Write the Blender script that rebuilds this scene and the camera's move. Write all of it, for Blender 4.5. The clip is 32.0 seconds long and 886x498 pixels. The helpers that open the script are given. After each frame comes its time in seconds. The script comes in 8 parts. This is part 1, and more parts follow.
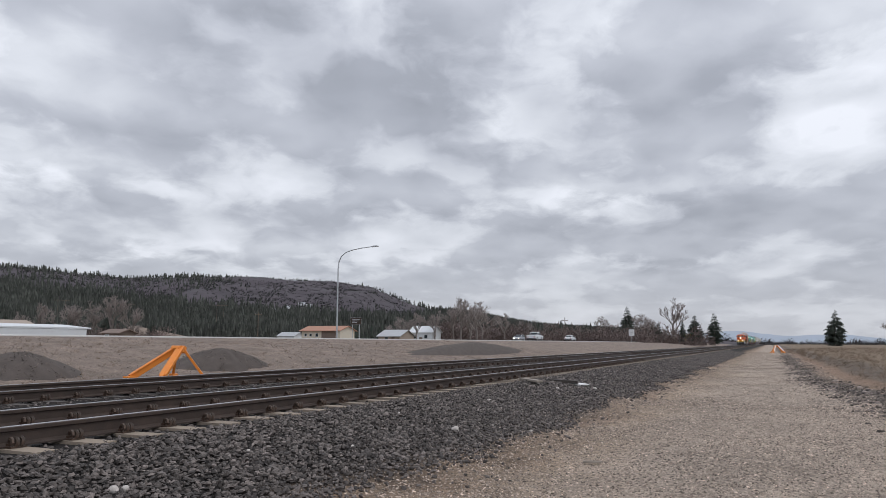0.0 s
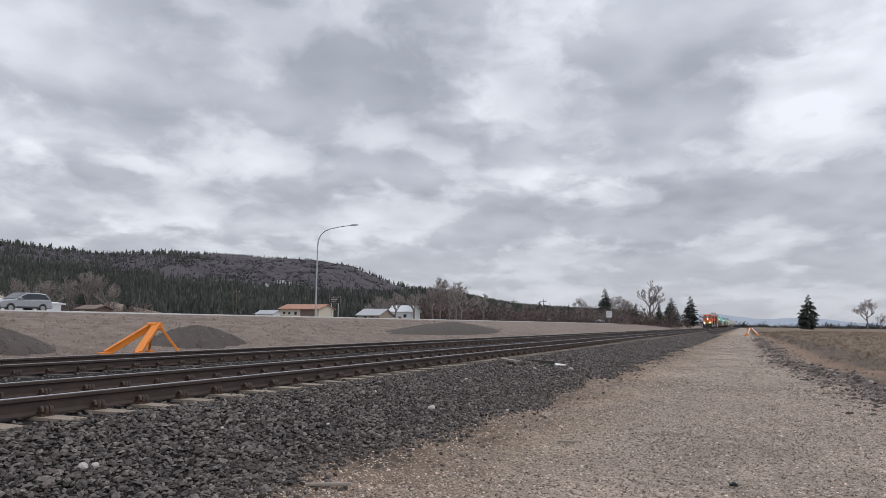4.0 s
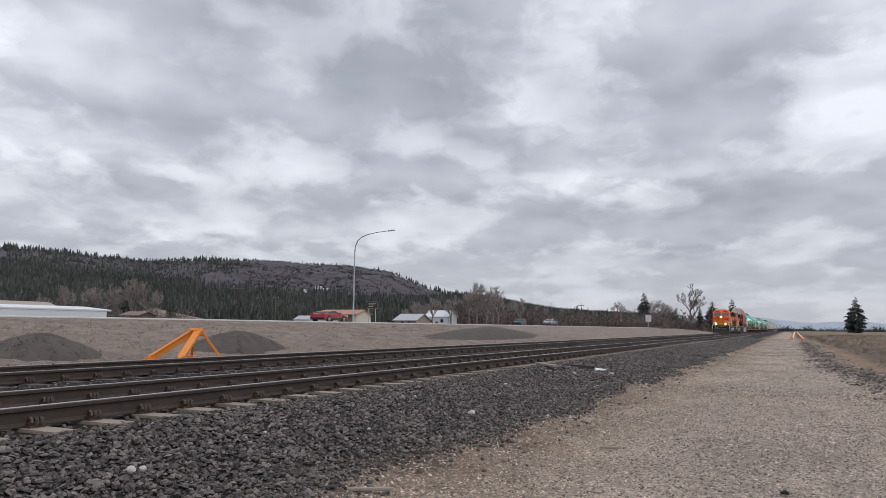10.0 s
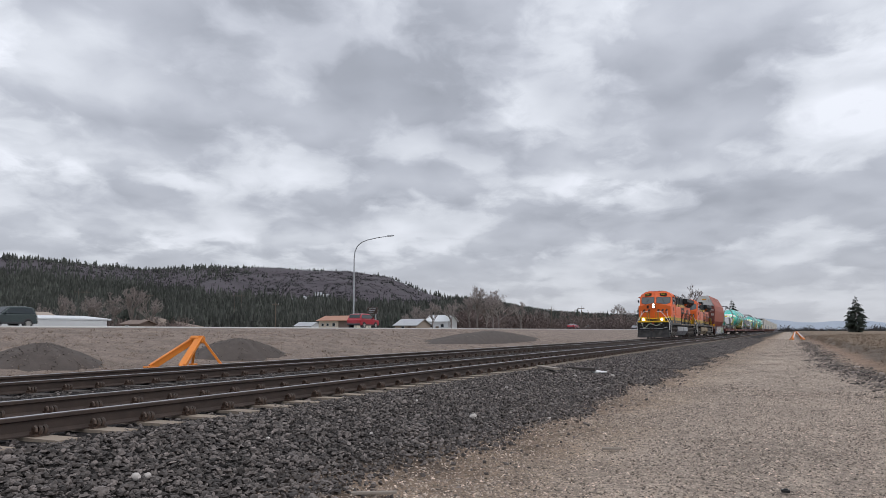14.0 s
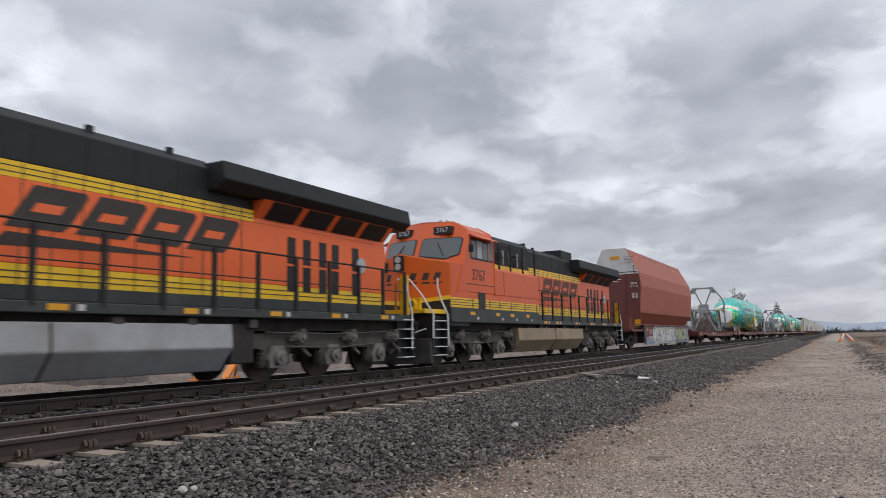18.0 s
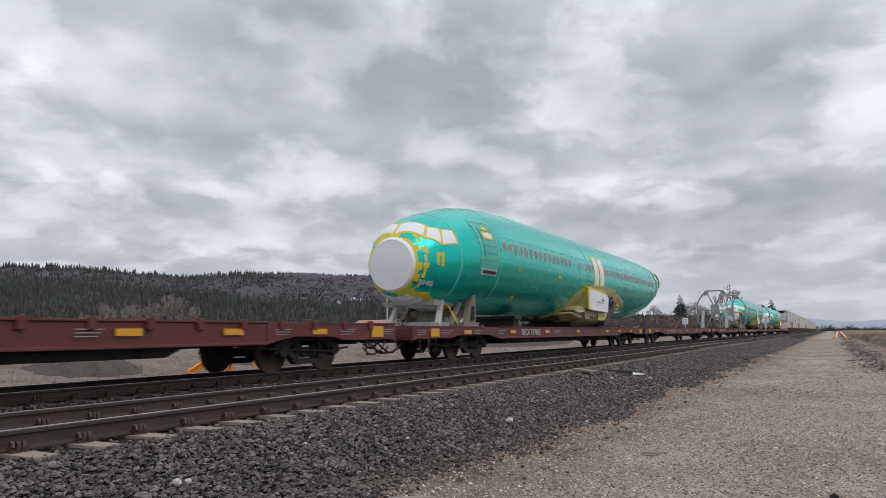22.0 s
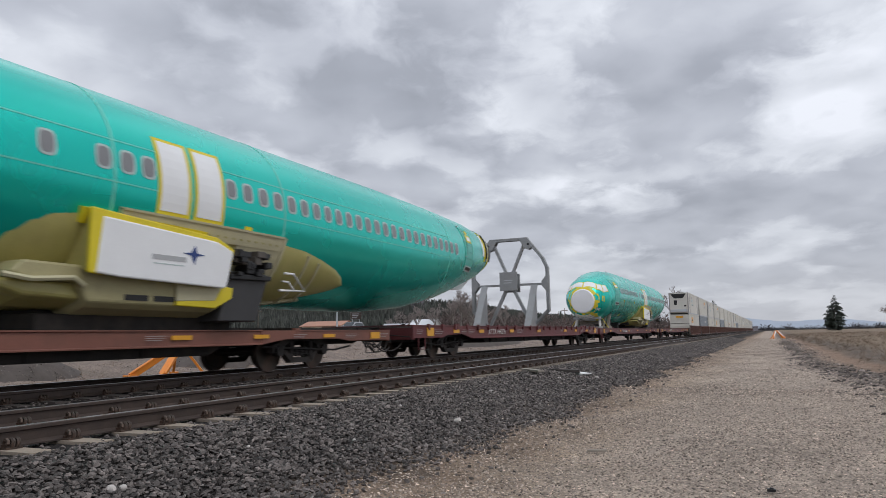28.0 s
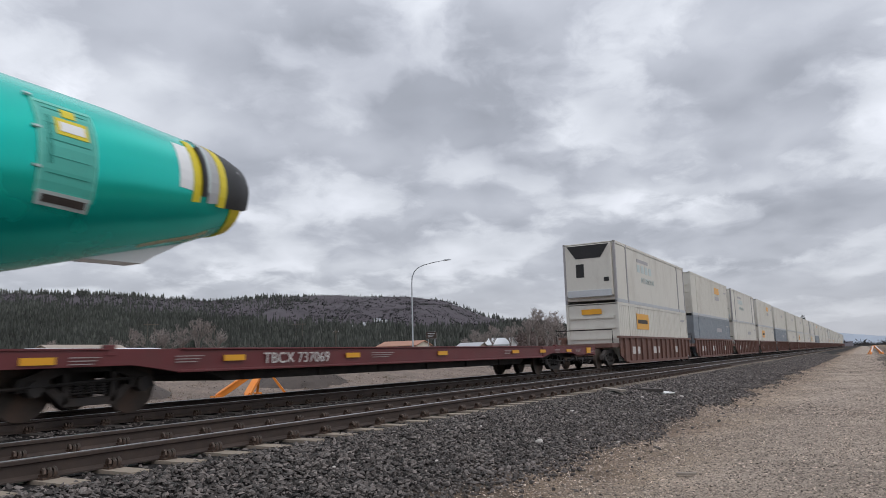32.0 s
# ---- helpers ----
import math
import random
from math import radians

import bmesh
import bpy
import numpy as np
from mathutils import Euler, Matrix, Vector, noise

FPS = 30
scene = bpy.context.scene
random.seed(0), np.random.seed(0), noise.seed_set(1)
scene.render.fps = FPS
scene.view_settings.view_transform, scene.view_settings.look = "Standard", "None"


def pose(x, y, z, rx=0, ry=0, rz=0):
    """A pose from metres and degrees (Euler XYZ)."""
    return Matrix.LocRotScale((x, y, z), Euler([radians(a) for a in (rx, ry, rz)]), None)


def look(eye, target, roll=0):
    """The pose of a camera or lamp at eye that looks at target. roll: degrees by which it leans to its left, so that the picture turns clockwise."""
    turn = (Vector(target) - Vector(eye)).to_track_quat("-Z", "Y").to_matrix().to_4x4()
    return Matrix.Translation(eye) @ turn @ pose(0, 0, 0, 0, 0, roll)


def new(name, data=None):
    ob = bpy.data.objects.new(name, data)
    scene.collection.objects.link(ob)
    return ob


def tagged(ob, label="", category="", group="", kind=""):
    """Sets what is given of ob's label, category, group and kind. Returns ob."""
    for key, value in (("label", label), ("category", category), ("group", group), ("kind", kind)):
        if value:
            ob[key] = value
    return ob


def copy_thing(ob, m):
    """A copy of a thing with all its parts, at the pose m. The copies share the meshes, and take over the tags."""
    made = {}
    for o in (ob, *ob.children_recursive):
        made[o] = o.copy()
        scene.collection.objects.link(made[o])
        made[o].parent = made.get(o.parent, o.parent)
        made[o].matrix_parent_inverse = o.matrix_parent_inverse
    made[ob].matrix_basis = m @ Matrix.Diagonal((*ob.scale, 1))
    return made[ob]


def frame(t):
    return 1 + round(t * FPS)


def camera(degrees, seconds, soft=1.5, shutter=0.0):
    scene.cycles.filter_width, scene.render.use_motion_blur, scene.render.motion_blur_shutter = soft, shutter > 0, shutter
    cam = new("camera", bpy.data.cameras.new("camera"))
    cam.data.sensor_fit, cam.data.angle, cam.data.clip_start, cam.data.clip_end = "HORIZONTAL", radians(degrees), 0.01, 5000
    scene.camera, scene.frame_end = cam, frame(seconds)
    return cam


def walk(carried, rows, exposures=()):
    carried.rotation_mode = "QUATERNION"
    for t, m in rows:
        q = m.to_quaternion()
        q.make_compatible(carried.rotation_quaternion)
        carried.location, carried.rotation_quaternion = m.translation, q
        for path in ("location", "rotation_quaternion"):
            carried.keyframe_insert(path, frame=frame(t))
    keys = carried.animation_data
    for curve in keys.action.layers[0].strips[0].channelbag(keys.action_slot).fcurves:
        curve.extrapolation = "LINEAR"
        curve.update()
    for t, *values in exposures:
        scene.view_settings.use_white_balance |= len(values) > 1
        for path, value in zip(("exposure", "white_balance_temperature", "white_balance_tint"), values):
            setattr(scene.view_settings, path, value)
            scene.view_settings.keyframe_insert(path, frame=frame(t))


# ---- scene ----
cam = camera(63.0, 32.0, soft=0.5, shutter=0.15)
# seconds, eye x y z, yaw, pitch, roll
PATH = [
    (0.0, 0.034, -0.041, 0.758, 23.44, 7.36, 0.17),
    (0.5, 0.029, -0.028, 0.762, 23.86, 6.62, 1.29),
    (1.0, 0.021, -0.003, 0.767, 23.79, 6.40, 1.82),
    (1.5, 0.021, 0.010, 0.767, 23.27, 6.57, 1.18),
    (2.0, 0.030, 0.007, 0.758, 22.65, 6.50, 1.00),
    (2.5, 0.031, 0.015, 0.753, 21.80, 5.97, 1.26),
    (3.0, 0.030, 0.028, 0.756, 21.13, 5.61, 0.94),
    (3.5, 0.036, 0.017, 0.755, 21.28, 5.88, 0.89),
    (5.5, 0.021, 0.015, 0.753, 24.22, 5.07, 0.92),
    (6.0, 0.021, 0.010, 0.750, 24.37, 5.17, 1.00),
    (6.5, 0.021, -0.000, 0.745, 24.73, 5.17, 0.19),
    (7.0, 0.010, 0.009, 0.743, 25.16, 4.91, 0.43),
    (7.5, -0.004, 0.022, 0.740, 25.25, 4.78, 1.40),
    (8.0, -0.004, 0.024, 0.737, 25.00, 4.66, 0.68),
    (8.5, -0.000, 0.022, 0.741, 24.56, 4.52, 1.06),
    (9.0, -0.001, 0.017, 0.743, 24.52, 4.61, 1.40),
    (9.5, -0.007, 0.026, 0.746, 24.68, 5.18, 0.67),
    (10.0, -0.010, 0.030, 0.749, 24.73, 6.13, 0.57),
    (10.5, -0.006, 0.025, 0.749, 24.75, 6.70, 0.26),
    (11.0, -0.002, 0.019, 0.747, 24.63, 6.96, 0.18),
    (11.5, 0.001, 0.013, 0.747, 24.52, 7.14, 0.24),
    (12.0, 0.001, 0.010, 0.746, 24.42, 7.28, 0.48),
    (12.5, 0.002, 0.003, 0.745, 24.36, 7.31, 0.51),
    (13.0, 0.003, -0.005, 0.742, 24.37, 7.13, 0.00),
    (13.5, 0.008, -0.017, 0.739, 24.55, 6.74, -0.12),
    (15.5, -0.002, -0.010, 0.751, 25.46, 6.40, -0.89),
    (16.0, -0.007, -0.020, 0.749, 26.16, 6.55, -1.16),
    (16.5, -0.018, -0.011, 0.753, 27.10, 6.41, -1.43),
    (17.0, -0.024, 0.006, 0.754, 28.16, 6.53, -1.36),
    (17.5, -0.022, 0.009, 0.751, 28.50, 7.01, -1.32),
    (18.0, -0.014, -0.001, 0.747, 27.55, 7.21, -1.26),
    (18.5, -0.007, -0.012, 0.748, 27.05, 7.07, -1.02),
    (19.0, -0.006, -0.017, 0.751, 27.45, 6.77, -0.96),
    (19.5, -0.014, -0.013, 0.751, 27.70, 6.53, -0.57),
    (20.0, -0.022, -0.004, 0.751, 27.52, 6.39, -0.95),
    (20.5, -0.024, 0.000, 0.749, 27.15, 6.41, -1.02),
    (21.0, -0.020, 0.006, 0.750, 27.03, 6.47, -1.35),
    (21.5, -0.018, 0.006, 0.750, 27.17, 6.66, -1.29),
    (22.0, -0.021, 0.003, 0.748, 27.24, 6.78, -0.80),
    (22.5, -0.025, -0.000, 0.747, 27.19, 6.93, -0.61),
    (23.0, -0.024, -0.009, 0.745, 27.16, 6.97, -0.89),
    (23.5, -0.021, -0.014, 0.744, 27.32, 6.92, -1.16),
    (24.0, -0.022, -0.009, 0.743, 27.73, 6.69, -0.93),
    (24.5, -0.022, 0.008, 0.738, 27.40, 6.54, -1.44),
    (25.0, -0.017, 0.018, 0.736, 26.64, 6.36, -1.19),
    (25.5, -0.014, 0.022, 0.735, 26.19, 6.35, -0.75),
    (27.5, -0.027, 0.077, 0.735, 25.46, 6.26, -1.46),
    (28.0, -0.016, 0.068, 0.735, 23.32, 6.80, -1.05),
    (28.5, -0.008, 0.032, 0.738, 21.77, 7.06, -1.03),
    (29.0, -0.009, 0.011, 0.748, 24.06, 7.25, -0.43),
    (29.5, -0.018, 0.003, 0.750, 25.84, 7.47, -0.40),
    (30.0, -0.027, 0.003, 0.748, 27.37, 7.42, -0.26),
    (30.5, -0.036, 0.009, 0.744, 28.13, 7.51, -0.73),
    (31.0, -0.044, 0.014, 0.743, 28.46, 7.73, -1.00),
    (31.5, -0.050, 0.025, 0.747, 28.72, 7.98, -1.45),
    (32.0, -0.054, 0.034, 0.753, 29.14, 8.41, -1.58),
]
walk(cam, [(t, pose(x, y, z, 90 + p, 0, w) @ pose(0, 0, 0, 0, 0, r)) for t, x, y, z, w, p, r in PATH])

# ---- sky, sun ----
LEAN = 0.0127         # the railway bears this much to the right of +y
LEAN_DEG = -math.degrees(math.atan(LEAN))
# seconds, metres that the train has gone since the nineteenth second: it slows slightly
GONE = [(0.0, -358.5), (3.0, -300.5), (6.0, -243.0), (9.0, -185.4), (12.0, -128.4), (14.5, -81.7), (17.0, -36.0), (19.0, 0.0), (23.0, 72.0), (28.0, 162.0), (32.0, 234.0)]
TRACK_X = -11.35      # centre line of the train's track
SUN_UP, SUN_TURN = 52.0, 98.0


def node(tree, kind, **values):
    n = tree.nodes.new(kind)
    for key, value in values.items():
        if key == "op":
            n.operation = value
        elif key.startswith("i") and key[1:].isdigit():
            n.inputs[int(key[1:])].default_value = value
        else:
            n.inputs[key.replace("_", " ")].default_value = value
    return n


def maths(tree, op, a, b=None, c=None):
    n = tree.nodes.new("ShaderNodeMath")
    n.operation = op
    for k, v in enumerate((a, b, c)):
        if v is None:
            continue
        if isinstance(v, (int, float)):
            n.inputs[k].default_value = v
        else:
            tree.links.new(v, n.inputs[k])
    return n.outputs[0]


def ramp(tree, fac, stops, smooth=False):
    n = tree.nodes.new("ShaderNodeValToRGB")
    e = n.color_ramp.elements
    if smooth:
        n.color_ramp.interpolation = "EASE"
    while len(e) < len(stops):
        e.new(0.5)
    for k, (p, c) in enumerate(stops):
        e[k].position = p
        e[k].color = (*c, 1) if len(c) == 3 else c
    if fac is not None:
        tree.links.new(fac, n.inputs[0])
    return n.outputs[0]


def mix(tree, fac, a, b, mode="MIX"):
    n = tree.nodes.new("ShaderNodeMix")
    n.data_type, n.blend_type = "RGBA", mode
    for k, v in ((0, fac), (6, a), (7, b)):
        if isinstance(v, (int, float)):
            n.inputs[k].default_value = v
        elif isinstance(v, tuple):
            n.inputs[k].default_value = (*v, 1) if len(v) == 3 else v
        else:
            tree.links.new(v, n.inputs[k])
    return n.outputs[2]


def noise_tex(tree, vec, scale, detail=4.0, rough=0.55, dist=0.0):
    n = tree.nodes.new("ShaderNodeTexNoise")
    n.inputs["Scale"].default_value, n.inputs["Detail"].default_value = scale, detail
    n.inputs["Roughness"].default_value, n.inputs["Distortion"].default_value = rough, dist
    if vec is not None:
        tree.links.new(vec, n.inputs["Vector"])
    return n.outputs[0]


# the larger cloud banks: azimuth in degrees left of north, elevation, half widths across and up, darkening
BANKS = [(35.0, 23.4, 14.3, 3.1, 0.16), (28.4, 19.6, 10.3, 3.1, 0.12), (21.5, 15.8, 7.1, 2.7, 0.10), (2.2, 18.5, 5.8, 3.3, 0.11), (12.8, 17.7, 3.9, 2.2, 0.09), (17.8, 18.3, 2.2, 2.2, -0.14), (12.0, 15.0, 3.2, 1.0, -0.15), (53.5, 19.0, 5.0, 2.8, -0.17), (53.2, 12.3, 5.9, 1.4, -0.14), (46.5, 14.9, 5.0, 1.9, 0.09), (44.7, 9.9, 5.1, 1.1, 0.09), (10.4, 9.0, 10.6, 1.0, 0.12), (2.1, 10.3, 5.0, 1.2, 0.10), (8.4, 5.7, 11.6, 0.6, 0.11), (10.3, 11.6, 7.2, 0.8, -0.13), (45.3, 7.1, 13.7, 0.9, -0.12), (28.2, 6.8, 8.9, 0.9, -0.06), (-5.9, 21.1, 3.1, 2.3, -0.12), (-5.2, 15.4, 2.4, 0.8, -0.14), (30.9, 9.4, 4.9, 0.8, 0.09)]


def make_world():
    w = bpy.data.worlds.new("overcast_sky")
    scene.world = w
    w.use_nodes = True
    t = w.node_tree
    t.nodes.clear()
    out, bg = t.nodes.new("ShaderNodeOutputWorld"), t.nodes.new("ShaderNodeBackground")
    t.links.new(bg.outputs[0], out.inputs[0])
    sky = t.nodes.new("ShaderNodeTexSky")
    sky.sky_type, sky.sun_disc = "NISHITA", False
    sky.sun_elevation, sky.sun_rotation = radians(SUN_UP), radians(SUN_TURN)
    co = t.nodes.new("ShaderNodeTexCoord").outputs["Generated"]
    sep = t.nodes.new("ShaderNodeSeparateXYZ")
    t.links.new(co, sep.inputs[0])
    x, y, z = sep.outputs
    up = maths(t, "MAXIMUM", z, 0.0)
    # the clouds lie on a level sheet, so they flatten towards the horizon
    den = maths(t, "ADD", up, 0.26)
    com2 = t.nodes.new("ShaderNodeCombineXYZ")
    cx, sx = math.cos(radians(24)), math.sin(radians(24))
    ux, uy = maths(t, "DIVIDE", x, den), maths(t, "DIVIDE", y, den)
    t.links.new(maths(t, "MULTIPLY", maths(t, "MULTIPLY_ADD", ux, cx, maths(t, "MULTIPLY", uy, sx)), 1.3), com2.inputs[0])
    t.links.new(maths(t, "MULTIPLY", maths(t, "MULTIPLY_ADD", uy, cx, maths(t, "MULTIPLY", ux, -sx)), 1.15), com2.inputs[1])
    p = com2.outputs[0]
    wn = t.nodes.new("ShaderNodeTexNoise")
    wn.inputs["Scale"].default_value, wn.inputs["Detail"].default_value = 4.5, 4.0
    t.links.new(p, wn.inputs["Vector"])
    wv = t.nodes.new("ShaderNodeVectorMath")
    wv.operation = "MULTIPLY_ADD"
    t.links.new(wn.outputs["Color"], wv.inputs[0]), t.links.new(p, wv.inputs[2])
    wv.inputs[1].default_value = (0.15, 0.13, 0.0)
    p = wv.outputs[0]
    big = noise_tex(t, p, 1.9, 6.0, 0.47, 0.0)
    ov = t.nodes.new("ShaderNodeVectorMath")
    ov.operation = "ADD"
    t.links.new(p, ov.inputs[0])
    ov.inputs[1].default_value = (0.0, -0.07, 0.0)
    lit = maths(t, "SUBTRACT", noise_tex(t, ov.outputs[0], 1.9, 6.0, 0.47, 0.0), big)
    low = noise_tex(t, p, 0.8, 2.0, 0.5, 0.2)
    puff = t.nodes.new("ShaderNodeTexVoronoi")
    puff.feature, puff.voronoi_dimensions = "SMOOTH_F1", "2D"
    puff.inputs["Scale"].default_value, puff.inputs["Smoothness"].default_value = 4.2, 0.7
    puff.inputs["Detail"].default_value, puff.inputs["Roughness"].default_value = 1.5, 0.4
    t.links.new(p, puff.inputs["Vector"])
    fine = noise_tex(t, p, 5.2, 8.0, 0.58, 0.2)
    dens = maths(t, "ADD", maths(t, "MULTIPLY", big, 0.85), maths(t, "MULTIPLY", low, 0.25))
    dens = maths(t, "ADD", dens, maths(t, "MULTIPLY_ADD", fine, 0.36, maths(t, "MULTIPLY_ADD", puff.outputs["Distance"], -0.26, 0.05)))
    # crisp billowing edges where one cloud stands before the next
    edge = maths(t, "MULTIPLY_ADD", fine, 0.30, big)
    lobes = ramp(t, edge, [(0.575, (0, 0, 0)), (0.675, (1, 1, 1)), (0.80, (0.4, 0.4, 0.4))])
    dens = maths(t, "MULTIPLY_ADD", lobes, 0.19, maths(t, "MULTIPLY_ADD", lit, 0.5, dens))
    dens = maths(t, "MULTIPLY_ADD", dens, 0.60, 0.218)
    # the banks' ragged outlines follow the small clouds
    ragged = maths(t, "MULTIPLY_ADD", fine, 6.0, -3.0)
    azi = maths(t, "ADD", maths(t, "MULTIPLY", maths(t, "ARCTAN2", maths(t, "MULTIPLY", x, -1.0), y), 57.29578), ragged)
    ele = maths(t, "MULTIPLY_ADD", maths(t, "ARCSINE", z), 57.29578, maths(t, "MULTIPLY_ADD", fine, -4.0, 2.0))
    for az, el, rx, ry, amount in BANKS:
        dx, dy = maths(t, "MULTIPLY_ADD", azi, 1 / rx, -az / rx), maths(t, "MULTIPLY_ADD", ele, 1 / ry, -el / ry)
        d2 = maths(t, "ADD", maths(t, "MULTIPLY", dx, dx), maths(t, "MULTIPLY", dy, dy))
        dens = maths(t, "MULTIPLY_ADD", maths(t, "EXPONENT", maths(t, "MULTIPLY", d2, -1.0)), amount, dens)
    cloud = ramp(t, dens, [(0.42, (0.82, 0.85, 0.925)), (0.56, (0.65, 0.68, 0.745)), (0.70, (0.487, 0.513, 0.580)), (0.86, (0.362, 0.385, 0.443)), (1.0, (0.29, 0.31, 0.355))])
    # low haze towards the horizon, then the brighter crown of an overcast sky
    haze = ramp(t, up, [(0.0, (1, 1, 1)), (0.10, (0.25, 0.25, 0.25)), (0.22, (0, 0, 0))])
    cloud = mix(t, maths(t, "MULTIPLY", haze, 0.65), cloud, (0.56, 0.572, 0.62))
    crown = maths(t, "MULTIPLY_ADD", maths(t, "POWER", up, 1.5), 0.75, 1.0)
    vs = t.nodes.new("ShaderNodeVectorMath")
    vs.operation = "SCALE"
    t.links.new(cloud, vs.inputs[0]), t.links.new(crown, vs.inputs[3])
    blue = t.nodes.new("ShaderNodeVectorMath")
    blue.operation = "SCALE"
    t.links.new(sky.outputs[0], blue.inputs[0])
    blue.inputs[3].default_value = 0.08
    both = mix(t, 0.95, blue.outputs[0], vs.outputs[0])
    t.links.new(both, bg.inputs[0])
    bg.inputs[1].default_value = 1.0


make_world()
sun = new("sun", bpy.data.lights.new("sun", "SUN"))
sun.data.energy, sun.data.angle, sun.data.color = 0.75, radians(30), (1.0, 0.96, 0.9)
sun.matrix_basis = look((0, 0, 50), Vector((0, 0, 50)) - Vector((math.sin(radians(SUN_TURN)) * math.cos(radians(SUN_UP)), math.cos(radians(SUN_TURN)) * math.cos(radians(SUN_UP)), math.sin(radians(SUN_UP)))))
scene.view_settings.exposure = 0.0

# ---- materials ----


def mat(name, col, rough=0.6, metal=0.0, var=0.18, scale=1.5, fine=35.0, bump=0.15, bump_scale=80.0, dirt=None, amount=0.0,
        dirt_scale=2.0, rand=0.0, island=0.0, coat=0.0, stretch=(1, 1, 1), emit=None, power=0.0):
    m = bpy.data.materials.new(name)
    m.use_nodes = True
    t = m.node_tree
    b = t.nodes["Principled BSDF"]
    tc = t.nodes.new("ShaderNodeTexCoord")
    mp = t.nodes.new("ShaderNodeMapping")
    mp.inputs["Scale"].default_value = stretch
    t.links.new(tc.outputs["Object"], mp.inputs[0])
    v = mp.outputs[0]
    n1, n2 = noise_tex(t, v, scale, 4), noise_tex(t, v, fine, 3)
    f = maths(t, "ADD", maths(t, "MULTIPLY", n1, 0.6), maths(t, "MULTIPLY", n2, 0.4))
    lo, hi = tuple(c * (1 - var) for c in col), tuple(min(1, c * (1 + var)) for c in col)
    c = ramp(t, f, [(0.3, lo), (0.7, hi)])
    if rand:
        oi = t.nodes.new("ShaderNodeObjectInfo")
        k = maths(t, "MULTIPLY_ADD", oi.outputs["Random"], 2 * rand, 1 - rand)
        c = mix(t, 1.0, c, ramp(t, k, [(0, (0, 0, 0)), (1, (1, 1, 1))]), "MULTIPLY")
    if island:
        ge = t.nodes.new("ShaderNodeNewGeometry")
        k = ramp(t, ge.outputs["Random Per Island"], [(0, (1 - island,) * 3), (0.6, (1, 1, 1)), (0.93, (1 + island,) * 3), (1.0, (1 + 2 * island,) * 3)])
        c = mix(t, 1.0, c, k, "MULTIPLY")
    if dirt:
        d = noise_tex(t, v, dirt_scale, 6, 0.65)
        c = mix(t, ramp(t, d, [(0.62 - 0.35 * amount, (0, 0, 0)), (0.78 - 0.2 * amount, (amount,) * 3)]), c, dirt)
    t.links.new(c, b.inputs["Base Color"])
    rr = maths(t, "MULTIPLY_ADD", n2, 0.25, rough - 0.12)
    t.links.new(rr, b.inputs["Roughness"])
    b.inputs["Metallic"].default_value = metal
    b.inputs["Coat Weight"].default_value = coat
    if bump:
        bn = noise_tex(t, v, bump_scale, 4)
        bp = t.nodes.new("ShaderNodeBump")
        bp.inputs["Strength"].default_value, bp.inputs["Distance"].default_value = bump, 0.02
        t.links.new(bn, bp.inputs["Height"]), t.links.new(bp.outputs[0], b.inputs["Normal"])
    if emit:
        b.inputs["Emission Color"].default_value = (*emit, 1)
        b.inputs["Emission Strength"].default_value = power
    return m


def glass(name, col=(0.03, 0.04, 0.045), rough=0.06):
    m = bpy.data.materials.new(name)
    m.use_nodes = True
    b = m.node_tree.nodes["Principled BSDF"]
    b.inputs["Base Color"].default_value = (*col, 1)
    b.inputs["Roughness"].default_value = rough
    b.inputs["IOR"].default_value = 1.5
    return m


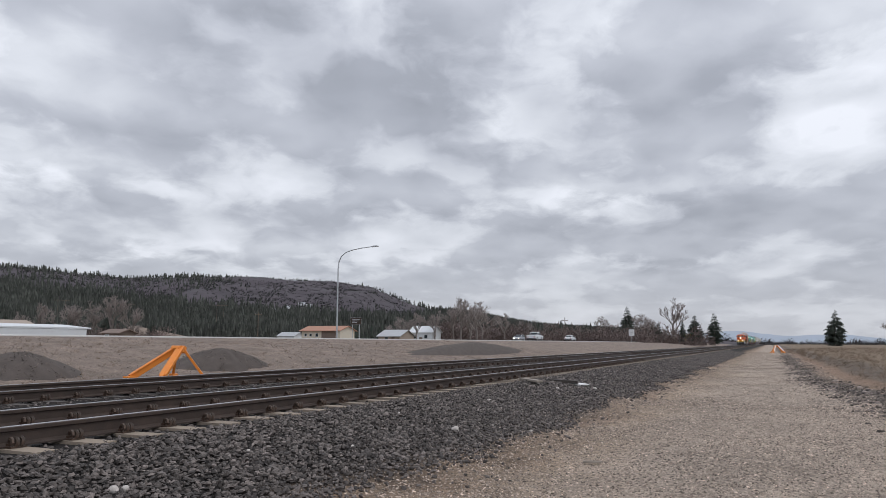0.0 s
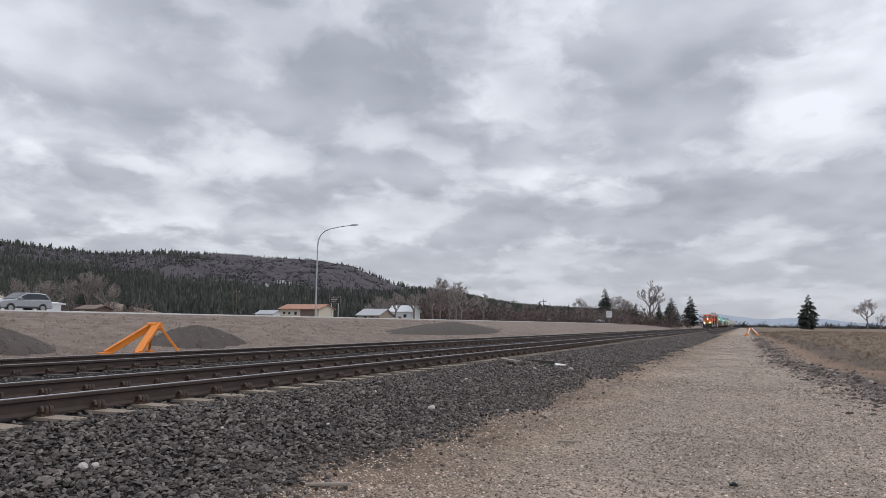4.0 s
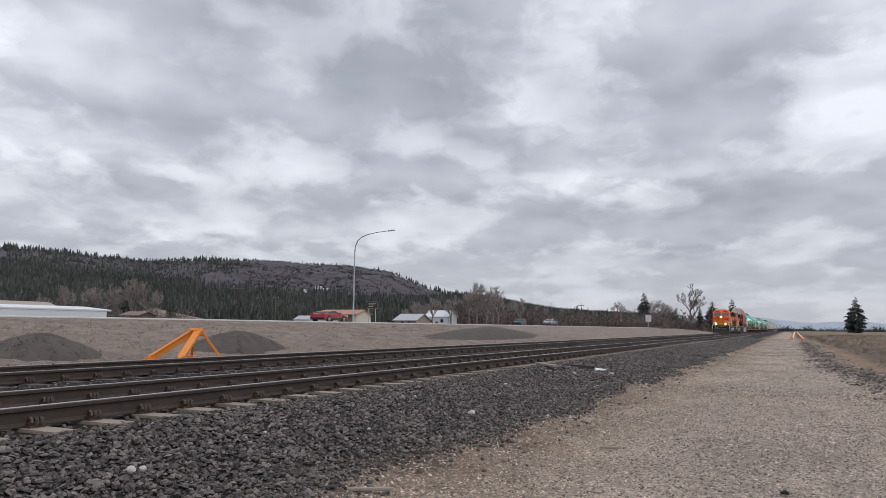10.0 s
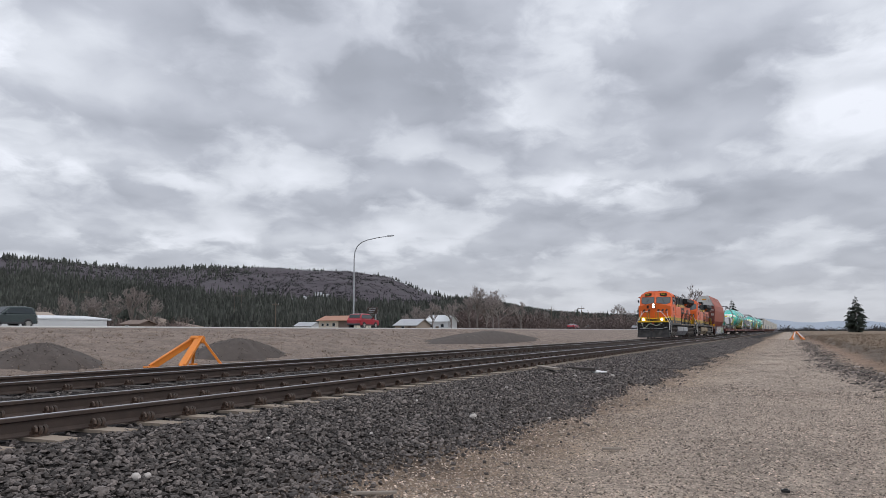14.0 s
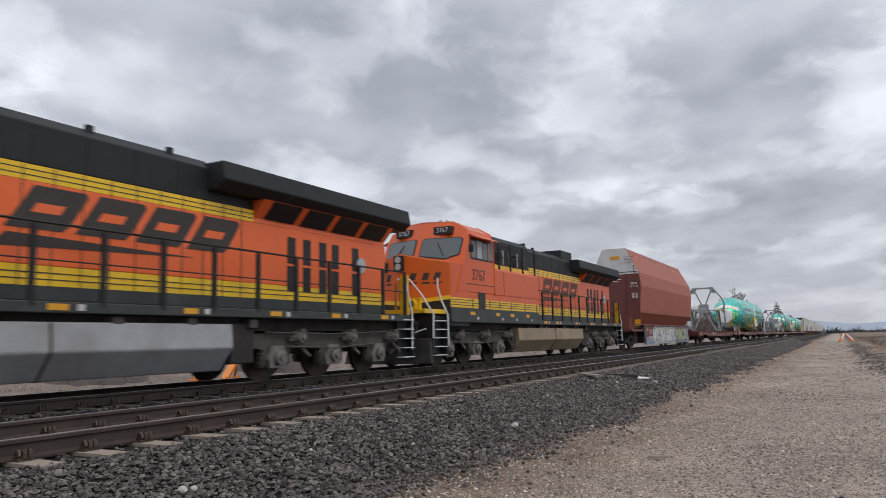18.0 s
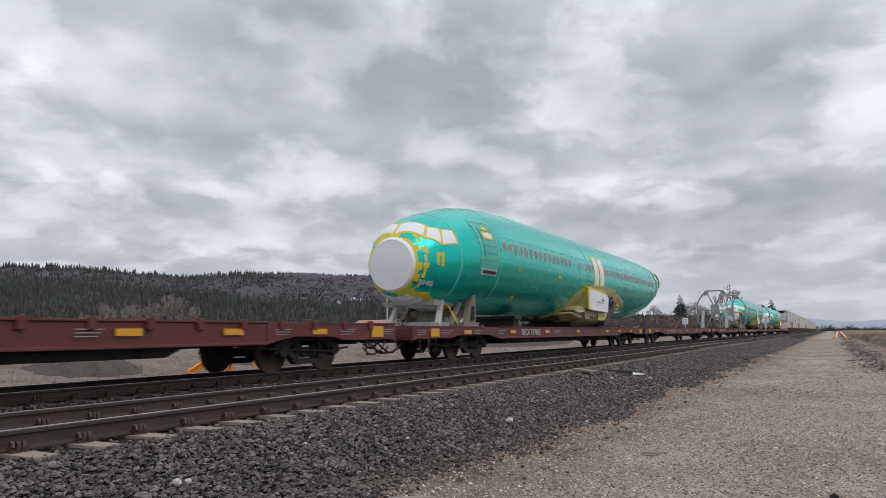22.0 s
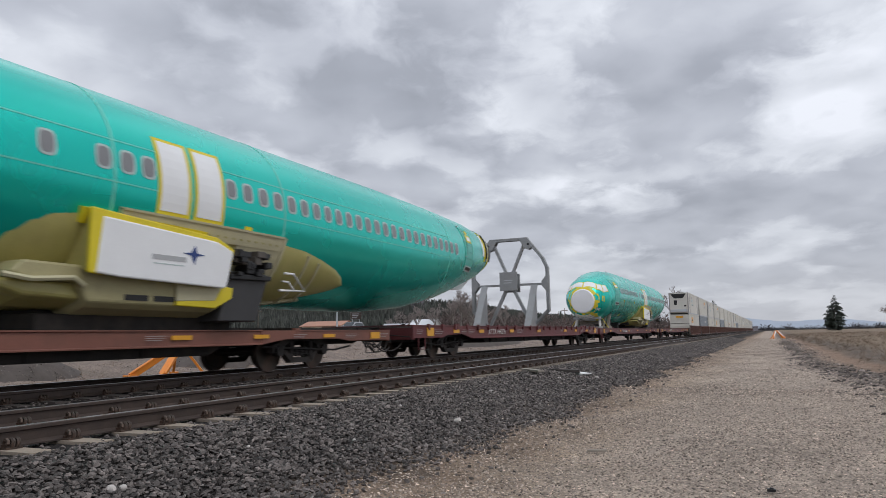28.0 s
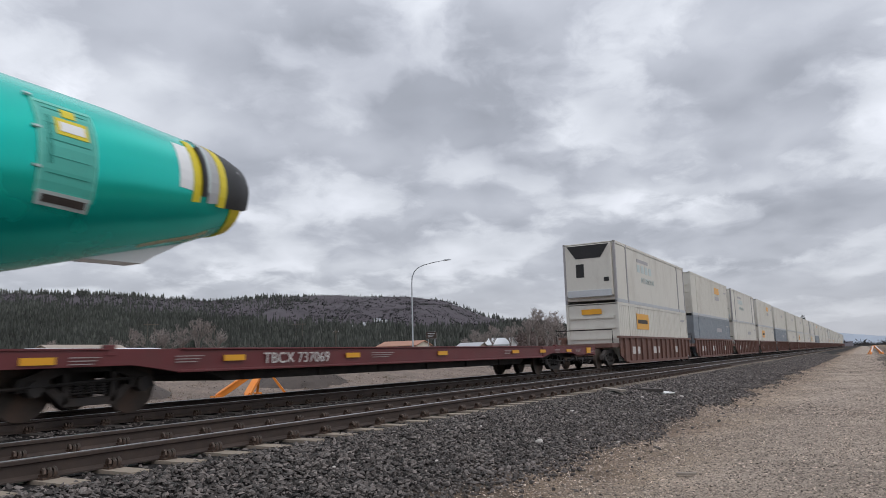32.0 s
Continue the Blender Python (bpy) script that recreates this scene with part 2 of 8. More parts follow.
RUST, DUST = (0.16, 0.09, 0.06), (0.25, 0.22, 0.18)
M = dict(
    steel=mat("rail_steel", (0.060, 0.043, 0.036), 0.7, 0.2, dirt=(0.10, 0.068, 0.052), amount=0.5, dirt_scale=3),
    shine=mat("polished_rail_head", (0.55, 0.55, 0.56), 0.33, 0.95, var=0.08, bump=0.03),
    clip=mat("fastener_steel", (0.075, 0.058, 0.048), 0.65, 0.4, dirt=RUST, amount=0.5, dirt_scale=8),
    wood_tie=mat("dark_timber_tie", (0.07, 0.06, 0.055), 0.9, var=0.3, scale=3, fine=40),
    tie=mat("concrete_tie", (0.31, 0.25, 0.195), 0.9, var=0.2, scale=2, fine=50, rand=0.18, dirt=(0.16, 0.14, 0.12), amount=0.5),
    ballast=mat("crushed_basalt", (0.114, 0.097, 0.089), 0.75, var=0.35, scale=30, fine=120, island=0.65, bump=0.25),
    pebble=mat("tan_pebbles", (0.365, 0.298, 0.248), 0.9, var=0.25, scale=20, fine=140, island=0.72, bump=0.2),
    rock=mat("pale_stone", (0.50, 0.46, 0.43), 0.85, var=0.15, scale=15, fine=70),
    orange=mat("orange_enamel", (0.78, 0.25, 0.03), 0.5, var=0.12, dirt=DUST, amount=0.25, bump=0.05),
    galv=mat("galvanised_steel", (0.52, 0.54, 0.56), 0.45, 0.6, var=0.1, bump=0.04),
    asphalt=mat("asphalt", (0.075, 0.075, 0.078), 0.9, var=0.2, fine=80),
    kerb=mat("pale_road_edge", (0.50, 0.49, 0.47), 0.9, var=0.15, scale=0.5, fine=10),
    paint_white=mat("white_road_paint", (0.72, 0.72, 0.70), 0.7, var=0.1),
    plank=mat("weathered_plank", (0.30, 0.26, 0.22), 0.85, var=0.25, stretch=(1, 12, 12), scale=2),
    whitewood=mat("white_painted_board", (0.75, 0.75, 0.74), 0.7, var=0.08),
    black=mat("black_paint", (0.010, 0.010, 0.011), 0.5, var=0.3, dirt=(0.04, 0.033, 0.03), amount=0.3),
    dark=mat("undercarriage_grime", (0.024, 0.021, 0.019), 0.85, var=0.35, scale=4, dirt=(0.07, 0.052, 0.04), amount=0.4),
    tyre=mat("rubber", (0.02, 0.02, 0.021), 0.85, var=0.2),
    glass=glass("tinted_glass"),
    lampglow=mat("lit_headlamp", (1, 0.95, 0.8), 0.3, emit=(1.0, 0.86, 0.60), power=20.0, bump=0),
    bark=mat("bark", (0.22, 0.19, 0.175), 0.9, var=0.3, scale=6, stretch=(1, 1, 0.3)),
    twig=mat("bare_twigs", (0.29, 0.25, 0.235), 0.9, var=0.3, scale=0.4, island=0.25),
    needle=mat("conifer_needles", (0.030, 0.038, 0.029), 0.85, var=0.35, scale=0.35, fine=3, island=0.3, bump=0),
    # far needles: distance haze is put into this paler, greyer green
    needle_far=mat("hazed_forest_needles", (0.062, 0.067, 0.057), 0.9, var=0.45, scale=0.012, fine=0.08, island=0.45, bump=0),
    roof_red=mat("terracotta_metal_roof", (0.40, 0.20, 0.13), 0.6, var=0.12, scale=0.4),
    cream=mat("cream_siding", (0.66, 0.60, 0.50), 0.8, var=0.06),
    white=mat("white_siding", (0.66, 0.68, 0.70), 0.6, var=0.06, scale=0.3, fine=4),
    grey_roof=mat("grey_roofing", (0.42, 0.43, 0.45), 0.6, var=0.12),
    tan=mat("tan_wall", (0.36, 0.30, 0.25), 0.8, var=0.1),
    brown_roof=mat("brown_shingles", (0.20, 0.15, 0.125), 0.85, var=0.2),
    yellow_sign=mat("yellow_sign_face", (0.72, 0.50, 0.04), 0.5, var=0.06),
    white_sign=mat("white_sign_face", (0.72, 0.73, 0.74), 0.5, var=0.05),
    wood_pole=mat("utility_pole_wood", (0.17, 0.13, 0.10), 0.9, var=0.2, stretch=(1, 1, 0.2)),
)

# ---- mesh building ----


class G:
    """Gathers corners and faces of one part."""

    def __init__(self):
        self.v, self.f = [], []

    def poly(self, rings, cap=True, closed=True):
        n, k = len(rings[0]), len(self.v)
        for r in rings:
            self.v += [tuple(p) for p in r]
        for i in range(len(rings) - 1):
            for j in range(n if closed else n - 1):
                a, b = k + i * n + j, k + i * n + (j + 1) % n
                self.f.append((a, b, b + n, a + n))
        if cap:
            self.f.append(tuple(k + j for j in reversed(range(n))))
            self.f.append(tuple(k + (len(rings) - 1) * n + j for j in range(n)))
        return self

    def box(self, x0, x1, y0, y1, z0, z1):
        return self.poly([[(x0, y0, z), (x1, y0, z), (x1, y1, z), (x0, y1, z)] for z in (z0, z1)])

    def prism(self, pts, axis, a, b):
        def put(p, q):
            return (p[0], q, p[1]) if axis == "y" else (q, p[0], p[1]) if axis == "x" else (p[0], p[1], q)
        return self.poly([[put(p, a) for p in pts], [put(p, b) for p in pts]])

    def cyl(self, p0, p1, r, n=12, r2=None):
        a, b = Vector(p0), Vector(p1)
        d = (b - a).normalized()
        u = d.cross((0, 0, 1) if abs(d.z) < 0.9 else (1, 0, 0)).normalized()
        w = d.cross(u)
        ring = [(math.cos(6.28318 * k / n), math.sin(6.28318 * k / n)) for k in range(n)]
        r2 = r if r2 is None else r2
        return self.poly([[a + (u * c + w * s) * r for c, s in ring], [b + (u * c + w * s) * r2 for c, s in ring]])

    def tube(self, path, r, n=6):
        rings, ref = [], None
        pts = [Vector(p) for p in path]
        for i, p in enumerate(pts):
            d = (pts[min(i + 1, len(pts) - 1)] - pts[max(i - 1, 0)]).normalized()
            if ref is None:
                ref = d.cross((0, 0, 1) if abs(d.z) < 0.9 else (1, 0, 0)).normalized()
            u = (ref - d * ref.dot(d)).normalized()
            w = d.cross(u)
            ref = u
            q = r[i] if isinstance(r, (list, tuple)) else r
            rings.append([p + (u * math.cos(6.28318 * k / n) + w * math.sin(6.28318 * k / n)) * q for k in range(n)])
        return self.poly(rings)

    def beam(self, p0, p1, w, h, up=(0, 0, 1)):
        a, b = Vector(p0), Vector(p1)
        d = (b - a).normalized()
        u = d.cross(up).normalized() * (w / 2)
        s = u.cross(d).normalized() * (h / 2)
        return self.poly([[p - u - s, p + u - s, p + u + s, p - u + s] for p in (a, b)])

    def ball(self, c, rx, ry=None, rz=None, n=10):
        ry, rz = ry or rx, rz or rx
        m = max(4, n // 2)
        rings = [[(c[0] + rx * math.sin(math.pi * i / m) * math.cos(6.28318 * j / n), c[1] + ry * math.sin(math.pi * i / m) * math.sin(6.28318 * j / n),
                   c[2] - rz * math.cos(math.pi * i / m)) for j in range(n)] for i in range(1, m)]
        return self.poly(rings)

    def mesh(self, name, smooth=0):
        me = bpy.data.meshes.new(name)
        me.from_pydata(self.v, [], self.f)
        if smooth:
            me.shade_smooth()
            me.set_sharp_from_angle(angle=radians(smooth))
        return me


def part(name, g, material, parent=None, label="", smooth=0, bev=0.0):
    """One mesh object, under a thing or part if one is given."""
    me = g.mesh(name, smooth) if isinstance(g, G) else g
    if not me.materials:
        me.materials.append(M[material] if isinstance(material, str) else material)
    ob = new(name, me)
    ob.parent = parent
    if bev:
        b = ob.modifiers.new("edge", "BEVEL")
        b.width, b.segments, b.limit_method, b.angle_limit = bev, 2, "ANGLE", radians(40)
    return tagged(ob, label)


def thing(name, label, category, group="", at=None, kind=""):
    ob = new(name)
    ob.empty_display_size = 0.2
    if at is not None:
        ob.matrix_basis = at
    return tagged(ob, label, category, group, kind)


def words(name, text, size, material, parent, at, shear=0.0, width=1.0):
    """Raised letters in the built-in font; at: pose of the text's middle."""
    cu = bpy.data.curves.new(name, "FONT")
    cu.body, cu.size, cu.align_x, cu.align_y, cu.extrude, cu.shear, cu.space_character = text, size, "CENTER", "CENTER", 0.004, shear, 1.05
    tmp = bpy.data.objects.new(name, cu)
    scene.collection.objects.link(tmp)
    me = bpy.data.meshes.new_from_object(tmp.evaluated_get(bpy.context.evaluated_depsgraph_get()))
    bpy.data.objects.remove(tmp)
    me.transform(at @ Matrix.Diagonal((width, 1, 1, 1)))
    return part(name, me, material, parent)


def side_text(x, y, z):
    """The pose of writing on a flank that faces +x, read from that side: the letters run towards +y."""
    return Matrix.Translation((x, y, z)) @ Matrix(((0, 0, 1, 0), (1, 0, 0, 0), (0, 1, 0, 0), (0, 0, 0, 1)))


def scatter(name, label, spots, sizes, material, category, flat=0.7, seed=1, sides=0):
    """Many loose stones as one mesh; spots: (n, 3), sizes: (n,)."""
    rng = np.random.default_rng(seed)
    turn = 6.28318 * np.arange(5) / 5
    base = np.concatenate([np.stack([0.62 * np.cos(turn + 0.2), 0.62 * np.sin(turn + 0.2), np.full(5, 0.62)], 1), np.stack([np.cos(turn), np.sin(turn), np.full(5, 0.05)], 1), [(0.0, 0.0, -0.7)]])
    face = np.array([(0, 1, 2), (0, 2, 3), (0, 3, 4)] + [q for k in range(5) for q in ((k, k + 5, (k + 1) % 5), ((k + 1) % 5, k + 5, (k + 1) % 5 + 5), (k + 5, 10, (k + 1) % 5 + 5))])
    n = len(spots)
    a = rng.uniform(0, 6.283, n)
    ca, sa = np.cos(a), np.sin(a)
    k = base[None] * (1 + rng.uniform(-0.3, 0.3, (n, 11, 3))) + rng.uniform(-0.12, 0.12, (n, 11, 3))
    k = k * np.stack([rng.uniform(0.75, 1.35, n), rng.uniform(0.6, 1.1, n), flat * rng.uniform(0.6, 1.2, n)], 1)[:, None]
    tilt = rng.normal(0, 0.5, n)
    ct, st = np.cos(tilt)[:, None], np.sin(tilt)[:, None]
    x, y, z = k[..., 0] * ct - k[..., 2] * st, k[..., 1], k[..., 0] * st + k[..., 2] * ct
    w = np.stack([x * ca[:, None] - y * sa[:, None], x * sa[:, None] + y * ca[:, None], z], -1) * (sizes * 0.5)[:, None, None] + np.asarray(spots)[:, None]
    me = bpy.data.meshes.new(name)
    me.from_pydata(w.reshape(-1, 3).tolist(), [], (face[None] + 11 * np.arange(n)[:, None, None]).reshape(-1, 3).tolist())
    me.materials.append(M[material])
    return tagged(new(name, me), label, category, kind="stuff")

# ---- ground, road, tracks ----
RAILS_NEAR, RAILS_TRAIN, RAILS_STUB = (-6.2, -7.7), (-10.6, -12.1), (-19.7, -21.2)
STUB_Z = -0.55

PROFILE = [(-2500, -3.0), (-400, 0.0), (-90, 0.6), (-62, 0.85), (-59.5, 1.02), (-37.2, 1.03), (-36.2, 0.92), (-30.0, 0.36), (-25.5, -0.22), (-22.6, -0.72), (-18.5, -0.74),
           (-15.5, -0.70), (-14.2, -0.42), (-13.4, -0.20), (-9.9, -0.20), (-9.3, -0.29), (-9.0, -0.30), (-8.4, -0.215), (-5.72, -0.205), (-5.5, -0.215),
           (-5.0, -0.30), (-3.6, -0.55), (-2.9, -0.645), (-2.3, -0.66), (1.6, -0.66), (2.3, -0.60), (4.5, -0.42), (9.0, -0.15), (30, -0.2), (400, -0.6), (2500, -1.5)]


def leaning(x):
    """How far the ground at x follows the railway's bearing."""
    return np.clip((np.asarray(x) + 34) / 16, 0, 1)


def ground_z(x, y):
    xs, zs = [p[0] for p in PROFILE], [p[1] for p in PROFILE]
    u = x - LEAN * y * leaning(x)
    z = np.interp(u, xs, zs)
    calm = np.clip((np.abs(x + 9.5) - 4.6) / 1.5, 0.12, 1) * np.clip((np.abs(x + 48.3) - 11.2) / 1.5, 0.0, 1)
    return z + calm * (0.035 * np.sin(0.9 * x + 0.5 * y) * np.sin(0.43 * y - 0.6 * x) + 0.02 * np.sin(2.3 * x - 1.1 * y))


def ground_material():
    m = bpy.data.materials.new("ground_surface")
    m.use_nodes = True
    t = m.node_tree
    b = t.nodes["Principled BSDF"]
    co = t.nodes.new("ShaderNodeTexCoord").outputs["Object"]
    sep = t.nodes.new("ShaderNodeSeparateXYZ")
    t.links.new(co, sep.inputs[0])
    edge = noise_tex(t, co, 0.9, 6, 0.65)
    blot = noise_tex(t, co, 0.16, 5, 0.6)
    # along the railway's bearing; the service road widens towards the near end
    lie = maths(t, "MULTIPLY_ADD", sep.outputs[1], -LEAN, sep.outputs[0])
    wide = t.nodes.new("ShaderNodeClamp")
    t.links.new(maths(t, "MULTIPLY_ADD", lie, 0.6, 0.1), wide.inputs[0])
    lie = maths(t, "SUBTRACT", lie, maths(t, "MULTIPLY", wide.outputs[0], maths(t, "MULTIPLY", maths(t, "MAXIMUM", maths(t, "SUBTRACT", 30.0, sep.outputs[1]), 0.0), 0.09)))
    xx = maths(t, "ADD", lie, maths(t, "MULTIPLY_ADD", edge, 2.2, -1.1))
    xx = maths(t, "ADD", xx, maths(t, "MULTIPLY_ADD", blot, 1.6, -0.8))
    f = maths(t, "MULTIPLY_ADD", xx, 1 / 80, 60 / 80)

    def at(x):
        return (x + 60) / 80
    # basalt is far darker than the stones: shade in their gaps is painted in
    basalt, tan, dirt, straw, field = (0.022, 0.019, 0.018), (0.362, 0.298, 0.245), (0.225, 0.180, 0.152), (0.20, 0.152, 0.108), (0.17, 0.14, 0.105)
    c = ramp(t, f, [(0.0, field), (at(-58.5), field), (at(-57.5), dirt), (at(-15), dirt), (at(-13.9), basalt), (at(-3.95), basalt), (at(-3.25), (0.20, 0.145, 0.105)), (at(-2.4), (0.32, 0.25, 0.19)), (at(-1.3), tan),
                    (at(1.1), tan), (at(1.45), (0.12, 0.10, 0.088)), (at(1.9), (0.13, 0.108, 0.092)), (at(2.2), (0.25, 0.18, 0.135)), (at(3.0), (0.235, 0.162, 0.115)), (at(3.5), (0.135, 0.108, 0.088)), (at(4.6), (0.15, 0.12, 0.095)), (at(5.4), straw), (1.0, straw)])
    p1, p2, p3 = noise_tex(t, co, 45, 3, 0.7), noise_tex(t, co, 14, 4, 0.7), noise_tex(t, co, 0.6, 5, 0.6)
    k = maths(t, "ADD", maths(t, "MULTIPLY", p1, 0.75), maths(t, "ADD", maths(t, "MULTIPLY", p2, 0.55), maths(t, "MULTIPLY", p3, 0.35)))
    k = maths(t, "ADD", k, maths(t, "MULTIPLY", noise_tex(t, co, 3.2, 4, 0.7), 0.25))
    c = mix(t, 1.0, c, ramp(t, maths(t, "MULTIPLY", k, 0.5), [(0.34, (0.25, 0.25, 0.25)), (0.47, (0.95, 0.95, 0.95)), (0.58, (1.9, 1.87, 1.83))]), "MULTIPLY")
    t.links.new(c, b.inputs["Base Color"])
    b.inputs["Roughness"].default_value = 0.95
    b.inputs["Specular IOR Level"].default_value = 0.25
    bp = t.nodes.new("ShaderNodeBump")
    bp.inputs["Strength"].default_value, bp.inputs["Distance"].default_value = 0.9, 0.03
    t.links.new(maths(t, "ADD", p1, maths(t, "MULTIPLY", p2, 1.2)), bp.inputs["Height"])
    t.links.new(bp.outputs[0], b.inputs["Normal"])
    return m


def make_ground():
    xs = np.unique(np.concatenate([np.linspace(-2500, -400, 8), np.linspace(-400, -60, 14), np.arange(-62, -38, 3.0), np.array([p[0] for p in PROFILE[3:-2]]),
                                   np.arange(-38, -14, 0.6), np.arange(-14, 12, 0.25), np.linspace(12, 60, 14), np.linspace(80, 2500, 12)]))
    ys = np.unique(np.concatenate([np.linspace(-900, -60, 6), np.linspace(-50, 0, 8), np.arange(0, 40, 0.4), np.arange(40, 120, 2.0), np.linspace(120, 400, 24), np.linspace(450, 3200, 14)]))
    X, Y = np.meshgrid(xs, ys)
    X = X + LEAN * Y * leaning(X)
    Z = ground_z(X, Y)
    n = len(xs)
    i, j = np.meshgrid(np.arange(n - 1), np.arange(len(ys) - 1))
    a = (j * n + i).ravel()
    me = bpy.data.meshes.new("ground")
    me.from_pydata(np.stack([X, Y, Z], -1).reshape(-1, 3).tolist(), [], np.stack([a, a + 1, a + n + 1, a + n], 1).tolist())
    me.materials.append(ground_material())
    me.shade_smooth()
    tagged(new("ground", me), "ballast, tan gravel, bare dirt and dry grass ground", "ground", kind="structure")


make_ground()


def make_road():
    ob = part("road", G().box(-58.8, -37.8, -850, 2600, 0.6, 1.09), "asphalt")
    tagged(ob, "grey asphalt four-lane highway on a low embankment", "road", kind="structure")
    part("road_edge", G().prism([(-37.8, 0.7), (-37.2, 0.72), (-37.3, 1.08), (-37.8, 1.125)], "y", -850, 2600), "kerb", ob, "pale gravelled road edge")
    part("road_edge", G().prism([(-59.5, 0.7), (-58.8, 0.7), (-58.8, 1.125), (-59.4, 1.08)], "y", -850, 2600), "kerb", ob)
    for x in (-39.2, -47.9, -48.5, -57.4):
        part("lane_line", G().box(x - 0.07, x + 0.07, -850, 2000, 1.09, 1.095), "paint_white", ob)


make_road()


def rail_profile(x, top):
    half = [(0.07, -0.172), (0.07, -0.160), (0.012, -0.135), (0.009, -0.048), (0.036, -0.036), (0.037, -0.008), (0.028, 0.0)]
    return [(x + a, top + b) for a, b in half] + [(x - a, top + b) for a, b in reversed(half)]


def make_track(name, rails, top, y0, y1, label, clips, sleeper="tie"):
    track = thing(name, label, "railway track", at=pose(0, 0, 0, 0, 0, LEAN_DEG), kind="structure")
    for x in rails:
        rail = part("rail", G().prism(rail_profile(x, top), "y", y0, y1), "steel", track, "rusty brown steel rail")
        part("rail_head", G().prism([(x - 0.027, top - 0.001), (x + 0.029, top - 0.001), (x + 0.029, top + 0.003), (x - 0.025, top + 0.003)], "y", y0, y1), "shine", rail, "polished running surface")
    mid = sum(rails) / 2
    tie = G().poly([[(-1.3, -0.13, -0.22), (1.3, -0.13, -0.22), (1.3, 0.13, -0.22), (-1.3, 0.13, -0.22)], [(-1.28, -0.11, -0.005), (1.28, -0.11, -0.005), (1.28, 0.11, -0.005), (-1.28, 0.11, -0.005)]]).mesh("tie")
    tie.materials.append(M[sleeper])
    clip = G()
    clip.box(0.055, 0.15, -0.075, 0.075, -0.005, 0.012)
    clip.tube([(0.112 + 0.040 * math.cos(0.75 * k), -0.065 + 0.0060 * k, 0.040 + 0.040 * math.sin(0.75 * k)) for k in range(23)], 0.017, 5)
    clip.box(0.055, 0.10, -0.06, 0.06, 0.012, 0.035)
    clip_me = clip.mesh("rail_clip", 40)
    clip_me.materials.append(M["clip"])
    far_t, far_c = G(), G()
    for k in range(int((min(y1, 400) - max(y0, -30)) / 0.605)):
        y = max(y0, -30) - 0.09 + 0.605 * k
        if 1 < y < 62:
            o = new("tie", tie)
            o.parent = track
            o.location = (mid, y, top - 0.172)
            o.rotation_euler = (0, 0, random.uniform(-0.012, 0.012))
            for x in clips if y < 40 else ():
                o = new("rail_clip", clip_me)
                o.parent = track
                o.location = (x, y + random.uniform(-0.01, 0.01), top - 0.172)
        else:
            far_t.box(mid - 1.29, mid + 1.29, y - 0.12, y + 0.12, top - 0.40, top - 0.177)
            for x in clips:
                far_c.box(x + 0.06, x + 0.15, y - 0.07, y + 0.07, top - 0.175, top - 0.11)
    if far_t.v:
        part("far_ties", far_t, sleeper, track)["kind"] = "stuff"
    if far_c.v:
        part("far_clips", far_c, "clip", track)["kind"] = "stuff"
    return track


make_track("near_track", RAILS_NEAR, 0.0, -30, 1500, "railway track with concrete ties and steel rails on dark ballast", RAILS_NEAR)
make_track("train_track", RAILS_TRAIN, 0.0, -60, 1500, "railway track that carries the freight train", RAILS_TRAIN[:1], "wood_tie")
make_track("stub_track", RAILS_STUB, STUB_Z, 17.2, 400, "stub siding track that ends at an orange bumping post", (), "wood_tie")


M["rubble"] = mat("grey_rubble", (0.15, 0.126, 0.112), 0.9, var=0.25, scale=15, fine=70, island=0.7)
M["clod"] = mat("grey_clods", (0.27, 0.23, 0.205), 0.95, var=0.25, scale=20, island=0.4)


